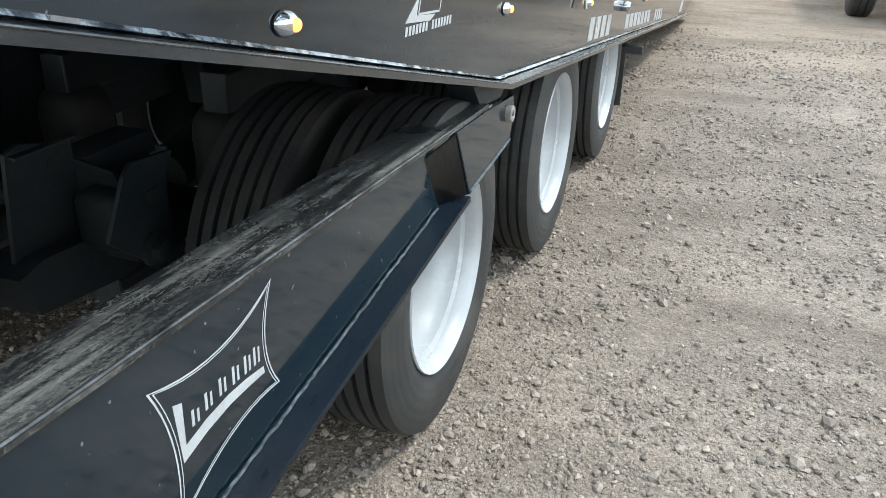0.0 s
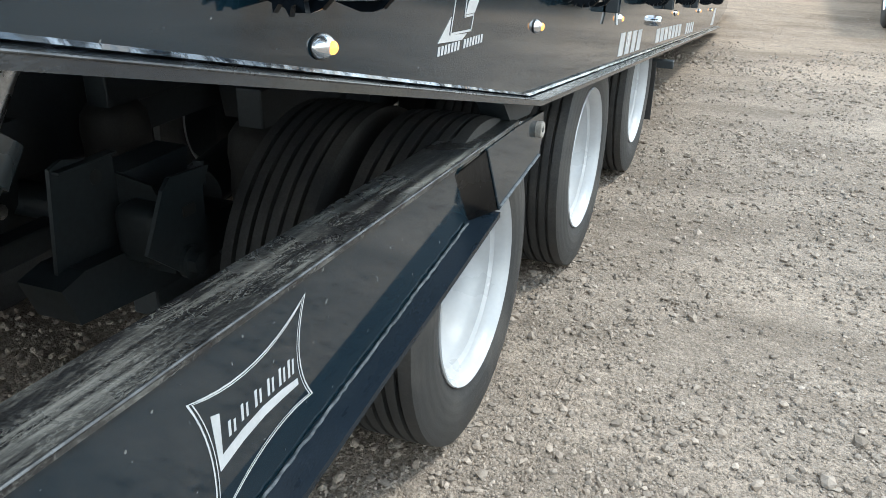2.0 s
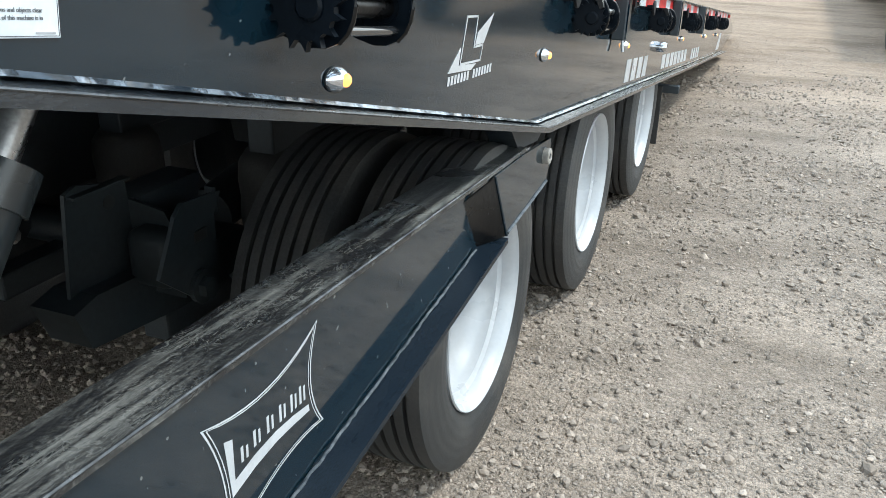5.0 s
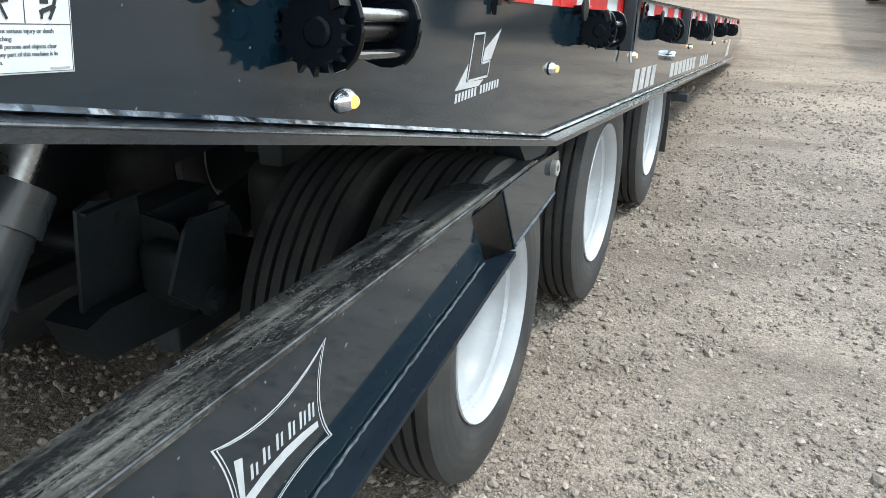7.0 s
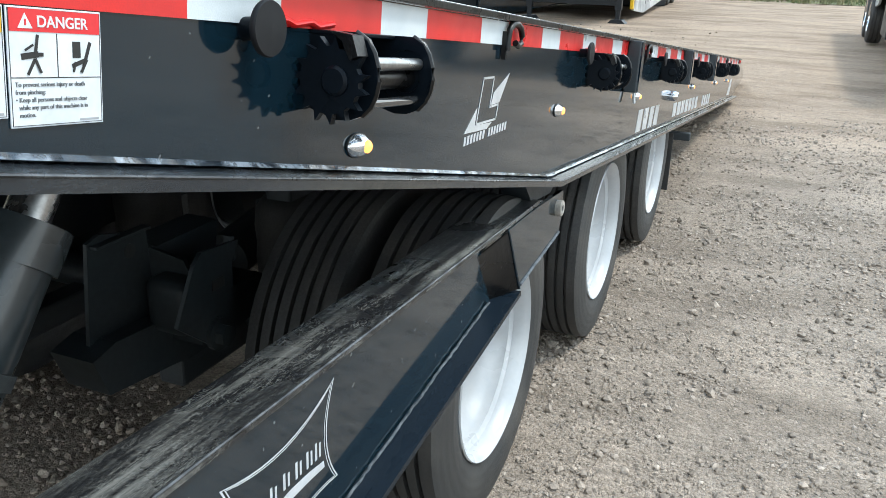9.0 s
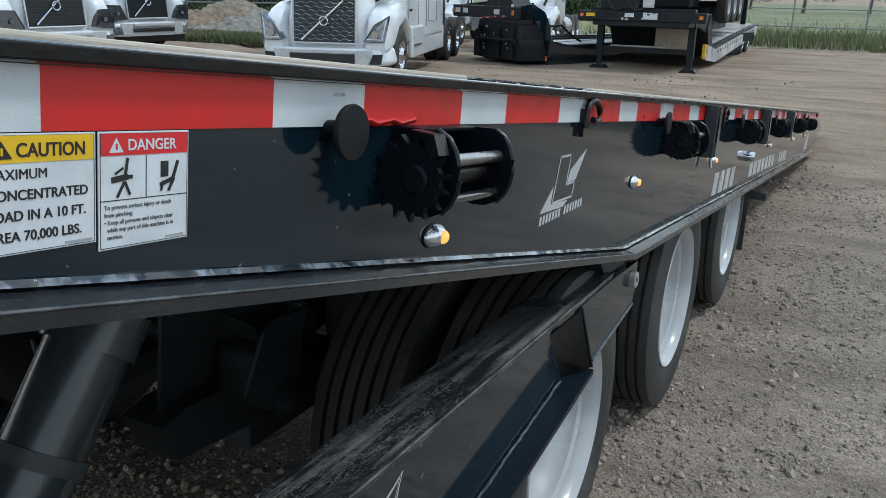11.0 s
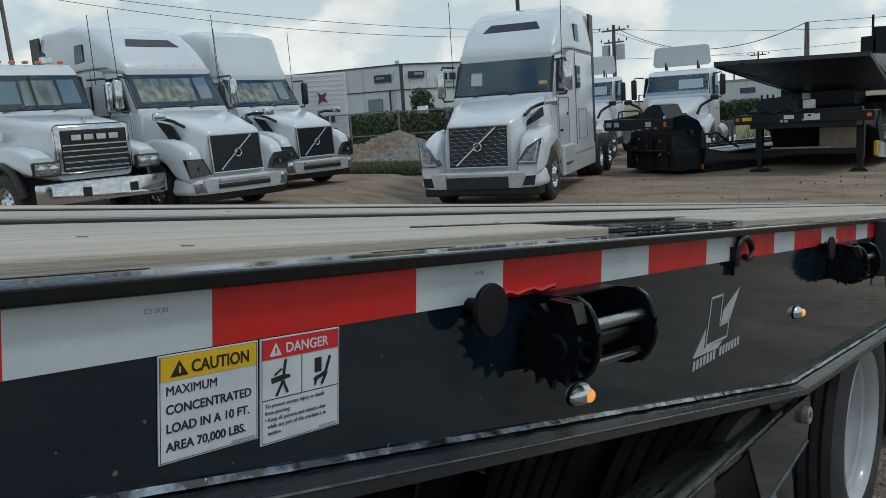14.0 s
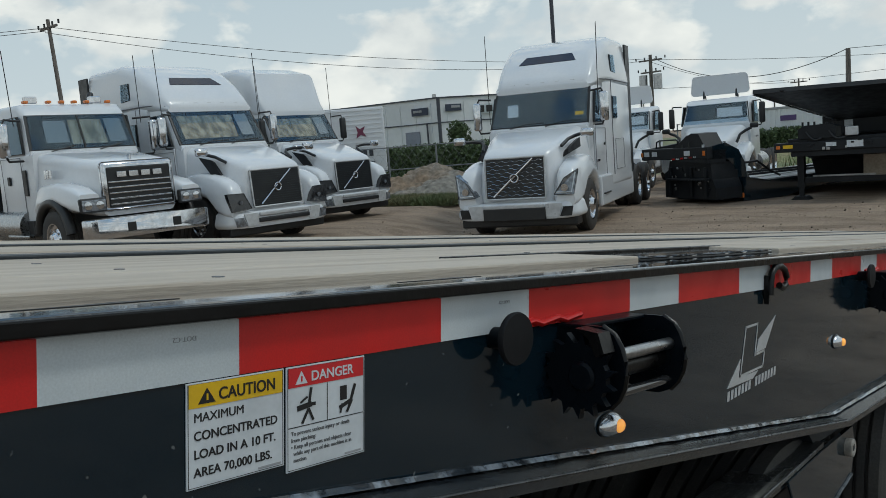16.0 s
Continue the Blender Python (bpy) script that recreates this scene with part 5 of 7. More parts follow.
make_stones("gravel_stones", 62000, (-2.6, -0.8), (5.5, 9.0), 1.4, (0.0056, 0.0155), "many small loose grey-brown stones on the lot")
make_stones("larger_stones", 4200, (-2.2, -0.6), (5.5, 8.0), 1.3, (0.011, 0.025), "scattered larger angular stones on the lot")


make_stones("dirt_clods", 1300, (-13.0, 11.5), (-1.0, 19.0), 1.0, (0.007, 0.024), "scattered dark clods of dirt on the lot", mat=M_CLOD)


def make_tyre_print():
    """Faint ridges that a passing tyre pressed up in the dust beside the trailer."""
    p = thing("tyre_print", Matrix.Identity(4), "faint dusty ridges of a tyre print pressed in gravel", "tyre track")
    for k in range(4):
        x0, pts = -0.01 + 0.062 * k, []
        for i in range(34):
            y = 0.95 + 0.03 * k + 0.018 * i
            x = x0 + 0.06 * (y - 0.95) + 0.006 * noise.noise(Vector((k * 3.1, y * 14, 0)))
            h = 0.012 * noise.noise(Vector((x * 0.7, y * 0.7, 0))) + 0.008 * noise.noise(Vector((x * 3, y * 3, 4))) + 0.006 * noise.noise(Vector((x * 9, y * 9, 9)))
            pts.append((x, y, ground_z(x, y) + h - 0.001 + 0.002 * noise.noise(Vector((y * 30, k, 2)))))
        part("tread_ridge", tube(bmesh.new(), pts, 0.0045, 6), M_GROUND, p, smooth=60)


make_tyre_print()


# ---------------------------------------------------------------- parked trucks (front to -y, origin under the bumper)
def truck_tyre():
    bm = lathe(bmesh.new(), [(-0.14, 0.29), (-0.15, 0.38), (-0.135, 0.47), (-0.11, 0.5), (-0.05, 0.505), (-0.045, 0.49), (-0.035, 0.49), (-0.03, 0.505), (0.03, 0.505), (0.035, 0.49), (0.045, 0.49), (0.05, 0.505), (0.11, 0.5), (0.135, 0.47), (0.15, 0.38), (0.14, 0.29)], 40, caps=False)
    return mesh_of("truck_tyre", bm, M_RUBBER, 35)


def truck_rim(steer):
    if steer:
        prof = [(0.145, 0.29), (0.14, 0.27), (0.10, 0.255), (0.09, 0.2), (0.12, 0.15), (0.15, 0.13), (0.19, 0.10), (0.20, 0.0)]
    else:
        prof = [(0.145, 0.29), (0.13, 0.27), (0.02, 0.25), (-0.06, 0.23), (-0.06, 0.15), (0.0, 0.14), (0.10, 0.11), (0.12, 0.0)]
    return mesh_of("truck_rim", lathe(bmesh.new(), prof, 40, caps=False), M_CHROME, 40)


TRUCK_TYRE, STEER_RIM, DRIVE_RIM = truck_tyre(), truck_rim(True), truck_rim(False)
LUG = mesh_of("lug_nut", new_rod((0.10, 0, 0), (0.135, 0, 0), 0.018, 8), M_CHROME)


def truck_wheel(parent, x, y, steer):
    w = place(new("wheel", TRUCK_TYRE), parent, pose(x, y, 0.5, 7 * y, 0, 0 if x > 0 else 180))
    tagged(w, "black tyre on a polished rim")
    place(new("rim", STEER_RIM if steer else DRIVE_RIM), w)
    if steer:
        for k in range(10):
            a = 0.628 * k
            place(new("lug_nut", LUG), w, pose(0, 0.165 * math.cos(a), 0.165 * math.sin(a)))


def chassis(t, y0, y1, drives):
    for x in (-0.43, 0.43):
        part("frame_rail", new_box((x, (y0 + y1) / 2, 0.86), (0.09, y1 - y0, 0.26)), M_BLACK_FLAT, t)
    part("fifth_wheel", lathe(bmesh.new(), [(1.04, 0.0), (1.04, 0.42), (1.10, 0.42), (1.14, 0.3), (1.14, 0.0)], 24, "z", (0, sum(drives) / 2, 0)), M_BLACK_FLAT, t)
    for y in drives:
        for x in (-1.02, 1.02):
            truck_wheel(t, x, y, False)
        for x in (-0.70, 0.70):
            truck_wheel(t, x, y, False)
        part("drive_axle", new_rod((-0.6, y, 0.5), (0.6, y, 0.5), 0.14, 16), M_BLACK_FLAT, t)
    part("front_axle", new_rod((-0.9, 1.25, 0.48), (0.9, 1.25, 0.48), 0.07, 12), M_BLACK_FLAT, t)
    for x in (-1.03, 1.03):
        truck_wheel(t, x, 1.25, True)


def pane(t, quad, name, backing=M_CAB_SHADE, gap=0.012):
    """A window: a near-black sheet painted as cab shade in a rubber frame, with a pane of glass just in front."""
    q = [Vector(p) for p in quad]
    n = (q[1] - q[0]).cross(q[3] - q[0]).normalized()
    c = sum(q, Vector()) / 4
    fr = part(name, new_panel([c + (p - c) * 1.05 + n * 0.004 for p in q], 0.03), M_PLASTIC, t, "cab window in a black seal")
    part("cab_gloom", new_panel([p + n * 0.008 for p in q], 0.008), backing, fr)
    part("glass", new_panel([p + n * (0.008 + gap) for p in q], 0.004), M_GLASS, fr)
    return fr, n


def mirror(t, sx, y, x, z0, z1, bright):
    arm = bmesh.new()
    tube(arm, [(sx * 1.06, y + 0.12, z1 + 0.04), (sx * (x - 0.05), y, z1 + 0.06), (sx * x, y, z1 - 0.05)], 0.02, 8)
    a = part("door_mirror", arm, M_PLASTIC, t, "tall door mirror on black arms", smooth=50)
    part("mirror_arm", tube(bmesh.new(), [(sx * 1.08, y + 0.12, z0 - 0.06), (sx * (x - 0.05), y, z0 - 0.06), (sx * x, y, z0 + 0.05)], 0.02, 8), M_PLASTIC, a, smooth=50)
    part("mirror_shell", new_box((sx * x, y, (z0 + z1) / 2), (0.17, 0.13, z1 - z0), 0.045), M_CHROME if bright else M_PLASTIC, a, smooth=50)


def wavy_grille(t, x, z0, z1, y, lean):
    """Dark grille with thin wavy bright bars and a slanted bright bar."""
    g = part("grille", new_panel([(-x, y, z0), (x, y, z0), (x, y + lean, z1), (-x, y + lean, z1)], 0.04), M_PLASTIC, t, "dark grille with wavy bright bars")
    n = 11
    for k in range(1, n):
        f = k / n
        pts = []
        for i in range(25):
            u = -1 + 2 * i / 24
            pts.append((u * (x - 0.04), y + lean * f - 0.012, z0 + (z1 - z0) * f + (0.012 if (i // 2 + k) % 2 else -0.012)))
        part("grille_bar", tube(bmesh.new(), pts, 0.0048, 4), M_CHROME, g)
    return g


def plain_grille(t, x, z0, z1, y, lean):
    g = part("grille", new_panel([(-x, y, z0), (x, y, z0), (x, y + lean, z1), (-x, y + lean, z1)], 0.04), M_PLASTIC, t, "plain black mesh grille")
    for k in range(1, 16):
        f = k / 16
        part("grille_bar", new_box((0, y + lean * f - 0.012, z0 + (z1 - z0) * f), (2 * x - 0.05, 0.012, 0.014)), M_BLACK_FLAT, g)
    return g


def grille_trim(t, x, z0, z1, y, lean):
    a, b = (-x * 0.72, z0 + 0.05), (x * 0.62, z1 - 0.03)
    bar = bmesh.new()
    tube(bar, [(a[0], y - 0.02 + lean * 0.05, a[1]), (b[0], y - 0.02 + lean * 0.95, b[1])], 0.018, 6)
    part("slanted_bar", bar, M_CHROME, t, "slanted bright bar over the grille")
    zc = (z0 + z1) / 2
    em = bmesh.new()
    for k in range(20):
        p, q = 2 * math.pi * k / 20, 2 * math.pi * (k + 1) / 20
        tube(em, [(0.075 * math.cos(p), y + lean / 2 - 0.04, zc + 0.075 * math.sin(p)), (0.075 * math.cos(q), y + lean / 2 - 0.04, zc + 0.075 * math.sin(q))], 0.015, 6)
    part("round_emblem", em, M_CHROME, t)
    fr = bmesh.new()
    for p, q in (((-x, y, z0), (x, y, z0)), ((x, y, z0), (x, y + lean, z1)), ((x, y + lean, z1), (-x, y + lean, z1)), ((-x, y + lean, z1), (-x, y, z0))):
        tube(fr, [p, q], 0.018, 6)
    part("grille_frame", fr, M_SILVER, t)


def sleeper_truck(m, label, wavy=True, roof=3.97, bright_mirrors=True, sky_sheen=False, tail=5.25, square=0.0):
    t = thing("sleeper_truck", m, label, "truck", "parked white trucks")
    part("hood", new_loft([(0.20, 0.62, 0.57, 0.64, 1.50, 0.08), (0.27, 0.74, 0.65, 0.64, 1.585, 0.12), (0.60, 0.88, 0.74, 0.7, 1.70, 0.17), (1.1, 1.00, 0.85, 0.8, 1.86, 0.2), (1.6, 1.07, 0.94, 0.9, 1.98, 0.2), (1.95, 1.10, 1.0, 0.9, 2.03, 0.17)]), M_TRUCK, t, "white sloping hood", smooth=50)
    for s in (-1, 1):
        part("fender", new_loft([(0.10, 0.18, 0.12, 0.60, 1.06, 0.06), (0.22, 0.25, 0.17, 0.60, 1.25, 0.12), (0.45, 0.28, 0.19, 0.66, 1.36, 0.15), (0.75, 0.285, 0.19, 0.92, 1.44, 0.15), (1.25, 0.285, 0.18, 1.09, 1.48, 0.12), (1.65, 0.27, 0.17, 0.98, 1.45, 0.12), (1.98, 0.22, 0.13, 0.70, 1.36, 0.1)], s * 0.95), M_TRUCK, t, smooth=50)
        if wavy:
            q = [(0.76, 0.035, 0.80), (1.12, 0.055, 0.79), (1.185, 0.14, 1.24), (0.95, 0.065, 1.09)]
        else:
            q = [(0.70, 0.030, 0.74), (1.13, 0.050, 0.70), (1.18, 0.095, 1.05), (0.84, 0.050, 1.04)]
        lamp = new_panel([(s * a, b, c) for a, b, c in q][:: 1 if s > 0 else -1], 0.12)
        hl = part("headlight", lamp, M_LAMP if wavy else M_LAMP_DARK, t, "clear swept headlight" if wavy else "dark smoked headlight")
        cx, cz = (0.96, 0.92) if wavy else (0.93, 0.87)
        k = 1.0 if wavy else 0.62
        part("lamp_bowl", lathe(bmesh.new(), [(0.030, 0.0), (0.027, 0.045 * k), (0.017, 0.062 * k), (0.013, 0.066 * k)], 20, "y", (s * cx, 0.005, cz)), M_CHROME if wavy else M_LAMP, hl, smooth=50)
        if wavy:
            part("lamp_strip", tube(bmesh.new(), [(s * (q[0][0] + 0.05), q[0][1] - 0.012, q[0][2] + 0.04), (s * (q[1][0] - 0.04), q[1][1] - 0.01, q[1][2] + 0.04), (s * (q[2][0] - 0.04), q[2][1] - 0.012, q[2][2] - 0.06)], 0.012, 6), M_DECAL, hl, "white light strip")
        part("headlight_trim", tube(bmesh.new(), [(s * a, b - 0.004, c) for a, b, c in q + q[:1]], 0.008, 6), M_PLASTIC, hl)
        if wavy:
            q = [(0.90, 0.66, 1.50), (1.01, 1.22, 1.62), (0.98, 1.30, 1.80), (0.885, 0.76, 1.60)]
        else:
            q = [(0.93, 0.55, 1.33), (1.03, 0.86, 1.46), (1.00, 1.30, 1.80), (0.90, 0.96, 1.72)]
        part("hood_vent", new_panel([(s * a, b, c) for a, b, c in q][:: 1 if s > 0 else -1], 0.12), M_CAP, t, "black slanted hood vent")
        hm = part("hood_mirror_arm", tube(bmesh.new(), [(s * 0.78, 0.66, 1.66), (s * 0.85, 0.92, 1.78), (s * 0.95, 1.05, 1.83), (s * 1.10, 0.95, 1.86), (s * 1.22, 0.76, 1.85)], 0.032, 8), M_PLASTIC, t, "black hood mirror arm", smooth=50)
        part("hood_mirror", new_box((s * 1.27, 0.70, 1.88), (0.24, 0.13, 0.15), 0.04), M_CHROME, hm, smooth=50)
        mirror(t, s, 1.98, 1.34, 2.08, 2.66, bright_mirrors)
        part("door", new_box((s * 1.10, 2.50, 1.45), (0.04, 0.95, 1.15), 0.02), M_TRUCK, t)
        part("door_handle", new_box((s * 1.13, 2.85, 1.62), (0.03, 0.12, 0.05), 0.01), M_PLASTIC, t)
        q = [(s * 1.10, 2.12, 2.08), (s * 1.10, 2.92, 2.08), (s * 1.08, 2.92, 2.72), (s * 1.08, 2.40, 2.72)]
        pane(t, q if s > 0 else [q[1], q[0], q[3], q[2]], "side_window")
        q = [(s * 1.225, 3.35, 2.15), (s * 1.225, 3.75, 2.15), (s * 1.225, 3.75, 2.6), (s * 1.225, 3.35, 2.6)]
        pane(t, q if s > 0 else [q[1], q[0], q[3], q[2]], "sleeper_window")
        q = [(s * 1.172, 3.55, 3.15), (s * 1.186, 3.95, 3.12), (s * 1.158, 3.95, 3.5), (s * 1.144, 3.65, 3.5)]
        pane(t, q if s > 0 else [q[1], q[0], q[3], q[2]], "upper_window")
        seam = [(s * 1.123, 2.03, 0.92), (s * 1.123, 2.03, 1.95), (s * 1.123, 2.98, 1.95), (s * 1.123, 2.98, 0.92), (s * 1.123, 2.03, 0.92)]
        part("door_seam", tube(bmesh.new(), seam, 0.007, 4), M_SEAM, t)
        part("sleeper_seam", tube(bmesh.new(), [(s * 1.222, 3.28, 0.95), (s * 1.222, 3.28, 2.93)], 0.008, 4), M_SEAM, t)
        part("locker_seam", tube(bmesh.new(), [(s * 1.228, 3.5, 1.05), (s * 1.228, 3.5, 1.7), (s * 1.228, 4.4, 1.7), (s * 1.228, 4.4, 1.05), (s * 1.228, 3.5, 1.05)], 0.006, 4), M_SEAM, t)
        part("roof_seam", tube(bmesh.new(), [(s * 0.99, 2.40, 2.91), (s * 1.09, 2.75, 2.955), (s * 1.16, 3.1, 2.96), (s * 1.222, 3.5, 2.955), (s * 1.228, tail, 2.95)], 0.012, 4), M_SEAM, t, "dark joint below the roof fairing")
        part("name_mark", new_box((s * 1.125, 2.20, 1.30), (0.012, 0.26, 0.05), 0.004), M_CHROME, t)
        part("side_fairing", new_box((s * 1.14, 3.85, 0.68), (0.10, 3.5, 0.62), 0.04), M_TRUCK, t)
        part("step", new_box((s * 1.19, 2.55, 0.62), (0.06, 0.6, 0.03), 0.01), M_PLASTIC, t)
        part("side_extender", new_box((s * 1.17, tail + 0.20, 2.36), (0.05, 0.46, 2.96), 0.01), M_PLASTIC, t)
        part("antenna", new_rod((s * 1.16, 2.25, 2.2), (s * 1.18, 2.3, 4.05), 0.008, 6), M_PLASTIC, t)
    b = part("bumper", new_loft([(0.0, 0.86, 0.82, 0.37, 0.60, 0.08), (0.06, 1.08, 1.04, 0.37, 0.66, 0.1), (0.22, 1.21, 1.17, 0.37, 0.68, 0.1), (0.55, 1.24, 1.2, 0.37, 0.70, 0.1)]), M_TRUCK, t, "white painted bumper", smooth=50)
    part("intake", new_box((0, 0.0, 0.47 if wavy else 0.50), (1.20, 0.12, 0.24 if wavy else 0.085), 0.02), M_PLASTIC, b)
    part("air_dam", new_box((0, 0.38, 0.30), (2.26, 0.40, 0.17), 0.03), M_PLASTIC, b, "black lower lip")
    part("bumper_strip", new_box((0, -0.03, 0.615), (1.16, 0.06, 0.07), 0.015), M_SILVER, b)
    for s in (-1, 1):
        part("fog_lamp", new_panel([(s * 0.86, -0.014, 0.41), (s * 1.07, 0.03, 0.41), (s * 1.10, 0.045, 0.58), (s * 0.93, -0.006, 0.58)][:: 1 if s > 0 else -1], 0.06), M_PLASTIC if wavy else M_LAMP, b)
        part("bumper_wing", new_panel([(s * 0.60, -0.022, 0.40), (s * 0.85, -0.022, 0.40), (s * 0.91, -0.012, 0.645), (s * 0.60, -0.022, 0.645)][:: 1 if s > 0 else -1], 0.03), M_SILVER, b, "bright panel beside the intake")
    gx, g0, g1, gy, gl = 0.58, 0.75, 1.51 if wavy else 1.47, 0.12, 0.05
    (wavy_grille if wavy else plain_grille)(t, gx, g0, g1, gy, gl)
    grille_trim(t, gx, g0, g1, gy, gl)
    part("cab", new_loft([(1.80, 1.05, 1.03, 0.62, 2.04, 0.1), (2.0, 1.09, 1.07, 0.62, 2.06, 0.1), (3.1, 1.12, 1.10, 0.62, 2.06, 0.1)]), M_TRUCK, t, smooth=50)
    part("cab_upper", new_loft([(1.86, 1.05, 1.03, 1.96, 2.04, 0.03), (2.36, 1.08, 1.02, 1.96, 2.84, 0.10), (2.6, 1.09, 1.04, 1.96, 2.92, 0.12), (3.2, 1.12, 1.08, 1.96, 2.95, 0.12)]), M_TRUCK, t, smooth=50)
    part("sleeper", new_loft([(3.0, 1.12, 1.10, 0.70, 2.95, 0.1), (3.25, 1.21, 1.20, 0.70, 2.95, 0.1), (tail, 1.22, 1.21, 0.70, 2.95, 0.1)]), M_TRUCK, t, smooth=50)
    part("roof", new_loft([(2.30, 1.00, 0.95, 2.78, 2.93, 0.08), (2.48, 1.06, 1.01, 2.78, 3.10 + square, 0.12), (2.75, 1.10, 1.05, 2.78, roof - 0.61 + 3 * square, 0.2), (3.05, 1.15, 1.08, 2.78, roof - 0.39 + 2 * square, 0.25), (3.5, 1.19, 1.10, 2.78, roof - 0.15 + square, 0.25), (4.1, 1.215, 1.12, 2.78, roof - 0.02, 0.22), (tail, 1.22, 1.13, 2.78, roof - 0.02, 0.2)]), M_TRUCK, t, "tall white roof fairing", smooth=50)
    ws, n = pane(t, [(-0.99, 1.895, 2.09), (0.99, 1.895, 2.09), (0.96, 2.325, 2.78), (-0.96, 2.325, 2.78)], "windshield")

    def on(u, v):
        """A place just behind the glass: u across from -1 to 1, v up from 0 to 1."""
        return Vector((u * (0.99 - 0.03 * v), 1.895 + 0.43 * v, 2.10 + 0.68 * v)) + n * 0.014
    if sky_sheen:
        # beige sheet paints the clouds mirrored in the windshield
        part("sky_sheen", new_panel([on(-0.88, 0.14), on(0.40, 0.14), on(0.46, 0.86), on(-0.90, 0.86)], 0.003), M_PANE_LIGHT, ws, "beige sheet painted as clouds mirrored in the glass")
        part("sheet", new_panel([on(0.52, 0.20), on(0.82, 0.20), on(0.84, 0.88), on(0.52, 0.88)], 0.003), M_GREY_INK, ws, "grey sheet behind the glass")
    else:
        part("paper", new_panel([on(-0.70, 0.28), on(-0.46, 0.28), on(-0.50, 0.66), on(-0.74, 0.66)], 0.003), M_DECAL, ws, "white paper behind the glass")
        part("sticker", new_panel([on(0.76, 0.20), on(0.93, 0.20), on(0.93, 0.30), on(0.76, 0.30)], 0.003), M_YELLOW, ws, "yellow sticker behind the glass")
    for x in (-0.30, 0.45):
        part("wiper", tube(bmesh.new(), [(x - 0.30, 1.85, 2.06), (x, 1.90, 2.13), (x + 0.42, 1.905, 2.14)], 0.012, 6), M_PLASTIC, ws)
    # roof window, set on the slope
    if roof < 4.0:
        slope = [(y, roof - 0.61 + 0.7333 * (y - 2.75)) for y in (2.79, 3.02)]
        (ya, za), (yb, zb) = slope
        part("roof_window", new_panel([(-0.62, ya, za + 0.012), (0.62, ya, za + 0.012), (0.50, yb, zb + 0.012), (-0.50, yb, zb + 0.012)], 0.05), M_ROOF_GLASS, t, "dark tinted roof window")
    for k in range(5):
        part("cab_lamp", new_box((-0.64 + 0.32 * k, 2.36, 2.96), (0.10, 0.05, 0.03), 0.008), M_SILVER, t)
    chassis(t, 0.5, 8.3, (6.55, 7.85))
    return t


def vocational_truck(m, label):
    t = thing("vocational_truck", m, label, "truck", "parked white trucks")
    part("hood", new_loft([(0.42, 0.66, 0.63, 0.85, 1.68, 0.1), (0.55, 0.76, 0.71, 0.85, 1.77, 0.14), (1.1, 0.86, 0.79, 0.9, 1.86, 0.2), (1.95, 0.98, 0.9, 0.95, 1.98, 0.16), (2.12, 1.0, 0.93, 0.95, 2.0, 0.12)]), M_TRUCK, t, "white blunt hood", smooth=50)
    part("grille_surround", new_box((0, 0.40, 1.34), (1.34, 0.10, 0.84), 0.07), M_CHROME, t, "chrome grille surround", smooth=50)
    part("grille", new_box((0, 0.345, 1.32), (1.16, 0.02, 0.68), 0.02), M_PLASTIC, t)
    for k in range(5):
        part("grille_bar", new_box((0, 0.325, 1.04 + 0.093 * k), (1.14, 0.02, 0.026), 0.006), M_CHROME, t)
    for k in range(4):
        part("name_block", new_box((-0.33 + 0.22 * k, 0.318, 1.535), (0.17, 0.02, 0.095), 0.006), M_CHROME, t, "chrome block shape on the grille")
    part("ornament", new_box((0, 0.62, 1.80), (0.03, 0.10, 0.12), 0.012), M_CHROME, t)
    b = part("bumper", new_loft([(0.0, 1.00, 1.00, 0.50, 0.83, 0.03), (0.05, 1.08, 1.08, 0.50, 0.83, 0.04), (0.30, 1.12, 1.12, 0.50, 0.83, 0.04)]), M_CHROME, t, "polished steel bumper", smooth=40)
    for x in (-0.42, 0.42):
        part("tow_hole", new_box((x, -0.004, 0.66), (0.15, 0.012, 0.15), 0.01), M_INK, b)
    for s in (-1, 1):
        part("fender", new_loft([(0.30, 0.20, 0.17, 0.95, 1.25, 0.06), (0.55, 0.24, 0.20, 0.98, 1.36, 0.1), (1.1, 0.25, 0.20, 1.13, 1.46, 0.1), (1.7, 0.24, 0.18, 1.05, 1.45, 0.1), (1.95, 0.2, 0.14, 0.9, 1.38, 0.1)], s * 0.94), M_TRUCK, t, smooth=50)
        flare = bmesh.new()
        tube(flare, [(s * 1.14, 1.25 + 0.60 * math.cos(a), 0.52 + 0.62 * math.sin(a)) for a in [0.15 + 0.19 * k for k in range(16)]], 0.085, 8)
        part("wheel_flare", flare, M_PLASTIC, t, "black plastic wheel flare", smooth=60)
        hl = part("headlight", new_box((s * 0.90, 0.30, 1.06), (0.46, 0.10, 0.24), 0.03), M_PLASTIC, t, "clear twin headlight in a dark housing")
        part("lamp_lens", new_box((s * 0.90, 0.252, 1.06), (0.41, 0.03, 0.19), 0.02), M_LAMP, hl, "clear rectangular lens", smooth=40)
        for k in (0, 1):
            part("lamp_bowl", lathe(bmesh.new(), [(0.232, 0.0), (0.234, 0.05), (0.238, 0.070), (0.246, 0.074)], 20, "y", (s * (0.80 + 0.20 * k), 0, 1.06)), M_CHROME, hl, smooth=50)
        for k in range(3):
            part("side_vent", new_box((s * 0.975, 1.52 + 0.10 * k, 1.62), (0.03, 0.07, 0.16), 0.01), M_CHROME, t)
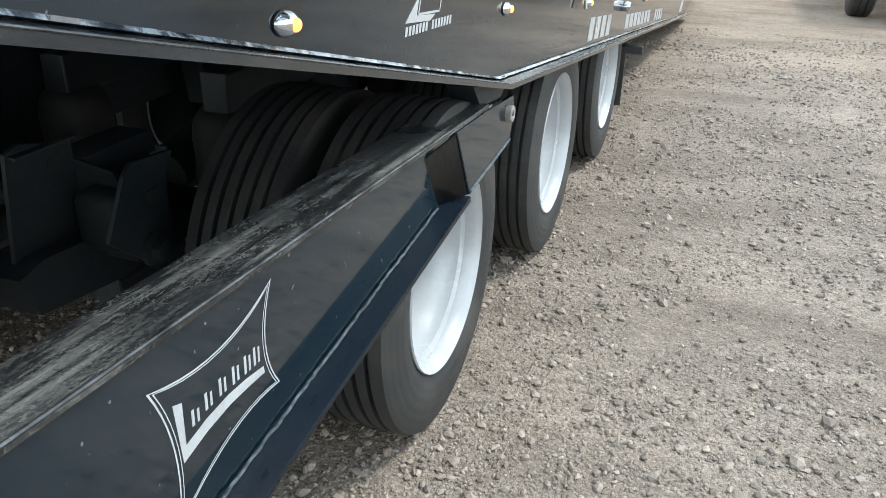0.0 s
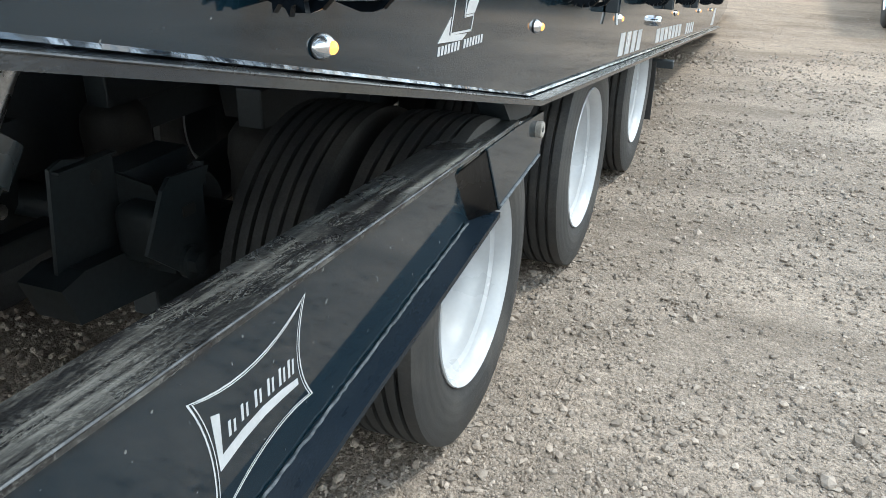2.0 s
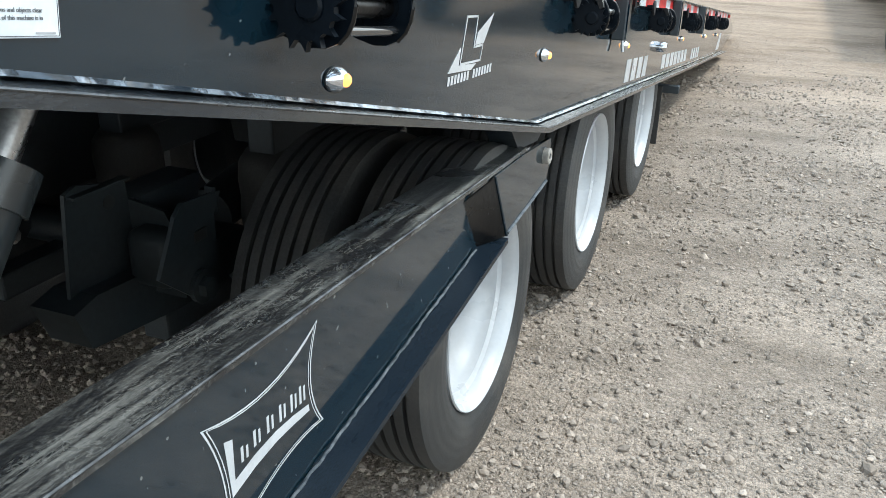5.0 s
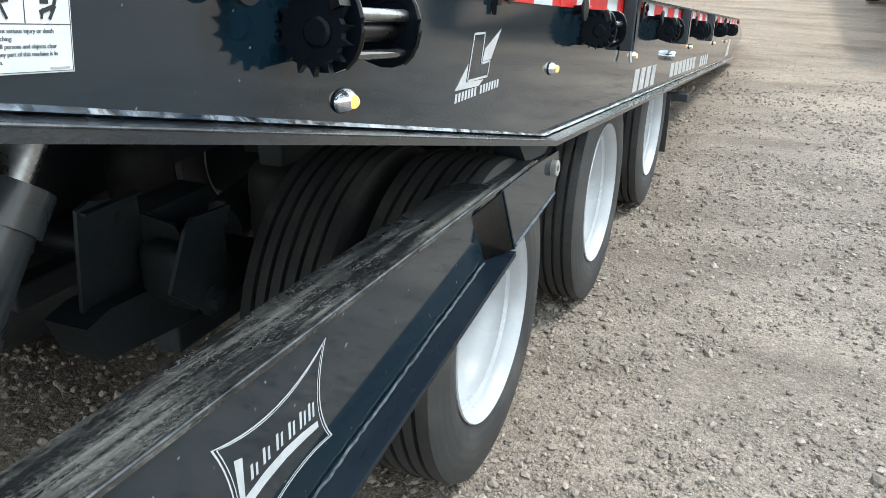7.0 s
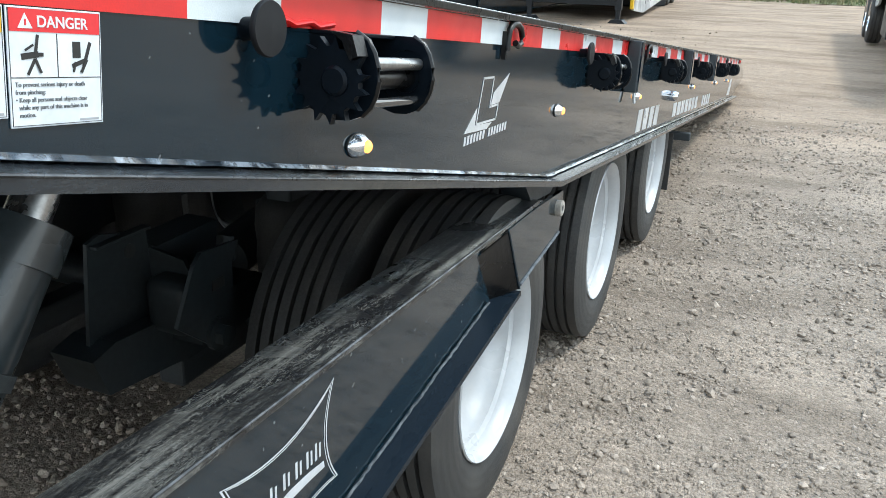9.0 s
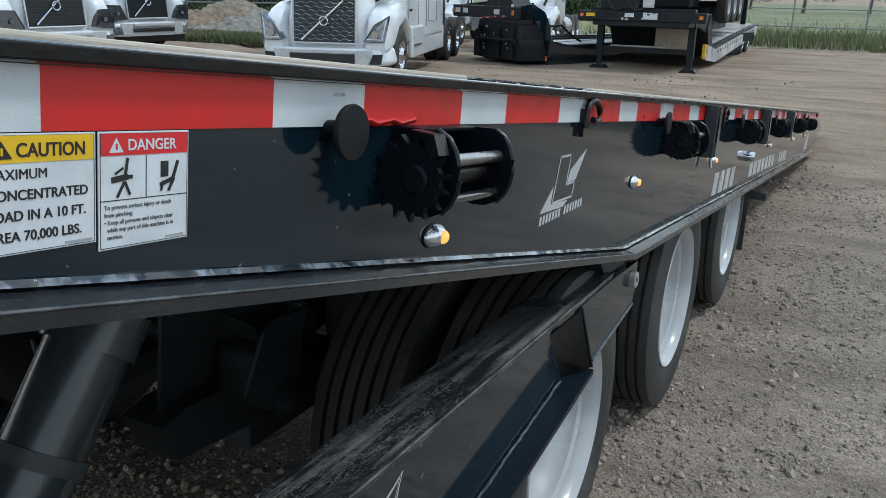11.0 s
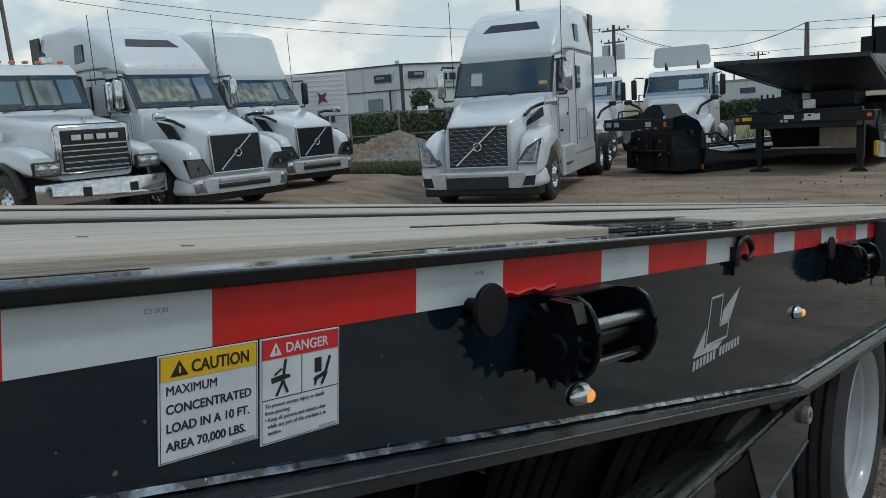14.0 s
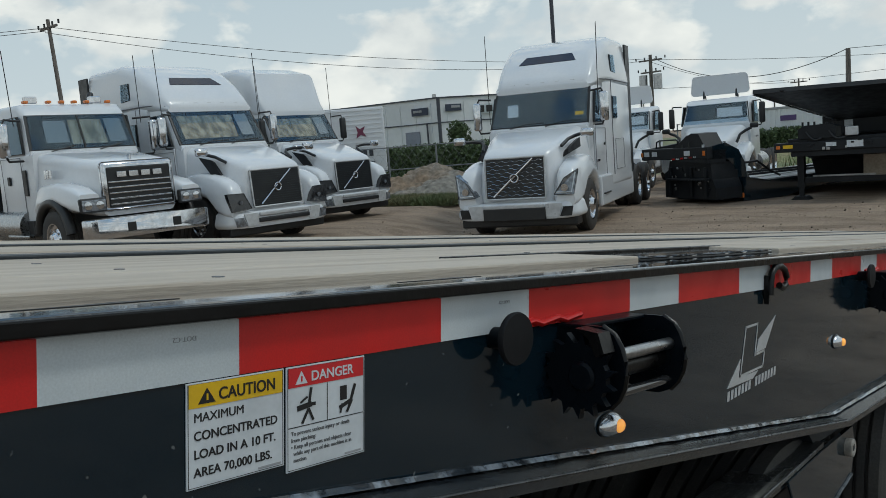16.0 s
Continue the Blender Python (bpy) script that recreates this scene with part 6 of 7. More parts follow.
        q = [(s * 1.06, 2.30, 2.02), (s * 1.06, 3.15, 2.02), (s * 1.04, 3.15, 2.66), (s * 1.04, 2.42, 2.66)]
        pane(t, q if s > 0 else [q[1], q[0], q[3], q[2]], "side_window")
        mirror(t, s, 2.15, 1.42, 1.95, 2.55, True)
        part("step", new_box((s * 1.10, 2.6, 0.55), (0.25, 0.9, 0.06), 0.02), M_STEEL, t)
        part("air_intake", new_box((s * 1.085, 2.30, 1.50), (0.03, 0.13, 0.46), 0.012), M_PLASTIC, t, "black upright intake beside the door")
        part("cab_skirt", new_box((s * 1.05, 2.75, 0.70), (0.10, 1.2, 0.26), 0.02), M_PLASTIC, t)
        part("door_seam", tube(bmesh.new(), [(s * 1.078, 2.42, 0.95), (s * 1.078, 2.42, 1.95), (s * 1.078, 3.28, 1.95), (s * 1.078, 3.28, 0.95), (s * 1.078, 2.42, 0.95)], 0.007, 4), M_SEAM, t)
        part("fuel_tank", new_rod((s * 0.95, 2.4, 0.72), (s * 0.95, 3.7, 0.72), 0.30, 28), M_STEEL, t, smooth=40)
        part("door_handle", new_box((s * 1.085, 3.0, 1.55), (0.03, 0.10, 0.16), 0.01), M_PLASTIC, t)
        part("antenna", new_rod((s * 1.2, 2.2, 2.5), (s * 1.22, 2.25, 3.8), 0.008, 6), M_PLASTIC, t)
    part("cab", new_loft([(2.08, 1.02, 1.0, 0.75, 2.02, 0.08), (2.2, 1.07, 1.05, 0.75, 2.03, 0.08), (3.5, 1.07, 1.05, 0.75, 2.03, 0.08)]), M_TRUCK, t, smooth=50)
    part("cab_upper", new_loft([(2.12, 1.02, 1.0, 1.95, 2.03, 0.03), (2.38, 1.05, 0.96, 1.95, 2.74, 0.08), (2.55, 1.06, 1.0, 1.95, 2.90, 0.12), (3.5, 1.06, 1.0, 1.95, 2.92, 0.12)]), M_TRUCK, t, smooth=50)
    ws, n = pane(t, [(-0.96, 2.135, 2.07), (0.96, 2.135, 2.07), (0.90, 2.36, 2.68), (-0.90, 2.36, 2.68)], "windshield")
    # flat panels carry the brightness of the daylit cab in their colour
    for u0, u1, v0, v1, mat, lab in ((-0.72, -0.28, 0.18, 0.84, M_GREY_INK, "pale panel painted as the daylit cab"), (-0.22, 0.48, 0.12, 0.86, M_PANE_LIGHT, "beige panel behind the glass"), (0.54, 0.90, 0.15, 0.88, M_GREY_INK, "pale panel painted as daylight in the rear window")):
        part("lit_cab_panel", new_panel([Vector((u * (0.96 - 0.06 * v), 2.135 + 0.225 * v, 2.07 + 0.61 * v)) + n * 0.014 for u, v in ((u0, v0), (u1, v0), (u1, v1), (u0, v1))], 0.003), mat, ws, lab)
    for s in (-1, 1):
        st = part("exhaust_stack", new_rod((s * 1.02, 3.82, 0.9), (s * 1.02, 3.82, 2.55), 0.115, 20), M_PLASTIC, t, "dark exhaust stack behind the cab", smooth=50)
        part("stack_tip", tube(bmesh.new(), [(s * 1.02, 3.82, 2.5), (s * 1.02, 3.82, 3.0), (s * 1.05, 3.86, 3.12), (s * 1.12, 3.95, 3.22)], 0.065, 14), M_PLASTIC, st, "curved dark tip", smooth=60)
    part("rear_rack", new_box((0, 4.05, 1.55), (1.9, 0.30, 1.30), 0.03), M_BLACK_FLAT, t, "black rack behind the cab")
    part("centre_post", new_panel([(-0.015, 2.10, 2.06), (0.015, 2.10, 2.06), (0.015, 2.33, 2.69), (-0.015, 2.33, 2.69)], 0.02), M_PLASTIC, ws)
    for x in (-0.55, 0.35):
        part("wiper", tube(bmesh.new(), [(x - 0.1, 2.08, 2.03), (x + 0.35, 2.12, 2.12)], 0.012, 6), M_PLASTIC, ws)
    for k, x in enumerate((-0.78, -0.36, -0.12, 0.12, 0.36, 0.78)):
        lamp = part("roof_lamp", new_box((x, 2.62, 2.95), (0.09, 0.12, 0.055), 0.02), M_AMBER_DULL, t, "orange roof marker")
    for x in (-0.62, 0.60):
        part("roof_beacon", new_box((x, 2.78, 3.0), (0.22, 0.14, 0.13), 0.02), M_CHROME, t)
    chassis(t, 0.5, 8.0, (6.2, 7.5))
    return t


def day_cab(m, label):
    t = thing("day_cab_truck", m, label, "truck", "parked white trucks")
    part("hood", new_loft([(0.22, 0.62, 0.56, 0.66, 1.45, 0.1), (0.6, 0.74, 0.66, 0.7, 1.60, 0.2), (1.2, 0.95, 0.82, 0.8, 1.80, 0.25), (1.75, 1.05, 0.95, 0.9, 1.92, 0.2)]), M_TRUCK, t, smooth=50)
    for s in (-1, 1):
        part("fender", new_loft([(0.15, 0.2, 0.15, 0.6, 1.05, 0.08), (0.6, 0.26, 0.2, 0.9, 1.3, 0.12), (1.25, 0.27, 0.2, 1.08, 1.40, 0.12), (1.9, 0.22, 0.16, 0.75, 1.25, 0.1)], s * 0.94), M_TRUCK, t, smooth=50)
        part("headlight", new_panel([(s * 0.75, 0.26, 0.85), (s * 1.13, 0.40, 0.85), (s * 1.08, 0.50, 1.15), (s * 0.82, 0.36, 1.02)][:: 1 if s > 0 else -1], 0.05), M_LAMP, t)
        q = [(s * 1.10, 2.05, 1.98), (s * 1.10, 2.85, 1.98), (s * 1.07, 2.85, 2.58), (s * 1.07, 2.3, 2.58)]
        pane(t, q if s > 0 else [q[1], q[0], q[3], q[2]], "side_window")
        mirror(t, s, 1.9, 1.36, 1.92, 2.55, False)
        hm = part("hood_mirror_arm", tube(bmesh.new(), [(s * 0.80, 0.62, 1.40), (s * 0.88, 0.72, 1.62), (s * 1.02, 0.80, 1.72), (s * 1.20, 0.76, 1.80)], 0.042, 8), M_PLASTIC, t, "black hood mirror arm", smooth=50)
        part("hood_mirror", new_box((s * 1.28, 0.74, 1.86), (0.24, 0.12, 0.15), 0.04), M_PLASTIC, hm, smooth=50)
        part("fuel_tank", new_rod((s * 0.95, 2.6, 0.70), (s * 0.95, 4.1, 0.70), 0.30, 28), M_STEEL, t, smooth=40)
        for k in range(3):
            part("name_bar", new_box((s * 1.125, 2.25 + 0.2 * k, 1.52), (0.006, 0.13, 0.05)), M_TRIM, t)
    part("bumper", new_loft([(0.0, 0.95, 0.92, 0.32, 0.64, 0.08), (0.2, 1.2, 1.16, 0.32, 0.68, 0.1), (0.5, 1.22, 1.2, 0.34, 0.70, 0.1)]), M_TRUCK, t, smooth=50)
    plain_grille(t, 0.52, 0.72, 1.42, 0.17, 0.05)
    part("cab", new_loft([(1.68, 1.06, 1.03, 0.62, 1.95, 0.1), (1.9, 1.10, 1.08, 0.62, 1.96, 0.1), (3.1, 1.12, 1.1, 0.62, 1.96, 0.1)]), M_TRUCK, t, smooth=50)
    part("cab_upper", new_loft([(1.74, 1.02, 1.0, 1.88, 1.96, 0.03), (2.18, 1.06, 0.95, 1.88, 2.66, 0.1), (2.4, 1.08, 1.0, 1.88, 2.76, 0.12), (3.1, 1.1, 1.05, 1.88, 2.8, 0.12)]), M_TRUCK, t, smooth=50)
    ws, n = pane(t, [(-0.96, 1.775, 2.0), (0.96, 1.775, 2.0), (0.88, 2.15, 2.60), (-0.88, 2.15, 2.60)], "windshield")
    # white sheet painted as daylight that shows through the cab
    part("painted_daylight", new_panel([(0.05, 1.868, 2.18), (0.80, 1.868, 2.18), (0.76, 2.043, 2.46), (0.02, 2.043, 2.46)], 0.003), M_DECAL, ws, "white sheet painted as daylight through the rear window")
    d = part("roof_deflector", new_loft([(2.72, 0.90, 0.86, 2.90, 3.53, 0.12), (2.78, 0.90, 0.86, 2.90, 3.53, 0.12)]), M_TRUCK, t, "upright white roof deflector panel")
    for x in (-0.5, 0.5):
        part("deflector_strut", tube(bmesh.new(), [(x, 2.75, 3.05), (x, 2.72, 2.80)], 0.035, 8), M_BLACK_FLAT, d)
        part("deflector_strut", tube(bmesh.new(), [(x, 2.80, 3.40), (x, 3.05, 2.80)], 0.02, 8), M_BLACK_FLAT, d)
    chassis(t, 0.5, 7.0, (5.2, 6.5))
    return t


def stand(x, y, rz):
    return pose(x, y, ground_z(x, y), 0, 0, rz)


sleeper_truck(stand(-8.835, 12.315, 17.5) @ Matrix.Scale(1.065, 4), "white sleeper truck with tall roof, wavy-bar grille, parked on gravel")
sleeper_truck(stand(-12.45, 9.50, 87), "white sleeper truck with plain black grille and beige painted windshield reflection", wavy=False, sky_sheen=True, tail=5.6)
sleeper_truck(stand(-14.45, 13.50, 88), "white sleeper truck with black mirrors and tall squared roof fairing", wavy=False, roof=4.14, bright_mirrors=False, sky_sheen=True, square=0.13)
vocational_truck(stand(-12.7, 6.85, 90) @ Matrix.Scale(1.04, 4), "white blunt-nosed truck with chrome grille and polished bumper")
day_cab(stand(-9.3, 22.6, 12), "white day-cab truck with an upright roof deflector panel")
day_cab(stand(-13.1, 23.6, 12), "white day-cab truck partly behind a sleeper truck")


# ---------------------------------------------------------------- other trailers in the lot
def landing_leg(t, x, y, top):
    leg = part("landing_leg", new_box((x, y, top / 2 + 0.15), (0.16, 0.16, top - 0.3), 0.01), M_LOT_BLACK, t, "black landing leg on a foot plate")
    part("leg_inner", new_box((x, y, 0.22), (0.11, 0.11, 0.40), 0.01), M_LOT_BLACK, leg)
    part("foot_plate", new_prism([(x - 0.22, 0.0), (x + 0.22, 0.0), (x + 0.12, 0.09), (x - 0.12, 0.09)], y - 0.16, y + 0.16, "y"), M_LOT_BLACK, leg)


def gooseneck_trailer(m):
    t = thing("lowbed_trailer", m, "black lowbed trailer with gooseneck on landing legs, pale deck", "trailer", "other black trailers")
    part("front_beam", new_box((0, 0.0, 1.28), (3.05, 0.30, 0.22), 0.02), M_LOT_BLACK, t)
    part("gooseneck", new_loft([(-0.1, 1.15, 1.15, 1.06, 1.38, 0.03), (1.0, 1.2, 1.2, 1.02, 1.38, 0.03), (2.2, 1.22, 1.22, 0.8, 1.34, 0.03)]), M_LOT_BLACK, t)
    part("neck_step", new_box((0, 0.10, 1.42), (2.5, 0.22, 0.10), 0.02), M_LOT_BLACK, t)
    part("valve_block", new_prism([(-0.98, 1.46), (-0.98, 1.68), (-0.86, 1.76), (-0.30, 1.78), (-0.16, 1.70), (-0.16, 1.46)], -0.10, 0.30, "y"), M_LOT_BLACK, t, "dark block of hydraulic valves")
    rng = random.Random(23)
    for k in range(6):
        part("valve_stem", new_rod((-0.90 + 0.13 * k, -0.02, 1.72), (-0.90 + 0.13 * k, -0.02, 1.78 + rng.uniform(0.0, 0.07)), 0.025, 8), M_LOT_BLACK, t)
    for k in range(2):
        x0 = -0.8 + 0.5 * k
        pts = [(x0 + 0.34 * f, -0.12 - 0.05 * math.sin(math.pi * f), 1.62 - 0.16 * f - 0.10 * math.sin(math.pi * f)) for f in [i / 8 for i in range(9)]]
        part("hose", tube(bmesh.new(), pts, 0.02, 6), M_PLASTIC, t, smooth=60)
    for k in range(9):
        part("fitting", new_box((rng.uniform(-1.1, 1.1), -0.16, rng.uniform(1.20, 1.50)), (rng.uniform(0.03, 0.09), 0.03, rng.uniform(0.03, 0.08)), 0.006), M_STEEL if k % 3 == 0 else M_LOT_BLACK, t)
    part("bracket_post", new_box((0.16, -0.05, 1.58), (0.26, 0.10, 0.20), 0.02), M_SILVER, t, "small pale plate")
    part("yellow_tag", new_box((-1.2, -0.16, 1.30), (0.22, 0.01, 0.08)), M_YELLOW, t)
    part("white_tag", new_box((0.25, -0.16, 1.30), (0.34, 0.01, 0.15)), M_DECAL, t)
    part("white_tag", new_box((-0.25, -0.16, 1.31), (0.22, 0.01, 0.09)), M_DECAL, t)
    for x in (-1.42, 1.42):
        part("side_lamp", new_box((x, -0.16, 1.29), (0.09, 0.02, 0.08), 0.01), M_AMBER_DULL, t)
    for x in (-1.12, 1.12):
        landing_leg(t, x, 0.55, 1.2)
    part("cross_tube", new_box((0, 0.55, 0.47), (2.2, 0.09, 0.13), 0.008), M_LOT_BLACK, t)
    part("pale_board", new_box((-0.18, 0.56, 0.56), (1.35, 0.12, 0.035), 0.006), M_TRAILER_DECK, t, "pale board on the cross tube")
    part("tan_panel", new_box((0.55, 1.25, 0.72), (0.95, 0.04, 0.72), 0.01), M_TAN, t, "pale tan panel under the neck")
    part("deck", new_prism([(2.0, 1.32), (2.6, 0.52), (10.3, 0.86), (10.3, 0.70), (2.2, 0.34), (1.7, 1.0)], -1.25, 1.25), M_LOT_BLACK, t)
    part("pale_deck", new_panel([(-1.15, 2.75, 0.56), (1.15, 2.75, 0.56), (1.15, 10.2, 0.885), (-1.15, 10.2, 0.885)], 0.02), M_TRAILER_DECK, t, "pale steel deck")
    part("side_beam", new_prism([(1.6, 0.62), (3.0, 0.42), (10.3, 0.80), (10.3, 0.54), (3.0, 0.10), (1.6, 0.24)], 1.24, 1.30), M_TRAILER_DECK, t, "dusty side beam with a row of holes")
    for k in range(18):
        part("beam_hole", new_rod((1.30, 3.2 + 0.38 * k, 0.36 + 0.0195 * k), (1.305, 3.2 + 0.38 * k, 0.36 + 0.0195 * k), 0.045, 12), M_INK, t)
    part("yellow_lamp_box", new_box((1.26, 1.5, 0.45), (0.08, 0.14, 0.34), 0.01), M_YELLOW, t)
    for y in (8.2, 9.3):
        for x in (-1.05, 1.05):
            w = place(new("wheel", TRUCK_TYRE), t, pose(x, y, 0.40, 0, 0, 0 if x > 0 else 180) @ Matrix.Diagonal((1, 0.8, 0.8, 1)))
            place(new("rim", DRIVE_RIM), w)
    return t


def stacked_trailer(m):
    t = thing("stacked_trailer", m, "black tilt trailer carried on top of a lowbed trailer", "trailer", "other black trailers")
    # slanted underside of the nose, side beams, and three axles
    part("nose_plate", new_panel([(-1.95, -0.55, 2.60), (1.35, -0.1, 2.55), (1.32, 2.6, 1.78), (-0.75, 2.6, 1.78)][::-1], 0.10), M_PLASTIC, t, "slanted dark underside of the nose")
    part("nose_edge", tube(bmesh.new(), [(-1.93, -0.56, 2.58), (-1.34, 1.0, 2.16), (-0.77, 2.55, 1.77)], 0.022, 6), M_STEEL, t, "bare steel edge of the nose", smooth=60)
    part("side_beam", new_prism([(-0.1, 2.60), (9.6, 2.72), (9.6, 2.36), (2.5, 2.0)], 1.26, 1.34), M_TRIM_STEEL, t, "dull steel side beam with dark holes")
    part("side_beam", new_prism([(-0.55, 2.62), (9.6, 2.72), (9.6, 2.36), (2.5, 2.02)], -1.34, -1.26), M_LOT_BLACK, t)
    part("deck", new_panel([(-1.25, 0.0, 2.60), (1.25, 0.0, 2.60), (1.25, 9.6, 2.72), (-1.25, 9.6, 2.72)], 0.08), M_LOT_BLACK, t)
    part("carrier_block", new_box((-0.35, 3.0, 1.72), (1.8, 1.2, 0.50), 0.03), M_LOT_BLACK, t)
    part("lamp_board", new_box((0.85, 2.35, 1.90), (0.5, 0.06, 0.07), 0.01), M_RED_LENS, t)
    part("white_tag", new_box((-0.6, 2.36, 1.74), (0.2, 0.02, 0.16)), M_DECAL, t)
    for k in range(5):
        part("beam_hole", new_box((1.342, 3.2 + 1.15 * k, 2.47 + 0.012 * k), (0.01, 0.30, 0.13), 0.004), M_INK, t)
    for y in (4.2, 5.2, 6.2):
        for x in (-1.12, 1.12):
            w = place(new("wheel", TRUCK_TYRE), t, pose(x, y, 1.55, 0, 0, 0 if x > 0 else 180))
            place(new("rim", RIM), w, Matrix.Diagonal((1, 0.93, 0.93, 1)))
        part("axle_tube", new_rod((-1.0, y, 1.55), (1.0, y, 1.55), 0.07, 12), M_LOT_BLACK, t)
    part("axle_cradle", new_box((0, 5.2, 1.16), (1.6, 3.0, 0.62), 0.02), M_LOT_BLACK, t)
    cab = part("machine_box", new_box((0.1, 11.0, 3.35), (1.5, 1.0, 0.9), 0.04), M_LOT_BLACK, t, "dark boxy machine frame at the back")
    part("machine_window", new_box((0.35, 10.48, 3.45), (0.8, 0.02, 0.42), 0.01), M_INK, cab)
    for x in (-0.62, 0.1, 0.82):
        part("machine_post", new_box((x, 10.46, 3.75), (0.07, 0.07, 0.9), 0.01), M_LOT_BLACK, cab)
    part("machine_arm", new_box((-0.75, 10.7, 3.25), (0.5, 0.4, 0.55), 0.04), M_LOT_BLACK, cab)
    part("machine_pipe", new_rod((0.55, 10.9, 3.8), (0.55, 10.9, 4.15), 0.06, 12), M_LOT_BLACK, cab)
    part("machine_base", new_box((0.1, 10.4, 2.62), (2.3, 2.2, 0.60), 0.03), M_LOT_BLACK, t)
    part("rear_leg", new_box((0.9, 9.5, 1.60), (0.16, 0.16, 1.6), 0.01), M_LOT_BLACK, t)
    part("rear_leg", new_box((-0.9, 9.5, 1.60), (0.16, 0.16, 1.6), 0.01), M_LOT_BLACK, t)
    return t


def neck_trailer(m):
    t = thing("detachable_neck_trailer", m, "black detachable-neck trailer lowered on gravel, pale deck boards", "trailer", "other black trailers")
    part("arm", new_prism([(-1.1, 1.42), (1.0, 1.62), (1.0, 1.20), (-1.1, 1.12)], -1.38, -1.22), M_LOT_BLACK, t)
    part("arm", new_prism([(-1.1, 1.42), (-0.55, 1.50), (-0.15, 1.30), (0.05, 0.95), (0.10, 0.40), (-0.25, 0.40), (-0.30, 0.90), (-0.50, 1.10), (-1.1, 1.12)], 1.12, 1.28), M_BLACK, t, "curved side of the neck")
    part("nose_beam", new_box((-0.05, -1.05, 1.28), (2.7, 0.18, 0.30), 0.02), M_LOT_BLACK, t)
    for x in (-1.15, -0.8, 0.55):
        part("white_tag", new_box((x, -1.15, 1.29), (0.22, 0.01, 0.12)), M_DECAL, t)
    for x in (-1.36, 1.20):
        part("amber_lamp", new_box((x, -1.15, 1.28), (0.09, 0.02, 0.12), 0.01), M_AMBER_DULL, t)
    hump = new_prism([(-1.1, 0.1), (-1.1, 0.62), (-0.85, 0.70), (-0.5, 0.62), (-0.3, 0.98), (0.3, 0.95), (0.45, 0.88), (0.9, 0.8), (1.1, 0.55), (1.28, 0.4), (1.28, 0.1), (0.6, 0.02), (-0.9, 0.02)], -0.2, 0.35, "y")
    part("neck_body", hump, M_LOT_BLACK, t, "bulky dark neck body")
    rng = random.Random(17)
    for k in range(22):
        x, z = rng.uniform(-1.05, 1.15), rng.uniform(0.25, 1.15)
        part("fitting_block", new_box((x, -0.24 - 0.05 * rng.random(), z), (rng.uniform(0.08, 0.35), 0.12, rng.uniform(0.06, 0.22)), 0.01), M_LOT_BLACK if k % 3 else M_LOT_BLACK, t)
    for k in range(7):
        x0 = rng.uniform(-0.9, 0.8)
        part("hose", tube(bmesh.new(), [(x0, -0.45, 1.2), (x0 + 0.08, -0.62, 0.85), (x0 + rng.uniform(-0.3, 0.4), -0.5, 0.5)], 0.022, 6), M_PLASTIC, t)
    for x in (-1.0, 0.95):
        part("neck_wheel", lathe(bmesh.new(), [(x - 0.08, 0.0), (x - 0.08, 0.26), (x + 0.08, 0.26), (x + 0.08, 0.0)], 24, "x", (0, -0.35, 0.30)), M_LOT_BLACK, t)
    part("engine_box", new_box((-0.1, -0.40, 0.70), (1.1, 0.35, 0.6), 0.05), M_LOT_BLACK, t)
    for k in range(10):
        part("fitting", new_box((rng.uniform(-0.9, 1.1), -0.60, rng.uniform(0.35, 1.1)), (rng.uniform(0.02, 0.06), 0.03, rng.uniform(0.03, 0.10)), 0.005), M_STEEL, t)
    part("white_drum", new_rod((-0.75, -0.80, 0.95), (-0.75, -0.70, 0.95), 0.24, 24), M_DECAL, t, "round white plate")
    part("lamp_board", new_prism([(-0.3, 1.18), (0.9, 1.34), (0.9, 1.52), (0.6, 1.50), (-0.3, 1.30)], -0.28, -0.22, "y"), M_LOT_BLACK, t)
    for k in range(3):
        part("red_lamp", new_box((-0.05 + 0.4 * k, -0.29, 1.34), (0.16, 0.02, 0.08), 0.01), M_RED_LENS, t)
    part("lamp_strip", new_box((0.35, -0.29, 1.20), (1.1, 0.02, 0.05)), M_TAPE_WHITE, t)
    part("hose_hoop", tube(bmesh.new(), [(-0.7, -0.3, 1.0), (-0.68, -0.3, 1.6), (-0.5, -0.3, 1.7), (0.3, -0.3, 1.72), (0.45, -0.3, 1.6), (0.5, -0.3, 1.3)], 0.03, 8), M_LOT_BLACK, t, smooth=60)
    for x in (-0.95, -0.2):
        part("rail_post", new_rod((x, -0.85, 1.40), (x, -0.85, 1.60), 0.018, 8), M_LOT_BLACK, t)
    part("hoop_rail", tube(bmesh.new(), [(-1.05, -0.9, 1.42), (-1.03, -0.9, 1.60), (-0.9, -0.9, 1.64), (-0.2, -0.9, 1.64), (-0.08, -0.9, 1.58), (-0.05, -0.9, 1.44)], 0.02, 8), M_LOT_BLACK, t, "low black hoop rail", smooth=60)
    part("air_hose", tube(bmesh.new(), [(1.2, 0.0, 0.95), (1.35, 0.35, 0.98), (1.3, 0.8, 0.70), (1.1, 1.3, 0.55)], 0.03, 8), M_LOT_BLACK, t, "slack black hose", smooth=60)
    for k in range(5):
        part("fitting", new_rod((0.1 + 0.2 * k, -0.32, 1.15 + 0.1 * (k % 2)), (0.1 + 0.2 * k, -0.24, 1.15 + 0.1 * (k % 2)), 0.05, 12), M_STEEL, t)
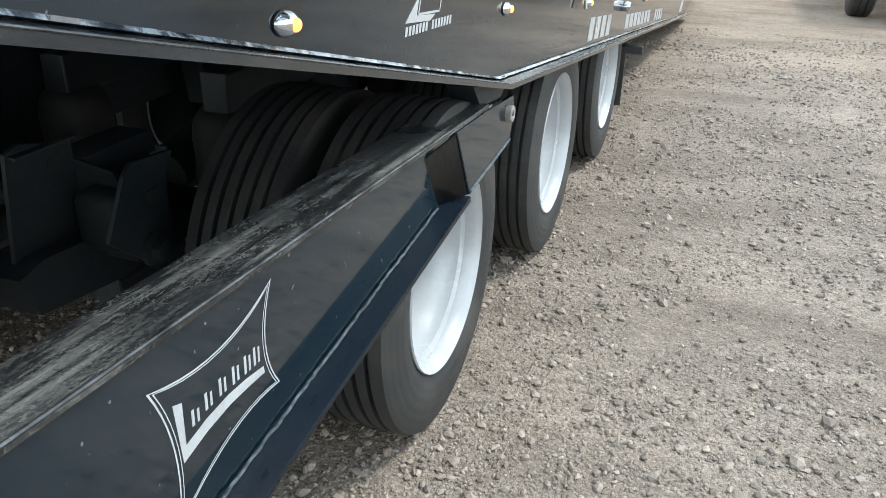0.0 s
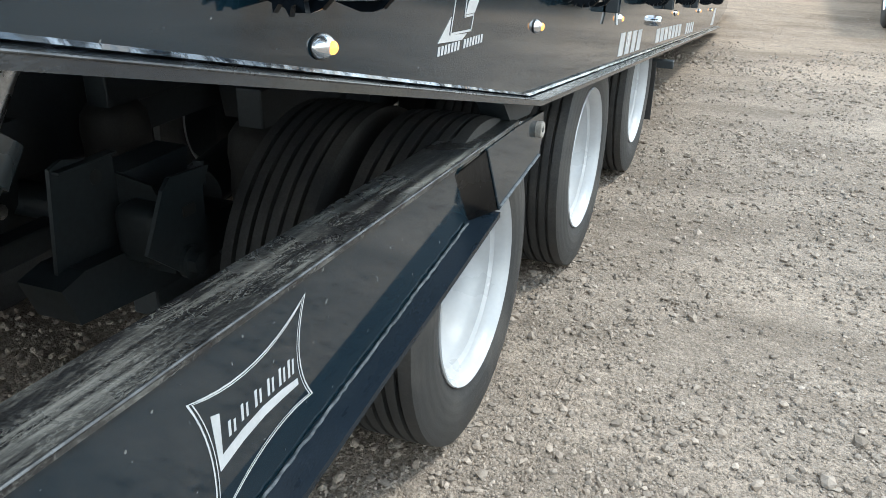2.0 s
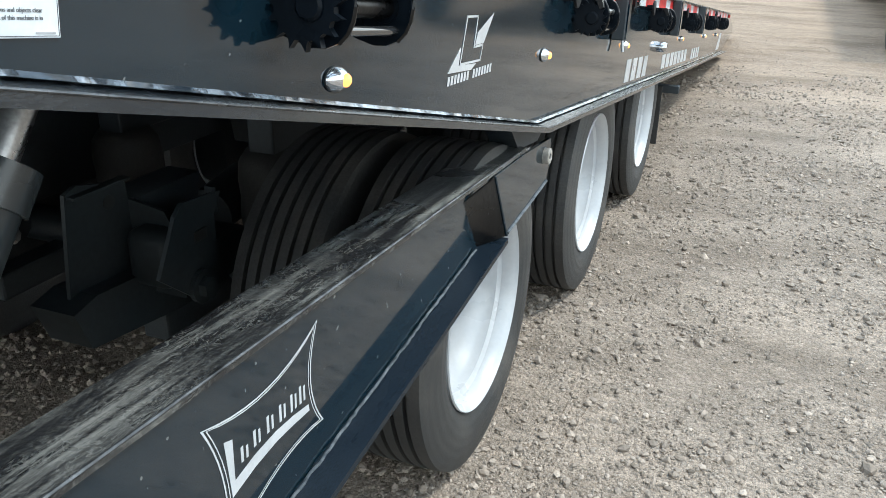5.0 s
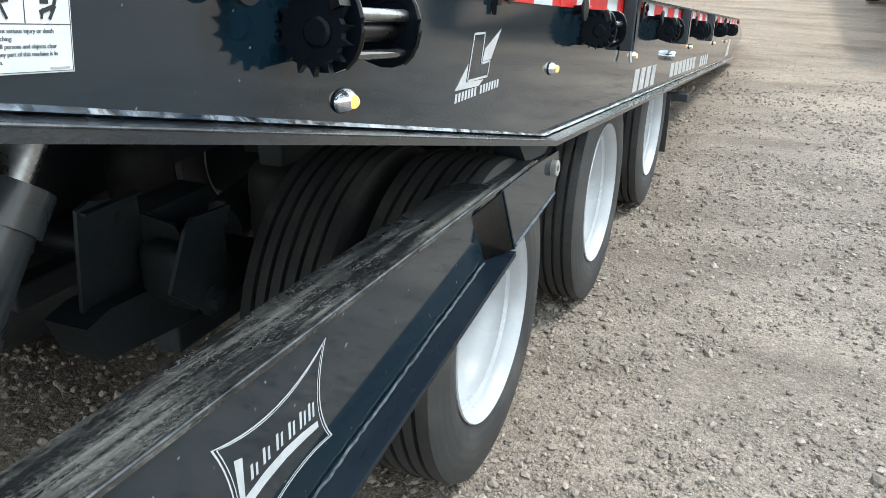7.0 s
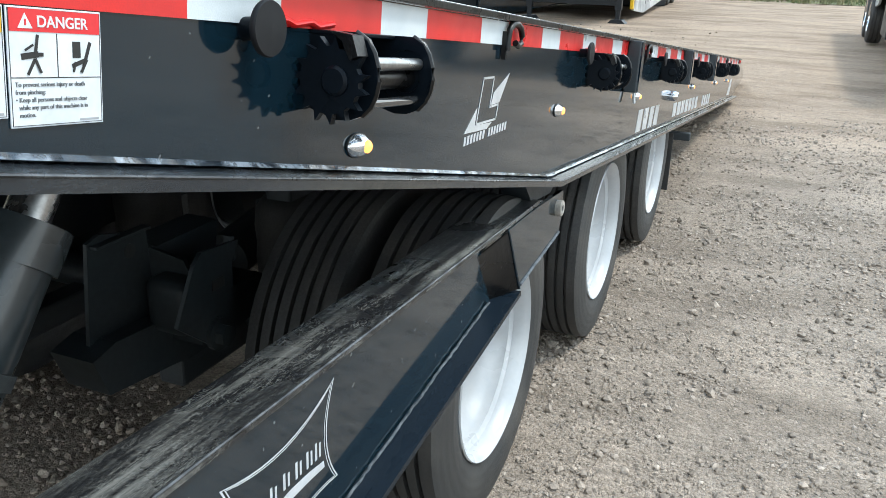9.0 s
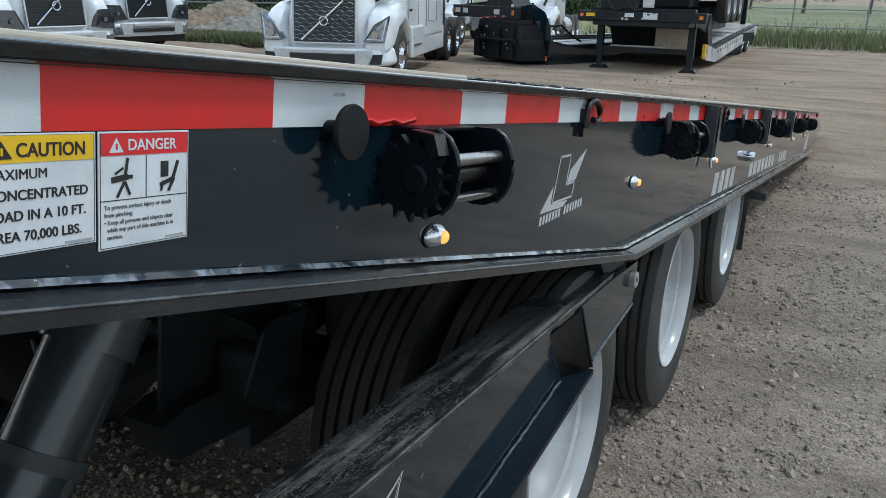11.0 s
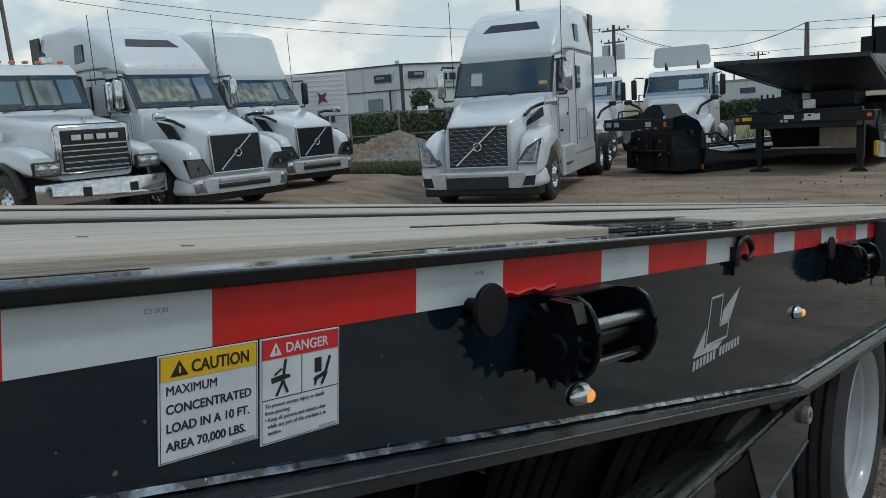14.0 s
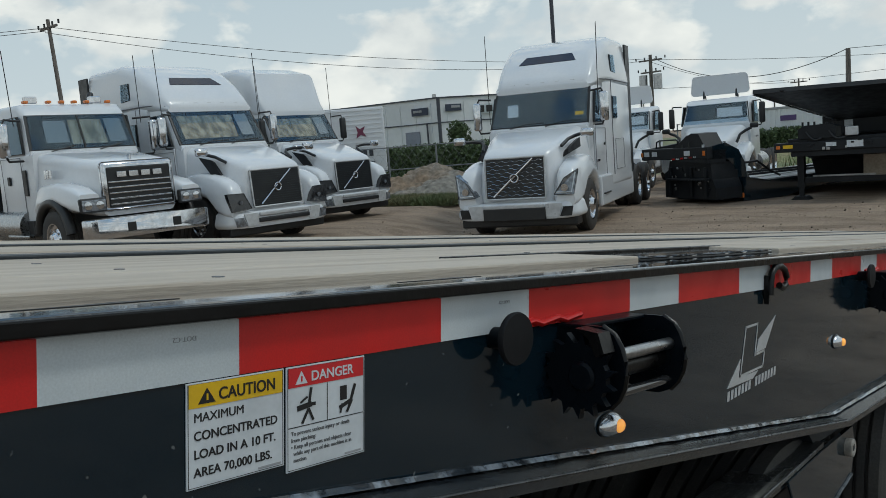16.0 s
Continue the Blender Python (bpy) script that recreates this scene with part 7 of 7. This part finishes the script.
    part("deck", new_prism([(0.4, 0.46), (8.5, 0.70), (8.5, 0.45), (0.4, 0.08)], -1.3, 1.3), M_LOT_BLACK, t)
    for k in range(3):
        x = -1.2 + 0.86 * k
        part("deck_board", new_panel([(x, 0.6, 0.475), (x + 0.62, 0.6, 0.475), (x + 0.62, 8.4, 0.705), (x, 8.4, 0.705)], 0.02), M_TRAILER_DECK, t)
    for x in (-0.46, 0.40):
        part("deck_rail", new_box((x, 4.4, 0.60), (0.05, 7.8, 0.06), 0.006, Matrix.Translation((0, 0, -0.015))), M_LOT_BLACK, t)
    part("side_plate", new_prism([(-0.1, 0.62), (0.9, 0.44), (3.2, 0.50), (3.2, 0.30), (1.1, 0.0), (-0.1, 0.0)], 1.30, 1.36), M_BLACK, t, "black side plate resting on the ground")
    hood = part("neck_hump", new_prism([(-0.10, 1.40), (0.70, 1.78), (0.98, 1.76), (1.28, 1.34), (1.28, 1.02), (-0.10, 1.10)], -1.12, -0.55, "y"), M_LOT_BLACK, t, "black sloped neck cover with a lamp strip")
    for k in range(6):
        part("lamp", new_box((-0.02 + 0.17 * k, -1.13, 1.15 + 0.008 * k), (0.13, 0.02, 0.055), 0.006), M_RED_LENS if k % 2 == 0 else M_TAPE_WHITE, hood)
    for x, z in ((0.35, 1.42), (0.62, 1.50)):
        part("cover_slot", new_box((x, -1.125, z), (0.05, 0.012, 0.16), 0.004), M_INK, hood)
    part("cover_tag", new_box((1.16, -1.13, 1.36), (0.09, 0.012, 0.26), 0.004), M_DECAL, hood)
    part("lower_body", new_prism([(-0.58, 0.14), (-0.58, 0.78), (-0.42, 0.86), (-0.35, 1.10), (1.26, 1.02), (1.30, 0.62), (1.42, 0.40), (1.42, 0.12)], -1.0, -0.20, "y"), M_LOT_BLACK, t, "dark lower neck body on the ground")
    for k in range(26):
        part("body_fitting", new_box((rng.uniform(-0.35, 1.2), -1.01, rng.uniform(0.3, 1.0)), (rng.uniform(0.02, 0.08), 0.03, rng.uniform(0.02, 0.09)), 0.005), M_STEEL if k % 2 else M_LOT_BLACK, t)
    for x in (-0.30, 0.55, 1.10):
        part("body_rib", new_box((x, -1.03, 0.55), (0.07, 0.08, 0.75), 0.01), M_LOT_BLACK, t)
    part("body_shelf", new_box((0.45, -1.08, 0.62), (1.55, 0.18, 0.05), 0.01), M_LOT_BLACK, t)
    part("corner_lamp", new_box((1.36, -0.15, 0.16), (0.10, 0.05, 0.12), 0.01), M_AMBER_DULL, t)
    part("ground_skid", new_box((0, 0.4, 0.03), (2.4, 1.2, 0.06)), M_LOT_BLACK, t)
    part("rear_bogie", new_box((0, 7.4, 0.25), (2.2, 1.4, 0.5), 0.03), M_LOT_BLACK, t)
    return t


def flatbed_trailer(m):
    """A low flatbed seen only by its wheels and underside; origin below its near front wheel."""
    t = thing("flatbed_trailer", m, "low black flatbed trailer parked on the gravel lot", "trailer", "other black trailers")
    part("deck", new_box((1.15, 4.6, 1.08), (2.5, 10.6, 0.16), 0.02), M_BLACK_FLAT, t)
    for x in (0.75, 1.55):
        part("frame_rail", new_box((x, 4.6, 0.86), (0.10, 10.2, 0.28), 0.01), M_BLACK_FLAT, t)
    for y in (0.0, 7.3, 8.45):
        for x in (0.0, 2.3):
            w = place(new("wheel", TRUCK_TYRE), t, pose(x, y, 0.5, 9 * y, 0, 0 if x > 1 else 180))
            place(new("rim", DRIVE_RIM), w)
        part("axle_tube", new_rod((0.1, y, 0.5), (2.2, y, 0.5), 0.07, 12), M_BLACK_FLAT, t)
    part("tool_box", new_box((0.22, 4.6, 0.62), (0.55, 1.1, 0.55), 0.03), M_PLASTIC, t)
    part("side_panel", new_prism([(5.9, 0.98), (9.2, 0.98), (9.2, 0.86), (6.9, 0.72), (6.2, 0.80)], -0.10, -0.06), M_SILVER, t, "pale panel over the rear wheels")


flatbed_trailer(stand(2.0, 11.05, 0))
gooseneck_trailer(stand(-4.62, 19.3, 0))
stacked_trailer(stand(-4.62, 19.6, 0))
neck_trailer(stand(-8.2, 20.3, -28))


# ---------------------------------------------------------------- distance: building, van trailer, poles, planting
def make_building():
    b = thing("warehouse", stand(-35.35, 41.0, 0), "pale grey metal-clad warehouse with dark trim and small signs", "building")
    H = 5.2
    dr, dl = Vector((0.46, 0.89, 0)), Vector((-0.99, -0.15, 0))
    nr, nl = Vector((0.89, -0.46, 0)), Vector((0.15, -0.99, 0))
    up = Vector((0, 0, 1))

    def slab(d, n, f0, f1, z0, z1, out, thick):
        return new_panel([d * f0 + n * out + up * z0, d * f1 + n * out + up * z0, d * f1 + n * out + up * z1, d * f0 + n * out + up * z1], thick if d is dr else -thick)
    for d, n, ln, count in ((dr, nr, 11.0, 9), (dl, nl, 20.0, 16)):
        wall = part("wall", slab(d, n, 0, ln, 0, H, 0, 0.2), M_SKIN, b, "ribbed pale cladding")
        for k in range(count):
            p = d * (ln * (k + 0.5) / count) + n * 0.02
            part("rib", new_rod((p.x, p.y, 0.1), (p.x, p.y, H - 0.3), 0.04, 6), M_SKIN, wall)
        part("parapet_trim", slab(d, n, 0, ln, H - 0.02, H + 0.07, 0.08, 0.3), M_TRIM, b)
        part("eave_line", slab(d, n, 0, ln, 3.55, 3.62, 0.07, 0.08), M_TRIM, b)
    part("corner_trim", new_rod((0, 0, 0), (0, 0, H), 0.12, 8), M_TRIM, b)
    for d, n, f0, f1, z0, z1 in ((dl, nl, 0.8, 2.1, 4.15, 4.65), (dr, nr, 0.45, 1.6, 4.3, 4.75)):
        o = part("sign", slab(d, n, f0, f1, z0, z1, 0.14, 0.08), M_BLUE, b, "dark blue sign with pale marks")
        for k in range(3):
            g0 = f0 + (f1 - f0) * (0.35 + 0.18 * k)
            part("sign_mark", slab(d, n, g0, g0 + 0.2, z0 + 0.2, z0 + 0.36, 0.19, 0.03), M_GREY_INK, o)
    o = part("name_sign", slab(dr, nr, 2.6, 6.0, 4.0, 4.65, 0.14, 0.08), M_TAPE_WHITE, b, "white sign with dark block shapes")
    for k in range(5):
        part("sign_block", slab(dr, nr, 2.8 + 0.62 * k, 3.25 + 0.62 * k, 4.1, 4.55, 0.19, 0.03), M_INK, o)
    part("door", slab(dl, nl, 1.6, 2.75, 0, 3.1, 0.10, 0.08), M_DOOR, b, "grey roller door")
    part("downpipe", new_rod((dl.x * 0.9 + nl.x * 0.15, dl.y * 0.9 + nl.y * 0.15, 0), (dl.x * 0.9 + nl.x * 0.15, dl.y * 0.9 + nl.y * 0.15, 3.6), 0.06, 8), M_TRIM, b)
    part("roof_vent", new_rod((-1.0, 0.8, H - 0.2), (-1.0, 0.8, H + 0.35), 0.15, 10), M_STEEL, b)
    return b


def make_van_trailer():
    v = thing("van_trailer", stand(-28.4, 21.3, -45.5), "white ribbed van trailer with dark printed name, parked beyond trucks", "trailer")
    body = part("body", new_box((0, -1.3, 2.45), (2.6, 13.0, 2.75), 0.04), M_TRUCK, v)
    for k in range(14):
        part("side_rib", new_box((1.31, -1.3, 1.25 + 0.19 * k), (0.02, 12.8, 0.03)), M_TRUCK, body)
        part("end_rib", new_box((0, 5.21, 1.25 + 0.19 * k), (2.5, 0.02, 0.03)), M_TRUCK, body)
    em = new_prism([(4.0, 3.1), (4.17, 2.95), (4.40, 3.06), (4.30, 2.84), (4.42, 2.62), (4.20, 2.70), (4.0, 2.58), (4.07, 2.82)], 1.325, 1.335)
    part("star_print", em, M_MAGENTA, body, "dark maroon star shape")
    for k in range(8):
        part("name_bar", new_box((1.33, 2.75 + 0.26 * k, 1.95), (0.01, 0.17, 0.30)), M_TRIM, body)
    part("small_line", new_box((1.33, 3.7, 1.55), (0.01, 2.0, 0.06)), M_TRIM, body)
    for y in (2.6, 3.9, -6.0):
        for x in (-1.05, 1.05):
            w = place(new("wheel", TRUCK_TYRE), v, pose(x, y, 0.5, 0, 0, 0 if x > 0 else 180))
            place(new("rim", DRIVE_RIM), w)
    part("underframe", new_box((0, -1.3, 0.98), (1.4, 12.5, 0.2)), M_BLACK_FLAT, v)


def make_container():
    c = thing("storage_container", stand(-12.9, 42.6, 6), "pale grey ribbed storage container behind the fence", "container")
    body = part("body", new_box((0, 0, 1.36), (6.0, 2.4, 2.5), 0.04), M_SKIN, c)
    for k in range(24):
        part("rib", new_box((-2.86 + 0.25 * k, -1.215, 1.36), (0.10, 0.04, 2.3), 0.01), M_SKIN, body)
    part("top_rail", new_box((0, -1.22, 2.56), (6.0, 0.06, 0.12), 0.01), M_GREY_INK, body)
    part("label_patch", new_box((-0.2, -1.245, 2.05), (0.75, 0.012, 0.26)), M_PURPLE, body, "small dark purple patch")
    for x in (-2.6, 2.6):
        part("support_block", new_box((x, 0, 0.06), (0.4, 2.2, 0.2), 0.01), M_POLE, c)


def utility_pole(x, y, h, lean=0.0, arms=1, drums=0, r=0.14):
    z = ground_z(x, y)
    p = thing("utility_pole", pose(x, y, z), "weathered wooden utility pole", "pole", "utility poles")
    part("shaft", new_rod((0, 0, -0.2), (lean, 0, h), r, 12, r * 0.65), M_POLE, p, smooth=50)
    for k in range(arms):
        zz = h - 0.35 - 0.75 * k
        part("crossarm", new_box((lean, 0, zz), (1.6 - 0.2 * k, 0.09, 0.10), 0.01), M_POLE, p)
        for q in (-1.0, -0.4, 0.4, 1.0):
            part("insulator", new_rod((lean + q * (1 - 0.12 * k), 0, zz + 0.05), (lean + q * (1 - 0.12 * k), 0, zz + 0.22), 0.045, 8), M_PLASTIC, p)
    for s in (-1, 1)[:drums]:
        part("transformer", new_rod((lean + s * 0.5, -0.1, h - 2.2), (lean + s * 0.5, -0.1, h - 1.25), 0.27, 16), M_STEEL, p, "grey transformer can")


def wire(a, b, sag, r=0.013):
    a, b = Vector(a), Vector(b)
    pts = []
    for k in range(25):
        t = k / 24
        p = a.lerp(b, t)
        p.z -= sag * 4 * t * (1 - t)
        pts.append(p)
    single("overhead_cable", tube(bmesh.new(), pts, r, 5), M_WIRE, "thin black overhead cable strung between poles", "cable", "overhead cables")


def leaf_mass(name, centres, count, size, seed, mat=M_LEAF):
    """Many small crossed leaves round a set of (centre, radii) clumps."""
    rng = np.random.default_rng(seed)
    verts, faces = [], []
    for k in range(count):
        (cx, cy, cz), (rx, ry, rz) = centres[k % len(centres)]
        v = rng.normal(size=3)
        v = v / np.linalg.norm(v) * rng.random() ** 0.4
        c = np.array([cx + v[0] * rx, cy + v[1] * ry, cz + v[2] * rz])
        a, b = rng.normal(size=3), rng.normal(size=3)
        a, b = a / np.linalg.norm(a) * size * (0.6 + 0.8 * rng.random()), b / np.linalg.norm(b) * size * (0.4 + 0.5 * rng.random())
        i = len(verts)
        verts += [tuple(c - a), tuple(c + b), tuple(c + a), tuple(c - b)]
        faces.append((i, i + 1, i + 2, i + 3))
    me = bpy.data.meshes.new(name)
    me.from_pydata(verts, [], faces)
    me.materials.append(mat)
    return me


def make_tree(x, y, h, spread, seed):
    rng = random.Random(seed)
    t = thing("tree", pose(x, y, ground_z(x, y) - 0.1), "leafy green tree with uneven crown", "tree", "trees at the lot's edge")
    trunk = bmesh.new()
    rod(trunk, (0, 0, 0), (0.1, 0, h * 0.45), 0.045 * h, 8, 0.025 * h)
    clumps = []
    for k in range(9):
        a, z = rng.uniform(0, 6.28), h * rng.uniform(0.42, 0.95)
        d = spread * rng.uniform(0.15, 0.75) * (1.15 - z / h)
        end = (d * math.cos(a) * 1.4, d * math.sin(a) * 1.4, z)
        rod(trunk, (0.08, 0, h * 0.4), end, 0.018 * h, 6, 0.006 * h)
        clumps.append((end, (spread * rng.uniform(0.3, 0.5), spread * rng.uniform(0.3, 0.5), h * rng.uniform(0.10, 0.18))))
    part("trunk", trunk, M_BARK, t)
    me = leaf_mass("crown", clumps, 3000, 0.012 * h + 0.045, seed)
    place(new("crown", me), t)


def grass_patch(name, spots, count, height, seed, label):
    rng = np.random.default_rng(seed)
    verts, faces = [], []
    for k in range(count):
        x0, x1, y0, y1 = spots[k % len(spots)]
        x, y = x0 + (x1 - x0) * rng.random(), y0 + (y1 - y0) * rng.random()
        z, h, a, w = ground_z(x, y), height * (0.4 + 0.9 * rng.random()), rng.random() * 6.28, 0.014 + 0.02 * rng.random()
        lx, ly = rng.normal() * 0.15, rng.normal() * 0.15
        i = len(verts)
        verts += [(x - w * math.cos(a), y - w * math.sin(a), z), (x + w * math.cos(a), y + w * math.sin(a), z), (x + lx, y + ly, z + h)]
        faces.append((i, i + 1, i + 2))
    me = bpy.data.meshes.new(name)
    me.from_pydata(verts, [], faces)
    me.materials.append(M_GRASS)
    tagged(new(name, me), label, "grass", kind="stuff")


def make_heap():
    bm = bmesh.new()
    bmesh.ops.create_grid(bm, x_segments=110, y_segments=70, size=1)
    for v in bm.verts:
        x, y = v.co.x, v.co.y
        d = math.hypot(x, y)
        h = max(0, 1 - d) ** 0.8 * (0.9 + 0.5 * noise.noise(Vector((x * 2, y * 2, 3)))) + (1 - min(1, d)) * (0.20 * noise.noise(Vector((x * 8, y * 8, 1))) + 0.12 * noise.noise(Vector((x * 19, y * 15, 6))))
        v.co = Vector((x * 3.9, y * 2.1, 1.30 * h - 0.1 * smooth01(d)))
    single("dirt_mound", bm, M_DIRT, "low heap of brown dirt and rubble in weeds", "dirt heap", smooth=60, m=pose(-18.0, 19.8, -0.12, 0, 0, 40))


def make_mound():
    """A strip of rough grass that rises behind the lot."""
    bm = bmesh.new()
    bmesh.ops.create_grid(bm, x_segments=60, y_segments=14, size=1)
    for v in bm.verts:
        x, y = v.co.x, v.co.y
        v.co = Vector((x * 24, y * 5, 0.75 * (1 - y * y) * (0.8 + 0.4 * noise.noise(Vector((x * 6, y * 2, 2))))))
    single("grass_bank", bm, M_GRASS, "low bank of rough dry grass along the lot", "grass", kind="structure", smooth=60, m=pose(-26.5, 29.0, -0.25, 0, 0, 47))


def make_field():
    bm = bmesh.new()
    bmesh.ops.create_grid(bm, x_segments=80, y_segments=30, size=1)
    for v in bm.verts:
        x, y = v.co.x * 60 - 20, 31.5 + (v.co.y + 1) * 60 + 1.2 * noise.noise(Vector((v.co.x * 20, 0, 5))) * (1 if v.co.y < -0.98 else 0)
        v.co = Vector((x, y, 0.03 + 0.35 * smooth01((y - 33) / 25) + 0.05 * noise.noise(Vector((x, y, 0)))))
    single("grass_field", bm, M_GRASS, "rough dry grass field beyond the gravel", "grass", kind="structure", smooth=60, m=pose(0, 0, -0.23))


def make_fence(a, b, h, n):
    a, b = Vector(a), Vector(b)
    f = thing("chain_link_fence", Matrix.Identity(4), "galvanised chain-link fence on thin posts at the lot's edge", "fence")
    for k in range(n + 1):
        p = a.lerp(b, k / n)
        part("post", new_rod((p.x, p.y, -0.3), (p.x, p.y, h), 0.04, 8), M_FENCE, f)
    for z in (h - 0.02, h * 0.5, 0.15):
        part("rail", new_rod((a.x, a.y, z), (b.x, b.y, z), 0.025, 6), M_FENCE, f)
    mesh = bmesh.new()
    ln = (b - a).length
    steps = int(ln / 0.35)
    for k in range(steps):
        p, q = a.lerp(b, k / steps), a.lerp(b, min(1, (k + 4) / steps))
        rod(mesh, (p.x, p.y, 0), (q.x, q.y, h), 0.004, 3)
        rod(mesh, (q.x, q.y, 0), (p.x, p.y, h), 0.004, 3)
    part("wire_mesh", mesh, M_FENCE, f)


make_building()
make_van_trailer()
make_container()
make_heap()
make_mound()
make_field()
hedge_c = [((-33.5 + 0.205 * k + 0.3 * (i - 1), 28.8 + 0.18 * k - 0.3 * (i - 1), 0.35 + 0.42 * j), (0.42, 0.42, 0.40)) for k in range(64) for i in range(3) for j in range(4)]
tagged(new("hedge", leaf_mass("hedge", hedge_c, 56000, 0.085, 21)), "clipped dark green hedge before the warehouse", "hedge")
make_tree(-28.2, 34.4, 3.2, 1.2, 3)
shrub_c = [((-16.0 + 0.42 * k, 41.0 + 0.12 * (k % 3), 0.25 + 0.42 * j), (0.50, 0.42, 0.36)) for k in range(10) for j in range(3 - (k % 4 == 1))]
tagged(new("shrubs", leaf_mass("shrubs", shrub_c, 9000, 0.10, 33)), "dark green shrubs along the chain-link fence", "shrubs")
for k, (x, y, h, s) in enumerate(((-6, 78, 4.4, 4), (-1, 82, 4.2, 4), (4, 76, 4.8, 5), (12, 84, 5.5, 5), (-12, 90, 4.0, 4), (20, 80, 6, 6), (29, 86, 6, 6), (8, 92, 6, 6), (16, 72, 5, 5), (25, 74, 6, 5))):
    make_tree(x, y, h, s, 40 + k)
grass_patch("weeds", [(-24, -16.5, 17.5, 23), (-30, -20, 23, 30), (-22, -17, 16.5, 20), (-18.5, -14.2, 16.6, 18.6)], 42000, 0.22, 5, "patchy green and dry weeds round the dirt heap")
grass_patch("field_grass", [(-8, 16, 31.5, 40), (-20, 30, 34, 60)], 22000, 0.45, 6, "tall dry grass at the edge of the field")
make_fence((-20.5, 26.5, 0), (-34.0, 14.5, 0), 1.9, 9)
make_fence((-20, 44, 0), (26, 44, 0), 2.0, 14)
utility_pole(-35.6, 16.27, 8.85, -0.7, 1, 0, 0.12)
utility_pole(-23.75, 48.6, 6.75, 0.0, 2, 2, 0.16)
utility_pole(-10.6, 42.9, 5.15, 0.0, 0, 0, 0.17)
utility_pole(-25.6, 83.7, 5.9, 0.0, 2, 0, 0.12)
utility_pole(-31.6, 94.4, 5.3, 0.0, 1, 0, 0.12)
single("lamp_post", new_rod((0, 0, 0), (0, 0, 10.0), 0.075, 12), M_TRIM, "slim dark steel lamp post behind a truck", "lamp post", m=pose(-16.65, 26.3, -0.2))
wire((-35.9, 16.27, 8.25), (-23.75, 48.6, 6.3), 0.7)
wire((-36.7, 16.27, 8.15), (-24.3, 48.6, 6.2), 1.0)
wire((-35.8, 16.27, 8.25), (-50, 2, 9.0), 0.4)
wire((-36.6, 16.27, 8.2), (-51, 2, 8.9), 0.4)
wire((-23.5, 48.6, 6.3), (-10.6, 42.9, 4.95), 1.3, 0.02)
wire((-24.2, 48.6, 6.3), (-25.6, 83.7, 5.5), 0.8)
wire((-23.2, 48.6, 6.2), (14, 60, 6.0), 1.2)
wire((-10.6, 42.9, 4.95), (30, 50, 6.6), 0.8)
wire((-23.75, 48.6, 4.4), (-6, 62, 5.0), 0.4)
pick = thing("pickup_truck", pose(9.5, 66, 0.1, 0, 0, 90), "small white pickup truck far off beyond the field", "truck")
part("body", new_loft([(-2.4, 0.9, 0.85, 0.5, 1.0, 0.1), (2.6, 0.9, 0.85, 0.5, 1.05, 0.1)]), M_TRUCK, pick)
part("cabin", new_loft([(-1.1, 0.8, 0.7, 1.0, 1.1, 0.05), (-0.5, 0.8, 0.65, 1.0, 1.7, 0.1), (0.7, 0.8, 0.65, 1.0, 1.7, 0.1), (1.0, 0.8, 0.75, 1.0, 1.1, 0.05)]), M_PLASTIC, pick)
for px in (-0.75, 0.75):
    for py in (-1.6, 1.7):
        part("wheel", new_rod((px - 0.12, py, 0.38), (px + 0.12, py, 0.38), 0.38, 20), M_RUBBER, pick)
